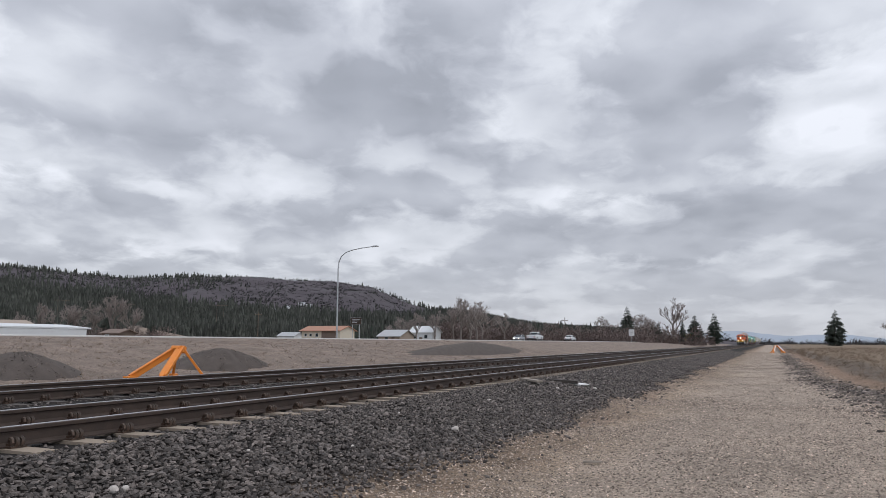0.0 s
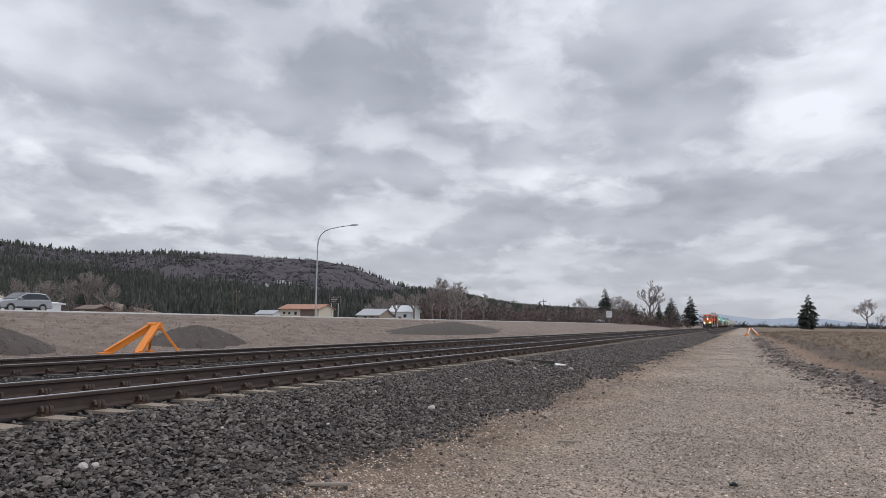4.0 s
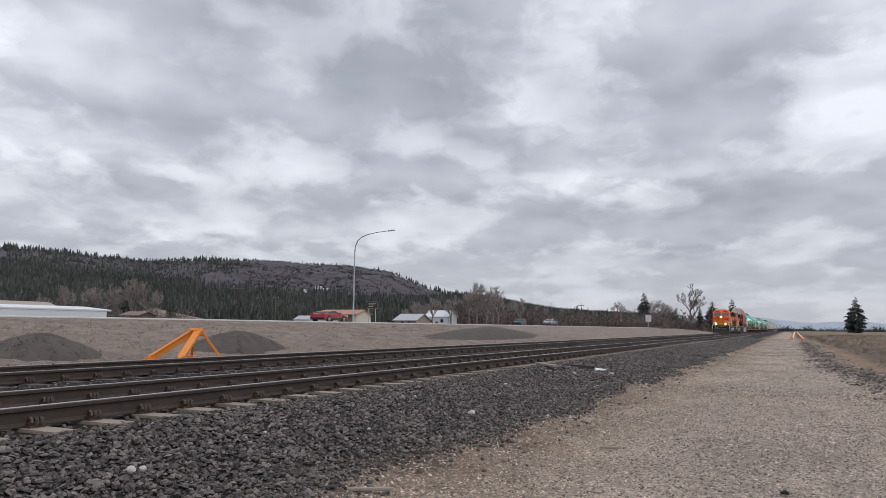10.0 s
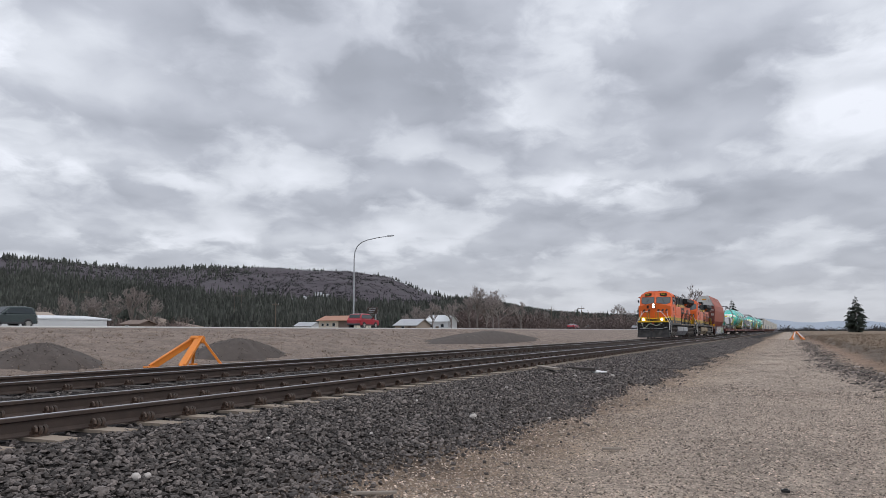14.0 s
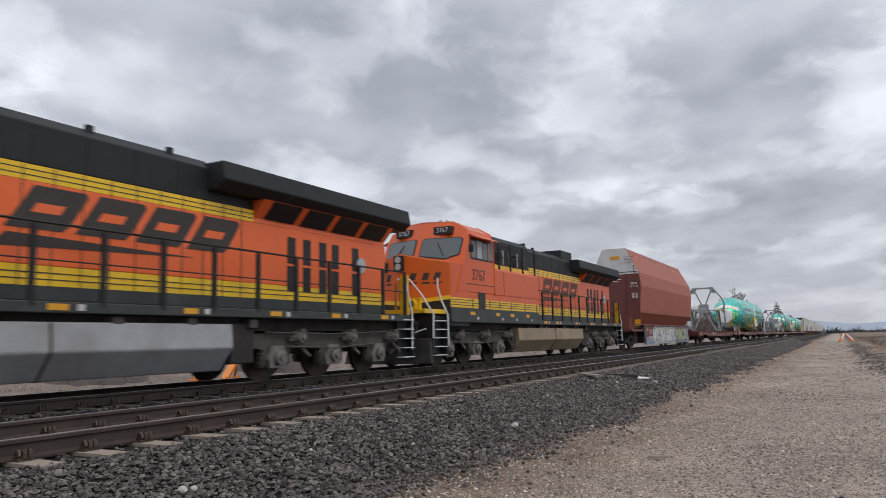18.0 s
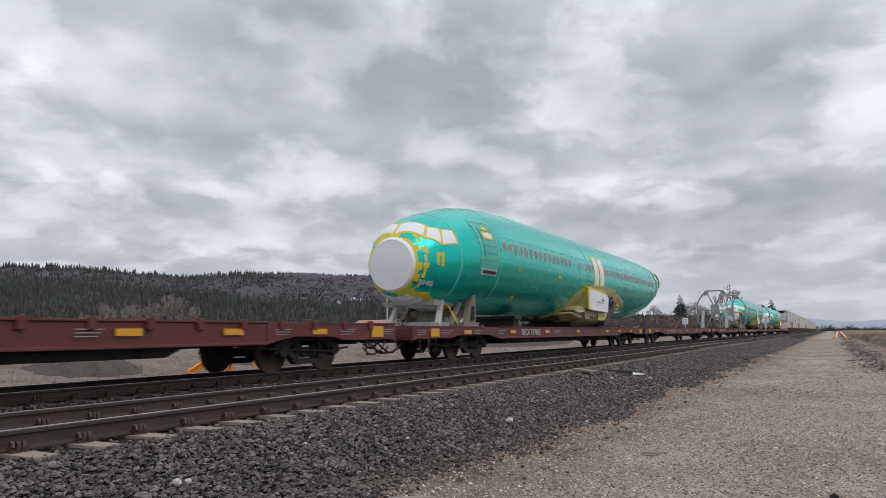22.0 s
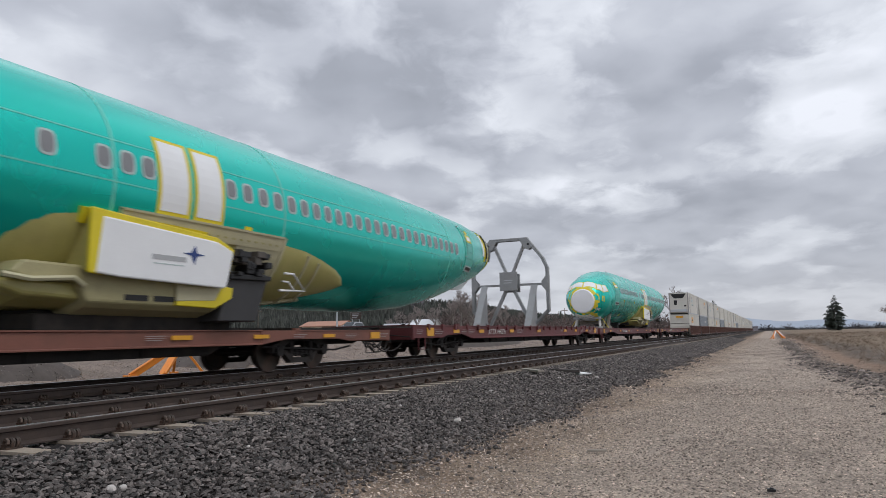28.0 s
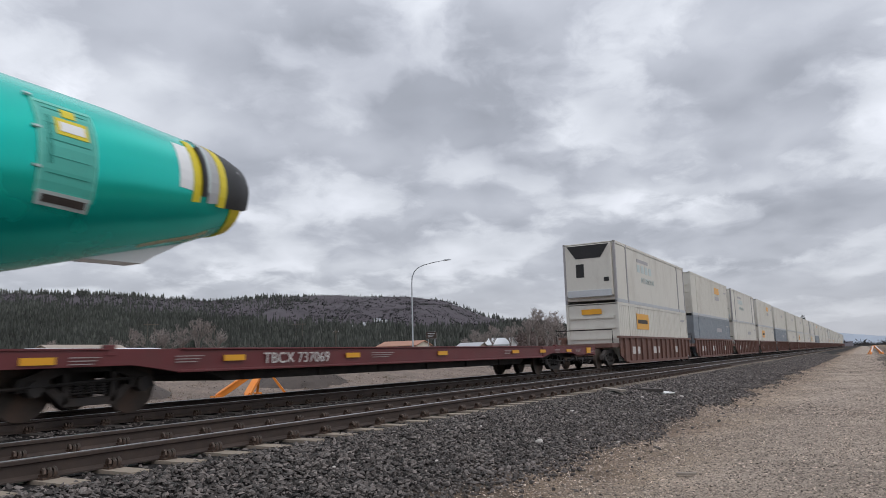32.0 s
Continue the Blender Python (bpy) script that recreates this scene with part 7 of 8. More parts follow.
def flatcar(s, paint, number, label, pockets):
    """89-foot flat car: deck, side sills with stake pockets or fish-belly sill, trucks, couplers, reflectors."""
    L, END, TRUCK, MARK = (26.0, 3.5, 3.6, 7.4) if pockets else (27.1, 4.4, 4.3, 8.6)
    c = thing("flat_car", label, "flat car", "flat cars")
    part("deck", G().box(-1.40, 1.40, 0.0, L, 0.98, 1.04), "deck", c)
    for s1 in (-1, 1):
        sill = [(1.40, 0.60), (1.48, 0.60), (1.48, 0.64), (1.445, 0.65), (1.445, 1.02), (1.48, 1.03), (1.48, 1.065), (1.40, 1.065)]
        part("side_sill", G().poly([ring_xz([(s1 * x, z) for x, z in sill], END + 1.3 + (L - 2 * END - 2.6) * k) for k in range(2)]), paint, c, bev=0.006)
        for y0, d in ((0.02, 1), (L - 0.02, -1)):
            # shallower end sill that arches over the truck, with a step where the deep sill begins
            low = [(0.0, 0.66), (2.2, 0.66), (2.6, 0.74), (END + 0.4, 0.76), (END + 0.9, 0.68), (END + 1.3, 0.605), (END + 1.3, 1.05), (END, 1.05), (END - 0.02, 1.03), (0.0, 1.03)]
            part("end_side_sill", G().prism([(y0 + d * q, z) for q, z in low], "x", s1 * 1.40, s1 * 1.462), paint, c, bev=0.006)
            part("sill_lip", G().box(min(s1 * 1.43, s1 * 1.485), max(s1 * 1.43, s1 * 1.485), min(y0, y0 + d * END), max(y0, y0 + d * END), 1.031, 1.062), paint, c)
            part("tie_down", G().box(min(s1 * 1.36, s1 * 1.475), max(s1 * 1.36, s1 * 1.475), y0 + d * END - 0.09, y0 + d * END + 0.09, 0.93, 1.12), paint, c, bev=0.01)
    if pockets:
        for k in range(23):
            y = 1.0 + 1.08 * k
            part("stake_pocket", G().box(1.44, 1.515, y, y + 0.14, 0.90, 1.10), paint, c, bev=0.008)
            part("pocket_hole", G().box(1.455, 1.503, y + 0.022, y + 0.118, 1.09, 1.104), "black", c)
    part("belly_sill", G().poly([[(x, y, z) for x, z in ((-1.15, 0.97), (-1.15, b), (1.15, b), (1.15, 0.97))] for y, b in [(5.9, 0.9)] + [(7.0 + (L - 14.0) * k / 10, 0.42) for k in range(11)] + [(L - 5.9, 0.9)]]), "dark", c, "deep dark fish-belly sill", bev=0.02)
    for k in range(6):
        part("sill_stiffener", G().box(1.15, 1.19, 7.4 + 2.2 * k, 7.46 + 2.2 * k, 0.42, 0.64), "dark", c)
    part("center_sill", G().box(-0.4, 0.4, 0.2, L - 0.2, 0.55, 0.98), "dark", c)
    for y in (0.0, L - 0.14):
        part("end_sill", G().box(-1.46, 1.46, y, y + 0.14, 0.62, 1.07), paint, c, bev=0.01)
    part("bolster", G().box(-1.3, 1.3, TRUCK - 0.4, TRUCK + 0.4, 0.75, 0.97).box(-1.3, 1.3, L - TRUCK + 0.0, L - TRUCK + 0.8, 0.75, 0.97), "dark", c)
    bogie(c, TRUCK + 0.08)
    bogie(c, L - TRUCK + 0.56)
    coupler(c, 0.1, -1)
    coupler(c, L - 0.1, 1)
    for y, d in ((0.0, -1), (L, 1)):
        part("end_reflector", G().box(1.482, 1.49, y + 0.94 if d < 0 else y - 1.12, y + 1.44 if d < 0 else y - 0.62, 0.72, 0.98), "reflector", c)
        part("brake_hose", G().tube(bend([(1.0, y - d * 0.3, 0.68), (1.02, y + d * 0.1, 0.42), (0.98, y + d * 0.55, 0.30), (0.9, y + d * 1.0, 0.40)]), 0.024, 6), "truck_dark", c)
        part("brake_hose", G().tube(bend([(0.62, y, 0.72), (0.64, y + d * 0.35, 0.36), (0.60, y + d * 0.8, 0.28), (0.55, y + d * 1.05, 0.46)]), 0.022, 6), "truck_dark", c)
        part("cut_lever", G().tube([(1.45, y + d * 0.06, 0.55), (1.40, y + d * 0.10, 0.70), (0.3, y + d * 0.12, 0.80), (0.12, y + d * 0.4, 0.95)], 0.016, 5), "truck_dark", c)
        part("draft_box", G().box(-0.3, 0.3, min(y - d * 0.8, y + d * 0.12), max(y - d * 0.8, y + d * 0.12), 0.58, 1.0), "dark", c, bev=0.02)
        part("sill_step", G().tube([(1.44, y - d * 0.9, 0.64), (1.44, y - d * 0.9, 0.30), (1.44, y - d * 1.3, 0.30), (1.44, y - d * 1.3, 0.64)], 0.018, 5), "truck_dark", c)
        part("brake_rigging", G().tube([(1.1, y - d * 1.6, 0.5), (1.15, y - d * 2.4, 0.42), (1.1, y - d * 5.2, 0.55)], 0.025, 5), "truck_dark", c)
    part("air_reservoir", G().cyl((1.05, 8.2, 0.55), (1.05, 9.3, 0.55), 0.12, 12), "truck_dark", c)
    for y, w in ((3.05, 0.5), (MARK - 1.95, 0.5), (MARK + 1.55, 0.5), (MARK + 5.5, 0.5), (L - 8.3, 0.5), (L - 6.0, 0.5), (L - 3.4, 0.5)):
        part("reflector", G().box(1.482, 1.49, y, y + w, 0.80, 0.92), "reflector", c)
    for y, w in ((0.2, 0.45), (1.55, 0.7), (3.75, 0.5), (MARK - 3.0, 0.6), (MARK + 2.5, 0.9), (MARK + 9.6, 0.5), (L - 4.6, 0.5), (L - 2.4, 0.6), (L - 0.65, 0.5)):
        for k in range(3):
            part("text_bar", G().box(1.482, 1.488, y, y + w * (1 - 0.12 * k), 0.90 - 0.055 * k, 0.917 - 0.055 * k), "faded_mark", c)
    words("number", number, 0.29, "white_mark", c, side_text(1.490, MARK, 0.83), 0, 1.1)
    part("brake_wheel", G().tube([(1.0 + 0.17 * math.cos(0.4488 * k), 0.22, 1.25 + 0.17 * math.sin(0.4488 * k)) for k in range(15)], 0.014, 5).box(0.84, 1.16, 0.21, 0.23, 1.24, 1.26).cyl((1.0, 0.22, 1.04), (1.0, 0.22, 1.25), 0.02, 6), "dark", c)
    part("grab_iron", G().tube([(1.44, 0.4, 0.68), (1.44, 0.4, 0.32), (1.44, 0.85, 0.32), (1.44, 0.85, 0.68)], 0.02, 5), paint, c)
    # the long cars have shallower sills, the brown one the shallowest
    low = 0.0 if pockets else 0.15 if paint == "flat_brown" else 0.06
    for ob in c.children if low else ():
        kind = ob.name.split(".")[0]
        if kind == "number":
            ob.matrix_basis = Matrix.Translation((0, 0, -low * 0.55)) @ ob.matrix_basis
        elif kind in ("deck", "side_sill", "end_side_sill", "sill_lip", "tie_down", "belly_sill", "reflector", "text_bar", "end_reflector", "end_sill", "brake_wheel"):
            for v in ob.data.vertices:
                v.co.z -= low * max(0.0, v.co.z - 0.6) / 0.465
    ROLLING.append((c, s))


flatcar(44.05, "flat_maroon", "XTTX 146262", "maroon flat car with stake pockets carrying a grey frame", True)
flatcar(70.95, "flat_maroon", "TBCX 737062", "maroon flat car carrying a teal aircraft fuselage", False)
flatcar(98.5, "flat_maroon", "TBCX 737028", "maroon empty idler flat car under the fuselage tail", False)
flatcar(126.4, "flat_maroon", "XTTX 146337", "maroon flat car with stake pockets carrying a grey frame", True)
flatcar(153.4, "flat_brown", "TTX 979162", "brown flat car carrying a teal aircraft fuselage", False)
flatcar(182.0, "flat_maroon", "XTTX 146276", "maroon flat car with stake pockets carrying a grey frame", True)
flatcar(208.7, "flat_maroon", "TBCX 737066", "maroon flat car carrying a teal aircraft fuselage", False)
flatcar(236.75, "flat_maroon", "TBCX 737069", "maroon empty idler flat car under the fuselage tail", False)


def spoked_frame(s, rear=1):
    """Grey steel lifting fixture: a many-sided thin ring with spokes, a hub box and two triangular brace plates to one side."""
    c = thing("spoked_frame", "grey steel spoked frame standing upright on a flat car", "transport frame", "spoked frames")
    ring = [(0.92, 4.27), (1.70, 3.26), (1.90, 2.80), (1.91, 0.78), (1.15, 0.06)]
    for sx in (-1, 1):
        for (x0, z0), (x1, z1) in zip(ring[:-1], ring[1:]):
            d = Vector((x1 - x0, z1 - z0)).normalized() * 0.03
            q = [(x0 - d.x, z0 - d.y), (x1 + d.x, z1 + d.y)]
            o = Vector((d.y, -d.x)).normalized() * -0.05
            pts = [(sx * (q[0][0] + o.x), q[0][1] + o.y), (sx * (q[1][0] + o.x), q[1][1] + o.y), (sx * (q[1][0] - o.x), q[1][1] - o.y), (sx * (q[0][0] - o.x), q[0][1] - o.y)]
            seg = part("ring_segment", G().prism(pts, "y", -0.125, 0.125), "frame_grey", c, bev=0.006)
            rim = [(sx * (q[0][0] - o.x * 1.6), q[0][1] - o.y * 1.6), (sx * (q[1][0] - o.x * 1.6), q[1][1] - o.y * 1.6), (sx * (q[1][0] + o.x * 0.6), q[1][1] + o.y * 0.6), (sx * (q[0][0] + o.x * 0.6), q[0][1] + o.y * 0.6)]
            rim = [(x - 0.0, z) for x, z in rim]
            part("flange", G().prism(rim, "y", -0.14, -0.11), "frame_grey", seg)
            part("flange", G().prism(rim, "y", 0.11, 0.14), "frame_grey", seg)
        for y0, y1 in ((-0.16, -0.141), (0.141, 0.16)):
            g = part("corner_gusset", G().prism([(sx * 0.50, 4.30), (sx * 0.93, 4.30), (sx * 1.26, 3.86), (sx * 1.02, 3.71), (sx * 0.82, 3.77), (sx * 0.66, 4.05)], "y", y0, y1), "frame_grey", c)
            part("side_gusset", G().prism([(sx * 1.94, 2.62), (sx * 1.94, 1.66), (sx * 1.86, 1.66), (sx * 1.62, 1.96), (sx * 1.62, 2.16), (sx * 1.84, 2.42)], "y", y0, y1), "frame_grey", c)
            part("lifting_eye", G().cyl((sx * 1.02, y0 - 0.004, 3.97), (sx * 1.02, y1 + 0.004, 3.97), 0.06, 12), "black", g)
        part("spoke", G().poly([[(sx * 0.12, -0.09, 2.66), (sx * 0.25, -0.09, 2.66), (sx * 0.25, 0.09, 2.66), (sx * 0.12, 0.09, 2.66)], [(sx * 0.79, -0.09, 4.19), (sx * 0.92, -0.09, 4.19), (sx * 0.92, 0.09, 4.19), (sx * 0.79, 0.09, 4.19)]]), "frame_grey", c, bev=0.006)
        part("spoke", G().poly([[(sx * 0.12, -0.09, 1.80), (sx * 0.27, -0.09, 1.80), (sx * 0.27, 0.09, 1.80), (sx * 0.12, 0.09, 1.80)], [(sx * 1.02, -0.09, 0.0), (sx * 1.17, -0.09, 0.0), (sx * 1.17, 0.09, 0.0), (sx * 1.02, 0.09, 0.0)]]), "frame_grey", c, bev=0.006)
        part("crossbar", G().box(min(sx * 0.4, sx * 1.90), max(sx * 0.4, sx * 1.90), -0.09, 0.09, 1.99, 2.09), "frame_grey", c, bev=0.006)
        b = part("brace_plate", G().prism([(-0.10 * rear, 2.0), (0.16 * rear, 2.0), (1.42 * rear, 0.0), (-0.10 * rear, 0.0)], "x", sx * 1.26 - 0.02, sx * 1.26 + 0.02), "frame_grey", c)
        part("brace_flange", G().poly([[(sx * 1.26 - 0.16, 0.12 * rear, 2.0), (sx * 1.26 + 0.16, 0.12 * rear, 2.0), (sx * 1.26 + 0.16, 0.18 * rear, 2.0), (sx * 1.26 - 0.16, 0.18 * rear, 2.0)], [(sx * 1.26 - 0.16, 1.38 * rear, 0.0), (sx * 1.26 + 0.16, 1.38 * rear, 0.0), (sx * 1.26 + 0.16, 1.44 * rear, 0.0), (sx * 1.26 - 0.16, 1.44 * rear, 0.0)]]), "frame_grey", b)
        part("base_beam", G().box(sx * 1.2 - 0.14, sx * 1.2 + 0.14, -0.35 if rear > 0 else -1.5, 1.5 if rear > 0 else 0.35, 0.0, 0.05), "frame_grey", c)
    part("top_beam", G().box(-0.95, 0.95, -0.125, 0.125, 4.22, 4.31).box(-0.93, 0.93, -0.14, -0.115, 4.17, 4.30).box(-0.93, 0.93, 0.115, 0.14, 4.17, 4.30), "frame_grey", c, bev=0.006)
    part("hub", G().box(-0.44, 0.44, -0.26, -0.16, 1.76, 2.66).box(-0.3, 0.3, -0.16, 0.24, 1.9, 2.5).box(-0.38, 0.42, 0.22, 0.30, 1.7, 2.6), "frame_grey", c, "square hub box", bev=0.01)
    for k in range(2):
        part("stencil_bar", G().box(-0.22, 0.22 - 0.06 * k, -0.266, -0.26, 2.24 - 0.12 * k, 2.28 - 0.12 * k), "galv", c)
    c["lift"] = (0, 0, 1.04)
    ROLLING.append((c, s))
    return c


spoked_frame(57.12)
spoked_frame(140.6, -1)
spoked_frame(154.05)
spoked_frame(195.5, -1)

# fuselage stations: distance from the nose, half width, half height, centre height
STATIONS = [(0.7, 0.76, 0.77, 2.89), (0.95, 0.98, 1.02, 2.94), (1.4, 1.24, 1.28, 3.04), (2.0, 1.48, 1.46, 3.10), (3.0, 1.70, 1.66, 3.20), (4.2, 1.83, 1.83, 3.33), (5.6, 1.87, 1.93, 3.41), (8.0, 1.88, 2.0, 3.46),
            (12.0, 1.88, 2.0, 3.46), (20.0, 1.88, 2.0, 3.46), (25.5, 1.88, 2.0, 3.46), (28.0, 1.84, 1.90, 3.53), (30.5, 1.70, 1.68, 3.70), (33.0, 1.44, 1.38, 3.94), (35.4, 1.06, 1.08, 4.12), (36.0, 0.92, 0.95, 4.18), (36.75, 0.74, 0.79, 4.23)]


def skin(y, a, out=0.0):
    """A point of the skin: y along, a the angle from the near flank upwards (degrees)."""
    i = [s[0] for s in STATIONS]
    w, h, z = (float(np.interp(y, i, [s[k] for s in STATIONS])) for k in (1, 2, 3))
    return ((w + out) * math.cos(radians(a)), y, z + (h + out) * math.sin(radians(a)))


def skin_angle(y, z):
    i = [s[0] for s in STATIONS]
    h, c = (float(np.interp(y, i, [s[k] for s in STATIONS])) for k in (2, 3))
    return math.degrees(math.asin(max(-1, min(1, (z - c) / h))))


def patch(y0, y1, z0, z1, out=0.012, lean=0.0, ny=4, nz=5):
    """A thin panel that follows the skin of the near flank; lean slides the top along."""
    g = G()
    for o in (-0.02, out):
        for j in range(nz + 1):
            for i in range(ny + 1):
                z = z0 + (z1 - z0) * j / nz
                y = y0 + (y1 - y0) * i / ny + lean * j / nz
                g.v.append(skin(y, skin_angle(y, z), o))
    n, m = ny + 1, (ny + 1) * (nz + 1)
    for j in range(nz):
        for i in range(ny):
            a = m + j * n + i
            g.f.append((a, a + 1, a + n + 1, a + n))
    edge = [i for i in range(n)] + [j * n + ny for j in range(1, nz + 1)] + [nz * n + i for i in range(ny - 1, -1, -1)] + [j * n for j in range(nz - 1, 0, -1)]
    for a, b in zip(edge, edge[1:] + edge[:1]):
        g.f.append((a, b, b + m, a + m))
    return g


def band(y0, y1, a0, a1, out=0.01, n=24):
    """A strip round the fuselage between two stations, from angle a0 to a1."""
    rings = []
    for y, o in ((y0, -0.02), (y0, out), (y1, out), (y1, -0.02)):
        rings.append([skin(y, a0 + (a1 - a0) * k / n, o) for k in range(n + 1)])
    return G().poly(rings, cap=False, closed=False)


def quad_patch(q, out=0.012, n=5):
    """A thin sheet on the skin between four corners, each given as station and angle."""
    g = G()
    for o in (-0.03, out):
        for j in range(n + 1):
            for i in range(n + 1):
                u, v = i / n, j / n
                y, a = (q[0][k] * (1 - u) * (1 - v) + q[1][k] * u * (1 - v) + q[2][k] * u * v + q[3][k] * (1 - u) * v for k in (0, 1))
                g.v.append(skin(y, a, o))
    m, w = (n + 1) ** 2, n + 1
    for j in range(n):
        for i in range(n):
            a = m + j * w + i
            g.f.append((a, a + 1, a + w + 1, a + w))
    edge = [i for i in range(w)] + [j * w + n for j in range(1, w)] + [n * w + i for i in range(n - 1, -1, -1)] + [j * w for j in range(n - 1, 0, -1)]
    for a, b in zip(edge, edge[1:] + edge[:1]):
        g.f.append((a, b, b + m, a + m))
    return g


def round_patch(y, z, w, h, out, n=14):
    """A rounded plate on the skin (a cabin window)."""
    pts = []
    for k in range(n):
        a = 6.28318 * k / n
        ca, sa = math.cos(a), math.sin(a)
        pts.append((y + w / 2 * math.copysign(abs(ca) ** 0.6, ca), z + h / 2 * math.copysign(abs(sa) ** 0.6, sa)))
    g = G()
    g.poly([[skin(p[0], skin_angle(p[0], p[1]), -0.02) for p in pts], [skin(p[0], skin_angle(p[0], p[1]), out) for p in pts]])
    return g


def on_skin(y, a, out):
    """The pose of writing that lies on the skin: it runs towards +y, its top is up the flank."""
    p, u, v = (Vector(q) for q in (skin(y, a, out), skin(y + 0.2, a, out), skin(y, a + 4, out)))
    along, rise = (u - p).normalized(), (v - p).normalized()
    face = along.cross(rise).normalized()
    rise = face.cross(along)
    m = Matrix((along, rise, face)).transposed().to_4x4()
    m.translation = p
    return m


def make_fuselage(s, number, label):
    c = thing("fuselage", label, "aircraft fuselage", "aircraft fuselages")
    n = 56
    fine = []
    for (y0, *_), (y1, *_) in zip(STATIONS[:-1], STATIONS[1:]):
        k = max(1, int((y1 - y0) / 0.9))
        fine += [y0 + (y1 - y0) * i / k for i in range(k)]
    fine.append(STATIONS[-1][0])
    part("skin", G().poly([[skin(y, 360 * k / n) for k in range(n)] for y in fine]), "primer", c, "teal protective film over aluminium skin", 30)
    # nose: white cover, taped edge
    part("nose_cover", G().poly([[(x * f, 0.66 - 0.08 * (1 - f), 2.88 + (z - 2.88) * f) for x, _, z in (skin(0.70, 360 * k / n, 0.008) for k in range(n))] for f in (1.0, 0.93, 0.6, 0.2)] + []), "cover_white", c, "white plastic nose cover", 40)
    part("nose_cover_rim", band(0.655, 0.77, 0, 360, 0.012, 48), "cover_white", c)
    rng = random.Random(number)
    for k in range(30):
        a = -174 + 12 * k + rng.uniform(-3, 3)
        part("tape", band(0.76, 0.93 + rng.choice((0.0, 0.04, 0.08, 0.15, 0.22)), a - 7, a + 7, 0.010 + 0.001 * (k % 5), 4), "tape", c)
    # the masked belly below the nose, its ragged taped edge
    part("belly_cover", quad_patch([(0.98, -54), (3.5, -63), (3.5, -117), (0.98, -126)], 0.008, 10), "cover_white", c, "cream masked belly panel")
    for q in ([(0.92, -52), (1.35, -56), (1.35, -66), (0.92, -66)], [(1.30, -52), (1.62, -50), (1.66, -62), (1.30, -64)], [(1.60, -54), (2.3, -61), (2.3, -70), (1.60, -64)], [(2.25, -62), (3.0, -65), (3.0, -76), (2.25, -69)], [(2.9, -65), (3.6, -69), (3.6, -80), (2.9, -75)],
              [(3.35, -70), (3.6, -70), (3.6, -110), (3.35, -110)], [(0.98, 26), (1.14, 22), (1.16, 15), (1.0, 16)], [(0.97, -2), (1.15, -3), (1.15, -11), (0.97, -10)], [(0.98, -22), (1.08, -20), (1.08, -27), (0.98, -28)]):
        part("tape", quad_patch(q, 0.014, 6), "tape", c)
    for y in (1.40, 1.58):
        part("tape", patch(y, y + 0.09, 2.88 if y < 1.5 else 2.83, 3.27, 0.014), "tape", c)
    part("tape", patch(1.44, 1.62, 3.16, 3.22, 0.015), "tape", c)
    # flight-deck windows, masked white with taped edges
    for q in ([(1.26, 88), (1.53, 55), (1.21, 42), (0.86, 87)], [(1.55, 50.5), (1.85, 42.5), (1.64, 21.5), (1.25, 37.5)], [(1.93, 40), (2.33, 35.3), (2.31, 18), (1.69, 20)]):
        for flip in (False, True):
            p = [(y, 180 - a) if flip else (y, a) for y, a in q]
            my, ma = sum(v[0] for v in p) / 4, sum(v[1] for v in p) / 4
            big = [(my + (y - my) * 1.22 + math.copysign(0.02, y - my), ma + (a - ma) * 1.16) for y, a in p]
            w = part("flight_deck_window", quad_patch(p, 0.022, 6), "cover_white", c, "white-masked flight deck window")
            part("tape", quad_patch(big, 0.014, 6), "tape", w)
    part("skin_lap", band(2.45, 2.50, -70, 100, 0.010), "primer_light", c)
    # doors and seams
    for y0, y1, z0, z1 in ((3.65, 4.78, 2.86, 4.56), (31.0, 32.1, 3.25, 4.72)):
        d = part("door", patch(y0, y1, z0, z1, 0.014, 0.0, 4, 8), "door_teal", c, "taped cabin door")
        for yy in (y0 - 0.03, y1 - 0.02):
            part("door_seal", patch(yy, yy + 0.05, z0, z1, 0.022, 0, 2, 8), "primer_light", d)
        for zz in (z0, z1 - 0.05):
            part("door_seal", patch(y0, y1, zz, zz + 0.05, 0.022, 0, 4, 2), "primer_light", d)
        m = (z0 + z1) / 2
        part("tape", patch(y0 + 0.28, y0 + 0.95, m + 0.20, m + 0.48, 0.024), "tape", d)
        part("label", patch(y0 + 0.36, y0 + 0.87, m + 0.26, m + 0.42, 0.030), "cover_white", d)
        part("tape", patch(y0 + 0.45, y0 + 0.74, m + 0.52, m + 0.66, 0.024), "tape", d)
        for k in range(5):
            part("door_line", patch(y0 + 0.12, y1 - 0.12, z0 + 0.3 + 0.26 * k, z0 + 0.315 + 0.26 * k, 0.018), "primer_dark", d)
        part("latch_line", patch(y0 + 0.14, y0 + 0.2, z0 + 0.45, z1 - 0.25, 0.019), "primer_dark", d)
        part("sill_rim", patch(y0 + 0.02, y1 - 0.02, z0 - 0.16, z0 + 0.05, 0.026), "window_rim", d)
        part("door_sill", patch(y0 + 0.1, y1 - 0.1, z0 - 0.11, z0 + 0.0, 0.034), "faded_black", d)
        for hz in (z0 + 0.35, z0 + 0.95, z0 + 1.5):
            part("hinge", patch(y0 - 0.10, y0 + 0.02, hz, hz + 0.035, 0.035), "window_rim", d)
    for y in (5.05, 15.0, 19.56, 29.2):
        part("seam", band(y, y + 0.05, -75, 110, 0.008), "primer_light", c)
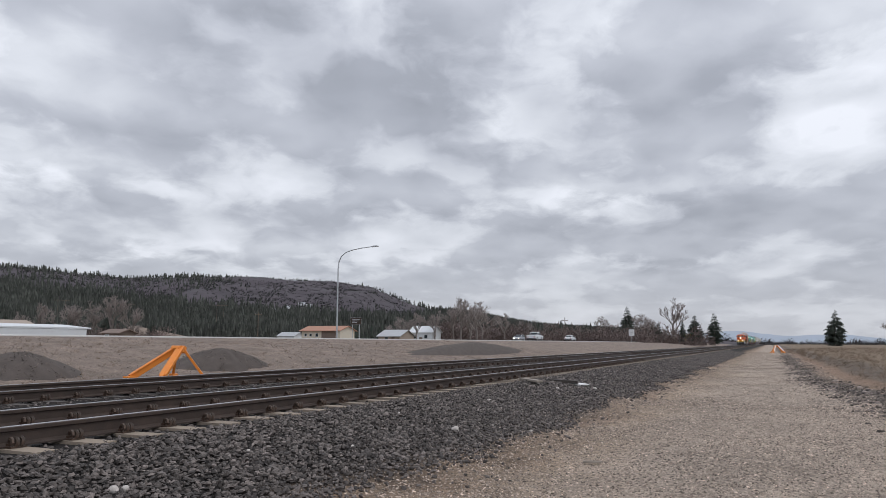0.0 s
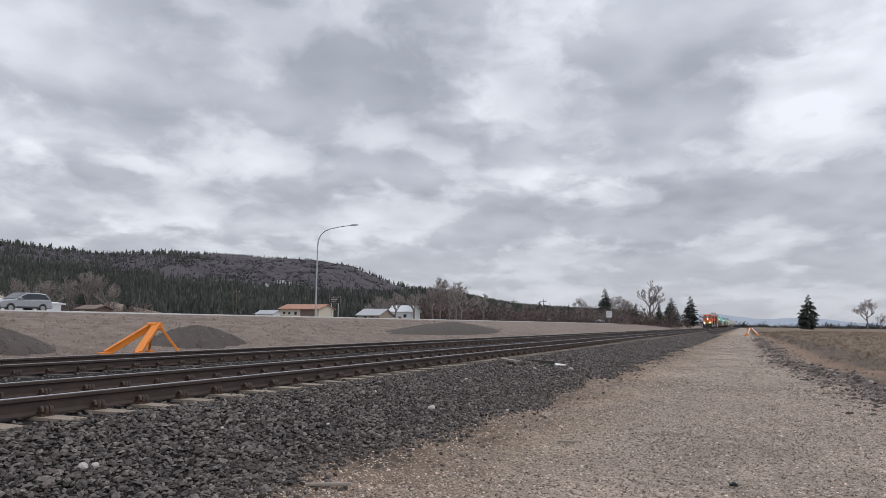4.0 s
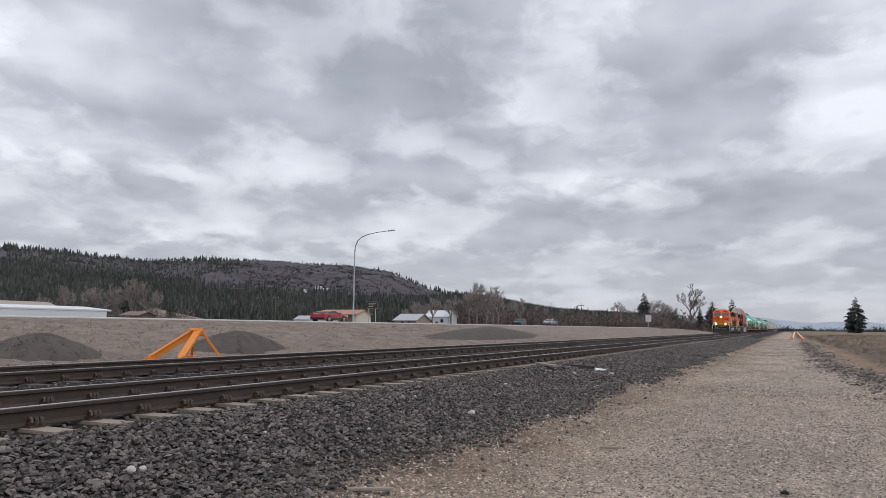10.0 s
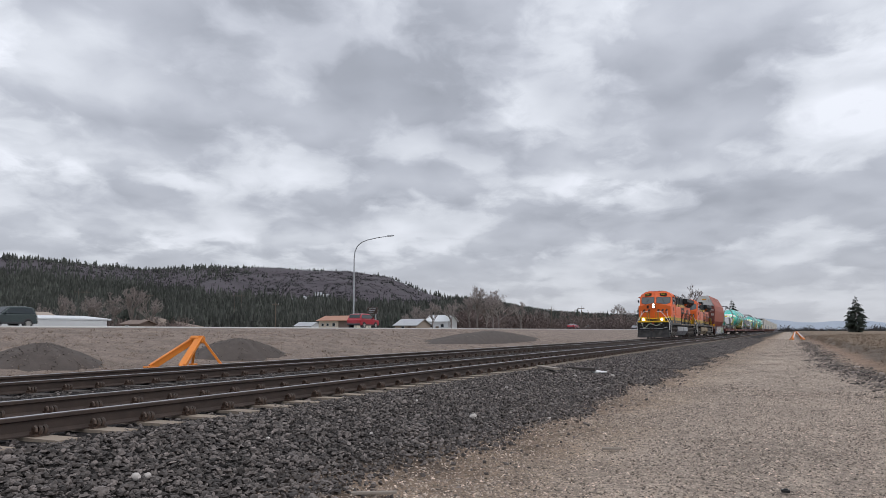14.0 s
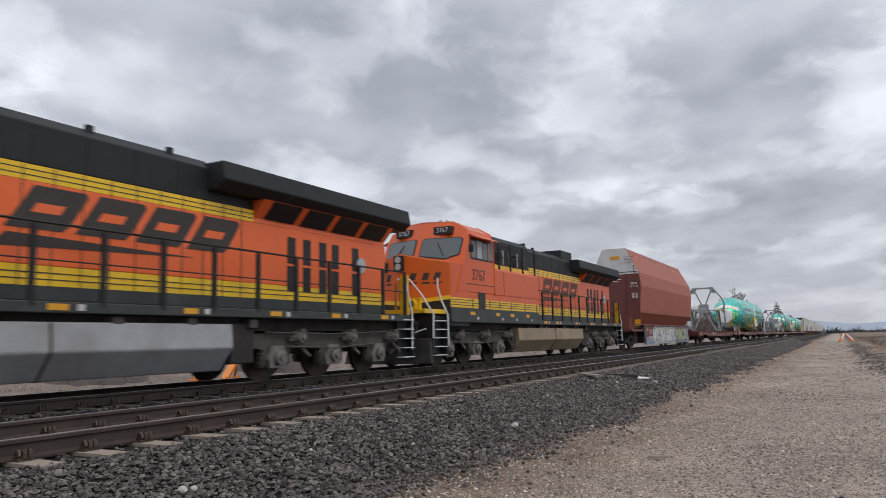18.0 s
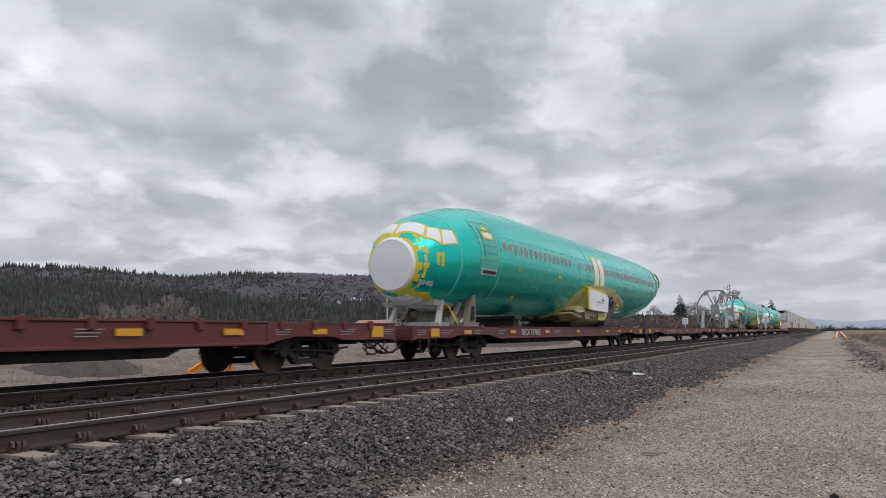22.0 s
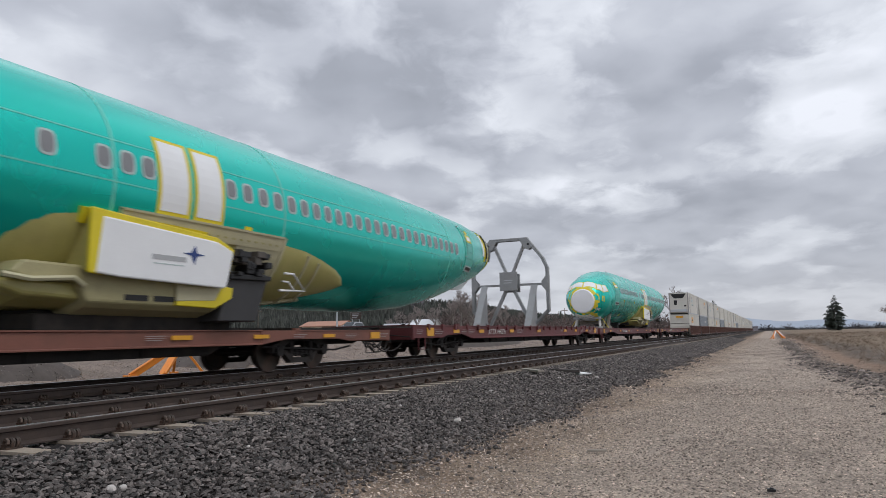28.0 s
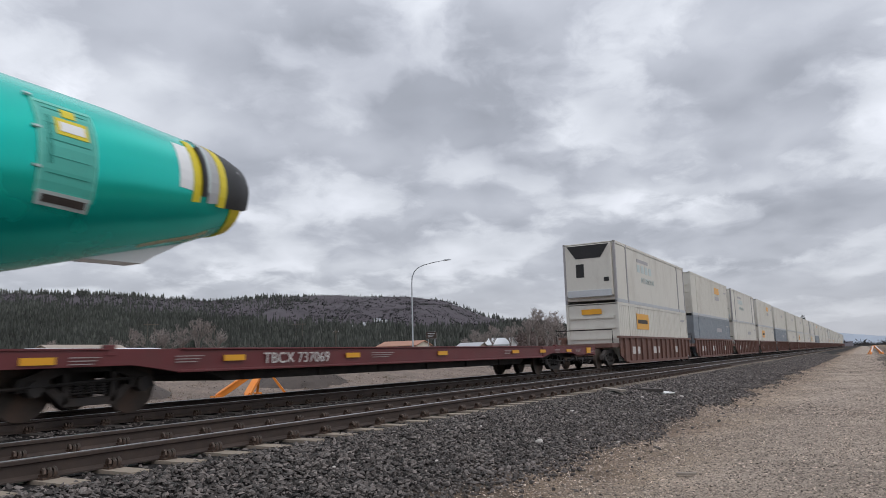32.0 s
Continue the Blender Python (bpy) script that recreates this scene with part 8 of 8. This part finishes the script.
    for z in (4.12, 3.38):
        part("stringer_line", patch(5.1, 29.2, z, z + 0.025, 0.006, 0, 40, 1), "primer_light", c)
    # cabin windows
    ys = [5.42 + 0.503 * k for k in range(15)] + [13.80, 14.81, 15.29, 15.74] + [17.85 + 0.503 * k for k in range(25)]
    for y in ys:
        w = part("cabin_window", round_patch(y, 3.78, 0.32, 0.43, 0.010), "window_rim", c)
        part("pane", round_patch(y, 3.78, 0.235, 0.345, 0.016), "window_dark", w)
    # overwing exit covers
    for y in (16.02, 16.91):
        part("tape", patch(y - 0.07, y + 0.73, 2.98, 4.44, 0.012, 0.0, 3, 8), "tape", c)
        part("exit_cover", patch(y, y + 0.64, 3.06, 4.37, 0.022, 0.0, 3, 8), "cover_white", c, "white exit cover with taped edges")
    for y, z in ((6.6, 2.98), (11.0, 3.0), (18.3, 2.92), (7.0, 1.95)):
        part("label", patch(y, y + 0.22, z, z + 0.15, 0.012), "tape", c)
        if y < 10:
            for k in range(2):
                part("label_bar", patch(y + 0.03, y + 0.19, z + 0.03 + 0.06 * k, z + 0.065 + 0.06 * k, 0.018), "tail", c)
    words("number", str(number), 0.27, "white_mark", c, on_skin(1.16, -35, 0.05))
    # wing root: olive primed half-oval on the skin, the covered wing opening, gear fittings
    top = [(13.0, -84), (13.04, -66), (13.12, -54), (13.25, -42), (13.45, -32), (13.75, -24), (14.05, -19.5), (14.5, -16.8), (15.0, -16), (19.6, -16), (20.5, -18.5), (21.4, -24), (22.1, -30), (22.5, -35.5), (22.66, -41)]
    foot = [(13.0, -90), (18.8, -90), (19.6, -77), (20.5, -70), (21.4, -61.5), (22.1, -53.5), (22.5, -47.5), (22.66, -43)]
    for sx in (-1, 1):
        fair = []
        for y in sorted([13.0 + 9.66 * k / 40 for k in range(41)] + [p[0] for p in top[1:-1]]):
            a1, a0 = (float(np.interp(y, [p[0] for p in q], [p[1] for p in q])) for q in (top, foot))
            fair.append([(lambda q: (sx * q[0], q[1], q[2]))(skin(y, a0 + (a1 - a0) * j / 10, -0.02 if j == 10 or j == 0 else 0.022 + 0.05 * math.sin(math.pi * j / 10))) for j in range(11)])
        part("wing_root", G().poly(fair, cap=False, closed=False), "olive", c, "olive primed wing root fairing", 50)
    for y, a, b in ((20.62, -23, -66), (21.15, -27, -61)):
        part("rib", quad_patch([(y, a), (y + 0.05, a), (y + 0.05, b), (y, b)], 0.10, 6), "olive_pale", c)
    part("rib", quad_patch([(19.52, -14), (19.62, -14), (19.62, -72), (19.52, -72)], 0.10, 8), "olive_pale", c)
    part("fairing_edge", quad_patch([(19.7, -75), (21.4, -62.5), (21.4, -60.5), (19.7, -73)], 0.075, 8), "olive_pale", c)
    before = set(c.children)
    part("top_plate", quad_patch([(14.6, -14.2), (18.95, -14.2), (18.95, -23), (14.6, -23)], 0.085, 8), "olive_pale", c, "pale primed plate above the wing opening")
    part("plate_edge", quad_patch([(14.6, -13.4), (18.95, -13.4), (18.95, -14.6), (14.6, -14.6)], 0.11, 8), "olive_pale", c)
    part("back_plate", quad_patch([(17.5, -23), (18.95, -23), (18.95, -68), (17.5, -68)], 0.075, 8), "olive_pale", c, "pale primed bulkhead behind the gear fittings")
    for k in range(18):
        part("rivet", quad_patch([(14.8 + 0.23 * k, -19), (14.84 + 0.23 * k, -19), (14.84 + 0.23 * k, -20), (14.8 + 0.23 * k, -20)], 0.098, 1), "olive", c)
    part("wing_box", G().poly([[(x, y, z - d * (z < 1.55)) for y, z in ((12.8, 1.76), (13.05, 1.66), (13.9, 1.66), (14.1, 1.36), (16.95, 1.34), (17.35, 1.50), (17.3, 1.9), (13.0, 1.95))] for x, d in ((0.8, 0.22), (1.3, 0.20), (1.62, 0.10), (1.76, 0.0))]), "olive_box", c, "pale olive wing box below the cover", bev=0.04)
    part("belly_fairing", G().poly([[(x, y, z - d * (z < 1.55)) for y, z in ((12.5, 1.60), (13.1, 1.44), (14.3, 1.38), (14.3, 1.64), (12.7, 1.68))] for x, d in ((0.4, 0.18), (1.1, 0.16), (1.45, 0.06), (1.62, 0.0))]), "olive", c, bev=0.05)
    part("box_lip", G().tube([(1.72, 12.7, 1.72), (1.79, 13.1, 1.66), (1.80, 13.8, 1.72), (1.79, 14.0, 1.60)], 0.045, 6), "olive_pale", c)
    part("tape", G().prism([(13.90, 1.80), (14.2, 1.78), (14.2, 1.83), (16.9, 1.72), (17.0, 1.74), (17.22, 2.50), (16.74, 2.70), (14.5, 2.84), (13.92, 2.88)], "x", 1.93, 2.0), "tape", c, "yellow tape frame", bev=0.02)
    part("tape", quad_patch([(13.86, -16.5), (14.5, -16.5), (14.1, -24), (13.86, -24)], 0.09, 5), "tape", c)
    part("tape", quad_patch([(14.5, -17), (16.6, -18.5), (16.6, -22), (14.5, -24)], 0.10, 5), "tape", c)
    part("wing_stub", G().prism([(13.96, 1.86), (17.0, 1.76), (17.26, 2.48), (16.8, 2.66), (13.98, 2.78)], "x", 1.3, 1.93), "olive", c)
    part("tape", G().prism([(15.9, 1.34), (16.9, 1.31), (17.36, 1.52), (17.40, 1.745), (17.1, 1.76), (16.9, 1.50), (15.9, 1.42)], "x", 1.5, 1.82), "tape", c, bev=0.02)
    part("cover_flap", G().prism([(15.9, 1.42), (16.88, 1.46), (17.06, 1.72), (15.9, 1.76)], "x", 1.5, 1.83), "olive_pale", c, bev=0.02)
    cov = part("wing_cover", G().prism([(14.02, 1.80), (14.5, 1.76), (16.90, 1.70), (16.98, 1.74), (17.16, 2.42), (17.12, 2.47), (16.70, 2.61), (14.14, 2.75)], "x", 1.96, 2.03), "cover_white", c, "white wing opening cover", bev=0.03)
    part("logo_bar", G().box(2.03, 2.036, 15.12, 15.9, 2.13, 2.22), "panel_grey", cov)
    part("logo_star", G().prism([(15.82, 2.30), (16.02, 2.325), (16.12, 2.47), (16.16, 2.325), (16.38, 2.30), (16.16, 2.265), (16.10, 2.10), (16.02, 2.265)], "x", 2.03, 2.037), "blue_logo", cov)
    part("logo_bar", G().box(2.03, 2.035, 15.15, 15.85, 2.05, 2.07), "window_rim", cov)
    for y0 in (14.80, 15.42):
        part("rib_slot", G().box(1.75, 1.772, y0, y0 + 0.5, 1.40, 1.50), "black", c)
    rng = random.Random(3)
    for k in range(22):
        y, z = 17.36 + rng.uniform(0, 0.95), 2.0 + rng.uniform(0, 0.46)
        part("gear_fitting", G().box(1.5, 1.84 + rng.uniform(0, 0.12), y, y + rng.uniform(0.08, 0.28), z, z + rng.uniform(0.05, 0.18)), "black" if k % 5 else "truck_grey", c, bev=0.01)
    part("gear_fitting", G().prism([(17.05, 1.06), (18.16, 1.06), (18.52, 1.98), (18.5, 2.10), (17.42, 2.10), (17.3, 1.92)], "x", 1.15, 1.78), "keel_grey", c, "dark grey leaning support block", bev=0.03)
    part("gear_fitting", G().prism([(17.26, 1.92), (18.54, 1.95), (18.58, 2.06), (17.30, 2.03)], "x", 1.15, 1.86), "black", c, bev=0.02)
    part("access_frame", G().tube([(1.90, 18.95, 2.16), (1.93, 19.25, 2.15), (1.80, 19.86, 1.80), (1.76, 18.95, 1.78)], 0.028, 6).tube([(1.84, 18.95, 1.98), (1.86, 19.15, 1.97), (1.80, 19.45, 1.80)], 0.022, 6), "cover_white", c, "white access frame")
    # this group lies a little further aft than its numbers
    for ob in set(c.children) - before:
        for q in (ob, *ob.children):
            q.data.transform(Matrix.Translation((0, 0.6, 0)))
    part("keel_beam", G().box(-0.9, 0.9, 13.2, 19.0, 1.30, 1.52), "dark", c, bev=0.05)
    # tail
    part("tail_patch", patch(34.35, 34.78, 3.92, 4.80, 0.012), "cover_white", c, "grey-white taped panel")
    for sx in (0, 1):
        def m(q):
            return [(y, 180 - a) if sx else (y, a) for y, a in q]
        part("tape", quad_patch(m([(34.80, 50), (35.06, 50), (35.06, -18), (34.80, -18)]), 0.02, 8), "tape", c)
        part("tail_post", quad_patch(m([(35.07, 42), (35.22, 42), (35.22, -12), (35.07, -12)]), 0.07, 8), "black", c, "black hinge post")
        part("post_face", quad_patch(m([(35.205, 42), (35.30, 42), (35.30, -8), (35.205, -8)]), 0.08, 8), "window_rim", c)
        part("tail_panel", quad_patch(m([(35.305, 70), (35.70, 70), (35.70, -19), (35.305, -18)]), 0.03, 8), "panel_grey", c, "grey tail panel")
        part("tape", quad_patch(m([(35.71, 72), (36.0, 72), (36.0, -24), (35.71, -22)]), 0.04, 8), "tape", c)
        part("tape", quad_patch(m([(36.30, -18), (36.76, -22), (36.76, -92), (36.50, -92)]), 0.03, 8), "tape", c)
        part("tape", quad_patch(m([(34.0, -64), (35.9, -56), (35.9, -62), (34.0, -70)]), 0.008, 8), "olive_pale", c)
        part("cap_panel", quad_patch(m([(36.42, 30), (36.62, 30), (36.62, -12), (36.42, -12)]), 0.052, 6), "window_grey", c)
    arc = [-24 + 228 * k / 24 for k in range(25)]
    part("tail_cap", G().poly([[(x * f, y + 0.2 * (1 - abs((2 * j - 24) / 24)) * (f < 0.8), 4.27 + (z - 4.27) * f) for j, (x, _, z) in enumerate(skin(36.2, a, o) for a in arc)] for y, o, f in ((36.005, 0.08, 1.0), (36.50, 0.05, 0.94), (36.95, 0.02, 0.84), (37.12, 0.0, 0.66), (37.18, 0.0, 0.3))]), "black", c, "black tail end cap", 35)
    part("tail_skid", G().prism([(32.9, 2.56), (35.5, 3.10), (34.7, 2.76), (34.35, 2.58), (34.0, 2.58)], "x", -0.25, 0.25), "cover_white", c)
    for y in (9.2, 24.0, 31.0, 33.2):
        part("antenna", G().prism([(y, 5.46 - max(0, y - 26) * 0.03), (y + 0.3, 5.46 - max(0, y - 26) * 0.03), (y + 0.25, 5.6 - max(0, y - 26) * 0.03), (y + 0.08, 5.6 - max(0, y - 26) * 0.03)], "x", -0.03, 0.03), "black", c)
    # the body is a little shorter and slimmer than the even stations above
    for ob in c.children_recursive:
        co = np.empty(len(ob.data.vertices) * 3)
        ob.data.vertices.foreach_get("co", co)
        co[1::3] = np.interp(co[1::3], [0.6, 3.65, 8, 20, 31.3, 37.2], [1.05, 3.85, 8.05, 20, 30.85, 35.6])
        co[0::3] *= 0.965
        co[2::3] = 1.46 + (co[2::3] - 1.46) * 0.957
        ob.data.vertices.foreach_set("co", co)
    ROLLING.append((c, s))
    # cradles on the flat car
    f = thing("front_cradle", "grey steel cradle under the forward fuselage", "cradle", "cradles")
    for sx in (-1, 1):
        part("side_plate", G().poly([[(sx * 1.02, 3.62, 0.0), (sx * 1.02, 4.45, 0.0), (sx * 1.02, 4.30, 0.98), (sx * 1.02, 4.12, 0.98)], [(sx * 1.16, 3.62, 0.0), (sx * 1.16, 4.45, 0.0), (sx * 1.24, 4.30, 0.98), (sx * 1.24, 4.12, 0.98)]]), "cradle_tan", f, "tan-painted cradle plate", bev=0.02)
        part("plate_window", G().box(sx * 1.17 - 0.02, sx * 1.17 + 0.05, 4.02, 4.24, 0.16, 0.62), "dark", f)
        part("strut", G().beam((sx * 0.85, 2.4, 0.0), (sx * 0.75, 2.85, 0.85), 0.16, 0.12), "white_mark", f)
        part("strut", G().beam((sx * 0.9, 3.1, 0.0), (sx * 0.9, 3.75, 0.72), 0.14, 0.10), "cradle_tan", f)
        part("ratchet_strap", G().tube([(sx * 1.3, 2.9, 0.02), (sx * 0.9, 3.0, 0.62)], 0.02, 5), "tape", f)
    part("saddle", G().box(-1.1, 1.1, 3.95, 4.35, 0.28, 0.50).box(-1.2, 1.2, 3.5, 4.6, -0.16, 0.1), "cradle_tan", f)
    part("saddle", G().box(-0.9, 0.9, 1.9, 3.1, -0.14, 0.1).box(-0.9, 0.9, 2.1, 2.6, 0.6, 0.75), "frame_grey", f)
    f["lift"] = (0, 0, 1.04)
    ROLLING.append((f, s))
    w = thing("wing_cradle", "dark steel cradle under the wing root", "cradle", "cradles")
    part("base", G().box(-1.2, 1.2, 14.2, 18.6, -0.16, 0.14), "dark", w, bev=0.02)
    for y in (14.4, 15.8, 17.4):
        part("pedestal", G().prism([(-1.0, 0.14), (1.0, 0.14), (0.7, 0.38), (-0.7, 0.38)], "y", y, y + 0.5), "dark", w)
    w["lift"] = (0, 0, 1.04)
    ROLLING.append((w, s))
    p = thing("pad_stand", "black padded stand under the forward cargo bay", "cradle", "cradles")
    part("pad", G().box(-0.9, 1.0, 8.2, 8.85, 0.24, 0.38), "black", p, bev=0.03)
    part("pedestal", G().box(-0.8, 0.9, 8.28, 8.77, -0.16, 0.24), "dark", p, bev=0.02)
    p["lift"] = (0, 0, 1.04)
    ROLLING.append((p, s))


make_fuselage(71.05, 5948, "teal aircraft fuselage with white nose cover and yellow tape")
make_fuselage(155.5, 5921, "teal aircraft fuselage with white nose cover and yellow tape")
make_fuselage(209.3, 5947, "teal aircraft fuselage with white nose cover and yellow tape")


# ---- double-stack containers ----
def container_mesh(h, ribbed):
    L = 16.2
    g = G().box(-1.27, 1.27, 0.06, L - 0.06, 0.12, h - 0.10)
    if ribbed:
        near = [(1.268, 0.06)]
        for k in range(46):
            y = 0.35 + 0.34 * k
            near += [(1.268, y), (1.292, y + 0.04), (1.292, y + 0.15), (1.268, y + 0.19)]
        near.append((1.268, L - 0.06))
        g = G().prism(near + [(-x, y) for x, y in reversed(near)], "z", 0.12, h - 0.10)
    return g, L


def container(name, label, h, paint, kind, rng):
    """53-foot container: corrugated or smooth box, corner posts, rails, front unit or doors, markings."""
    c = thing(name, label, "container", "stacked containers")
    g, L = container_mesh(h, kind != "reefer")
    part("body", g, paint, c)
    for sx in (-1, 1):
        part("top_rail", G().box(sx * 1.25 - 0.05, sx * 1.25 + 0.05, 0.0, L, h - 0.13, h), paint, c)
        part("bottom_rail", G().box(sx * 1.25 - 0.05, sx * 1.25 + 0.05, 0.0, L, 0.0, 0.16), "galv", c)
        for y in (0.0, 1.98, L - 2.1, L - 0.13):
            part("corner_post", G().box(sx * 1.25 - 0.055, sx * 1.25 + 0.058, y, y + 0.13, 0.0, h), paint if kind != "reefer" else "window_grey", c)
    part("roof", G().box(-1.2, 1.2, 0.05, L - 0.05, h - 0.06, h - 0.02), paint, c)
    if kind == "reefer":
        u = part("cooling_unit", G().box(-1.15, 1.15, -0.16, 0.06, 0.35, h - 0.12), "box_cream", c, "white refrigeration unit", bev=0.03)
        part("grille", G().prism([(-1.05, h - 0.16), (1.05, h - 0.16), (0.62, h - 0.80), (-0.62, h - 0.80)], "y", -0.18, -0.155), "black", u)
        part("hatch", G().box(-0.62, -0.22, -0.175, -0.155, 1.25, 1.9), "black", u)
        part("vent", G().box(0.75, 1.0, -0.175, -0.155, 1.0, 1.2), "black", u)
        part("bumper_tray", G().box(-1.1, 1.1, -0.22, 0.06, 0.28, 0.62), "galv", u, bev=0.02)
        words("lettering", "INTERMODAL", 0.42, "window_rim", c, side_text(1.285, 6.4, 1.35), 0, 1.1)
        for k in range(4):
            part("logo_bar", G().box(1.272, 1.284, 4.2 + 0.85 * k, 4.75 + 0.85 * k, 1.75, 2.15), "window_rim", c)
        part("logo_bar", G().box(1.272, 1.284, 4.2, 6.6, 2.28, 2.45), "window_grey", c)
    else:
        for z in (0.55, 1.05, 1.55, 2.05):
            part("end_rib", G().box(-1.1, 1.1, -0.02, 0.06, z, z + 0.12), paint, c)
        if kind == "label":
            part("company_label", G().box(1.295, 1.302, 3.4, 5.9, 1.55, 2.35), "reflector", c, "yellow company panel")
            part("label_bar", G().box(1.302, 1.306, 3.6, 5.6, 1.85, 2.05), "faded_black", c)
            part("company_label", G().box(-0.5, 0.5, -0.035, -0.02, 2.25, 2.5), "reflector", c)
            part("text_bar", G().box(1.295, 1.302, 3.7, 5.6, 0.75, 1.2), "window_grey", c)
        elif kind == "sign":
            part("company_label", G().box(1.295, 1.302, 9.6, 11.8, 1.95, 2.45), "reflector", c, "yellow company panel")
            part("text_bar", G().box(1.295, 1.302, 9.8, 11.6, 1.45, 1.75), "window_grey", c)
            for z in (1.0, 2.1):
                part("company_label", G().box(-0.9, -0.1, -0.035, -0.02, z, z + 0.4), "reflector", c)
        else:
            part("text_bar", G().box(1.295, 1.302, 9.5, 11.8, 1.75, 2.05), "window_grey", c)
        part("text_bar", G().box(1.295, 1.302, 14.3, 15.4, 2.2, 2.32), "window_grey", c)
    return c


def well_car(label, number):
    c = thing("well_car", label, "well car", "well cars")
    L = 18.4
    for sx in (-1, 1):
        side = part("side_sill", G().prism([(1.1, 1.42), (1.1, 0.55), (2.2, 0.22), (L - 2.2, 0.22), (L - 1.1, 0.55), (L - 1.1, 1.42)], "x", sx * 1.42 - 0.03, sx * 1.42 + 0.03), "well_brown", c)
        part("top_chord", G().box(sx * 1.44 - 0.08, sx * 1.44 + 0.08, 0.9, L - 0.9, 1.36, 1.46), "well_brown", side)
        part("bottom_chord", G().box(sx * 1.44 - 0.08, sx * 1.44 + 0.08, 2.2, L - 2.2, 0.16, 0.26), "well_brown", side)
        for k in range(15):
            y = 1.6 + 1.08 * k
            part("side_post", G().box(sx * 1.49 - 0.05, sx * 1.49 + 0.05, y, y + 0.12, 0.3, 1.36), "well_brown", side)
    part("floor", G().box(-1.35, 1.35, 1.6, L - 1.6, 0.18, 0.28), "dark", c)
    for y in (0.1, L - 1.5):
        part("end_platform", G().box(-1.35, 1.35, y, y + 1.4, 0.92, 1.12).box(-0.45, 0.45, y, y + 1.4, 0.55, 0.92), "well_brown", c, bev=0.02)
    part("railing", G().tube([(-1.35, 0.2, 1.12), (-1.35, 0.2, 1.75), (1.35, 0.2, 1.75), (1.35, 0.2, 1.12)], 0.025, 5), "dark", c)
    bogie(c, 0.55)
    for y in (3.2, 7.4, 12.4):
        part("mark_bar", G().box(1.455, 1.462, y, y + 1.4, 0.6, 0.95), "white_mark", c)
    return c


def make_stacks():
    rng = random.Random(6)
    kinds = {
        "reefer": container("container", "white refrigerated container stacked on another container", 2.97, "box_cream", "reefer", rng),
        "label": container("container", "white corrugated container with a yellow company panel", 2.80, "box_cream", "label", rng),
        "sign": container("container", "white corrugated container with a yellow sign near its end", 2.97, "box_cream", "sign", rng),
        "grey": container("container", "blue-grey corrugated container resting in a well car", 2.80, "box_grey", "plain", rng),
        "plain": container("container", "plain white corrugated container in the stack", 2.90, "box_cream", "plain", rng)}
    for ob in kinds.values():
        ob.scale = (1, 0.94, 1)
    well = well_car("brown ribbed double-stack well car loaded with two containers", "")
    well.scale = (1, 0.95, 1)
    order = [("label", "reefer"), ("grey", "sign"), ("plain", "reefer"), ("label", "sign"), ("grey", "plain"), ("plain", "plain")]
    used = set()

    def put(key, lift, s):
        ob = kinds[key]
        if key in used:
            ob = copy_thing(ob, Matrix.Identity(4))
        used.add(key)
        ob["lift"] = (0, 0, lift)
        ROLLING.append((ob, s))
    for k in range(24):
        low, up = order[k] if k < 6 else (rng.choice(["label", "plain", "plain", "grey"]), rng.choice(["plain", "reefer", "sign", "plain", "plain"]))
        s = 266.6 + 17.5 * k
        w = well if k == 0 else copy_thing(well, Matrix.Identity(4))
        ROLLING.append((w, s))
        put(low, 0.285, s + 1.5)
        put(up, 3.09, s + 1.5)


make_stacks()



def motions():
    for ob, s in ROLLING:
        walk(ob, [(t, pose(TRACK_X + LEAN * (s - gone), s - gone, 0, 0, 0, LEAN_DEG) @ Matrix.Translation(ob.get("lift", (0, 0, 0)))) for t, gone in GONE])
    for ob, rows in DRIVING:
        walk(ob, rows)


motions()
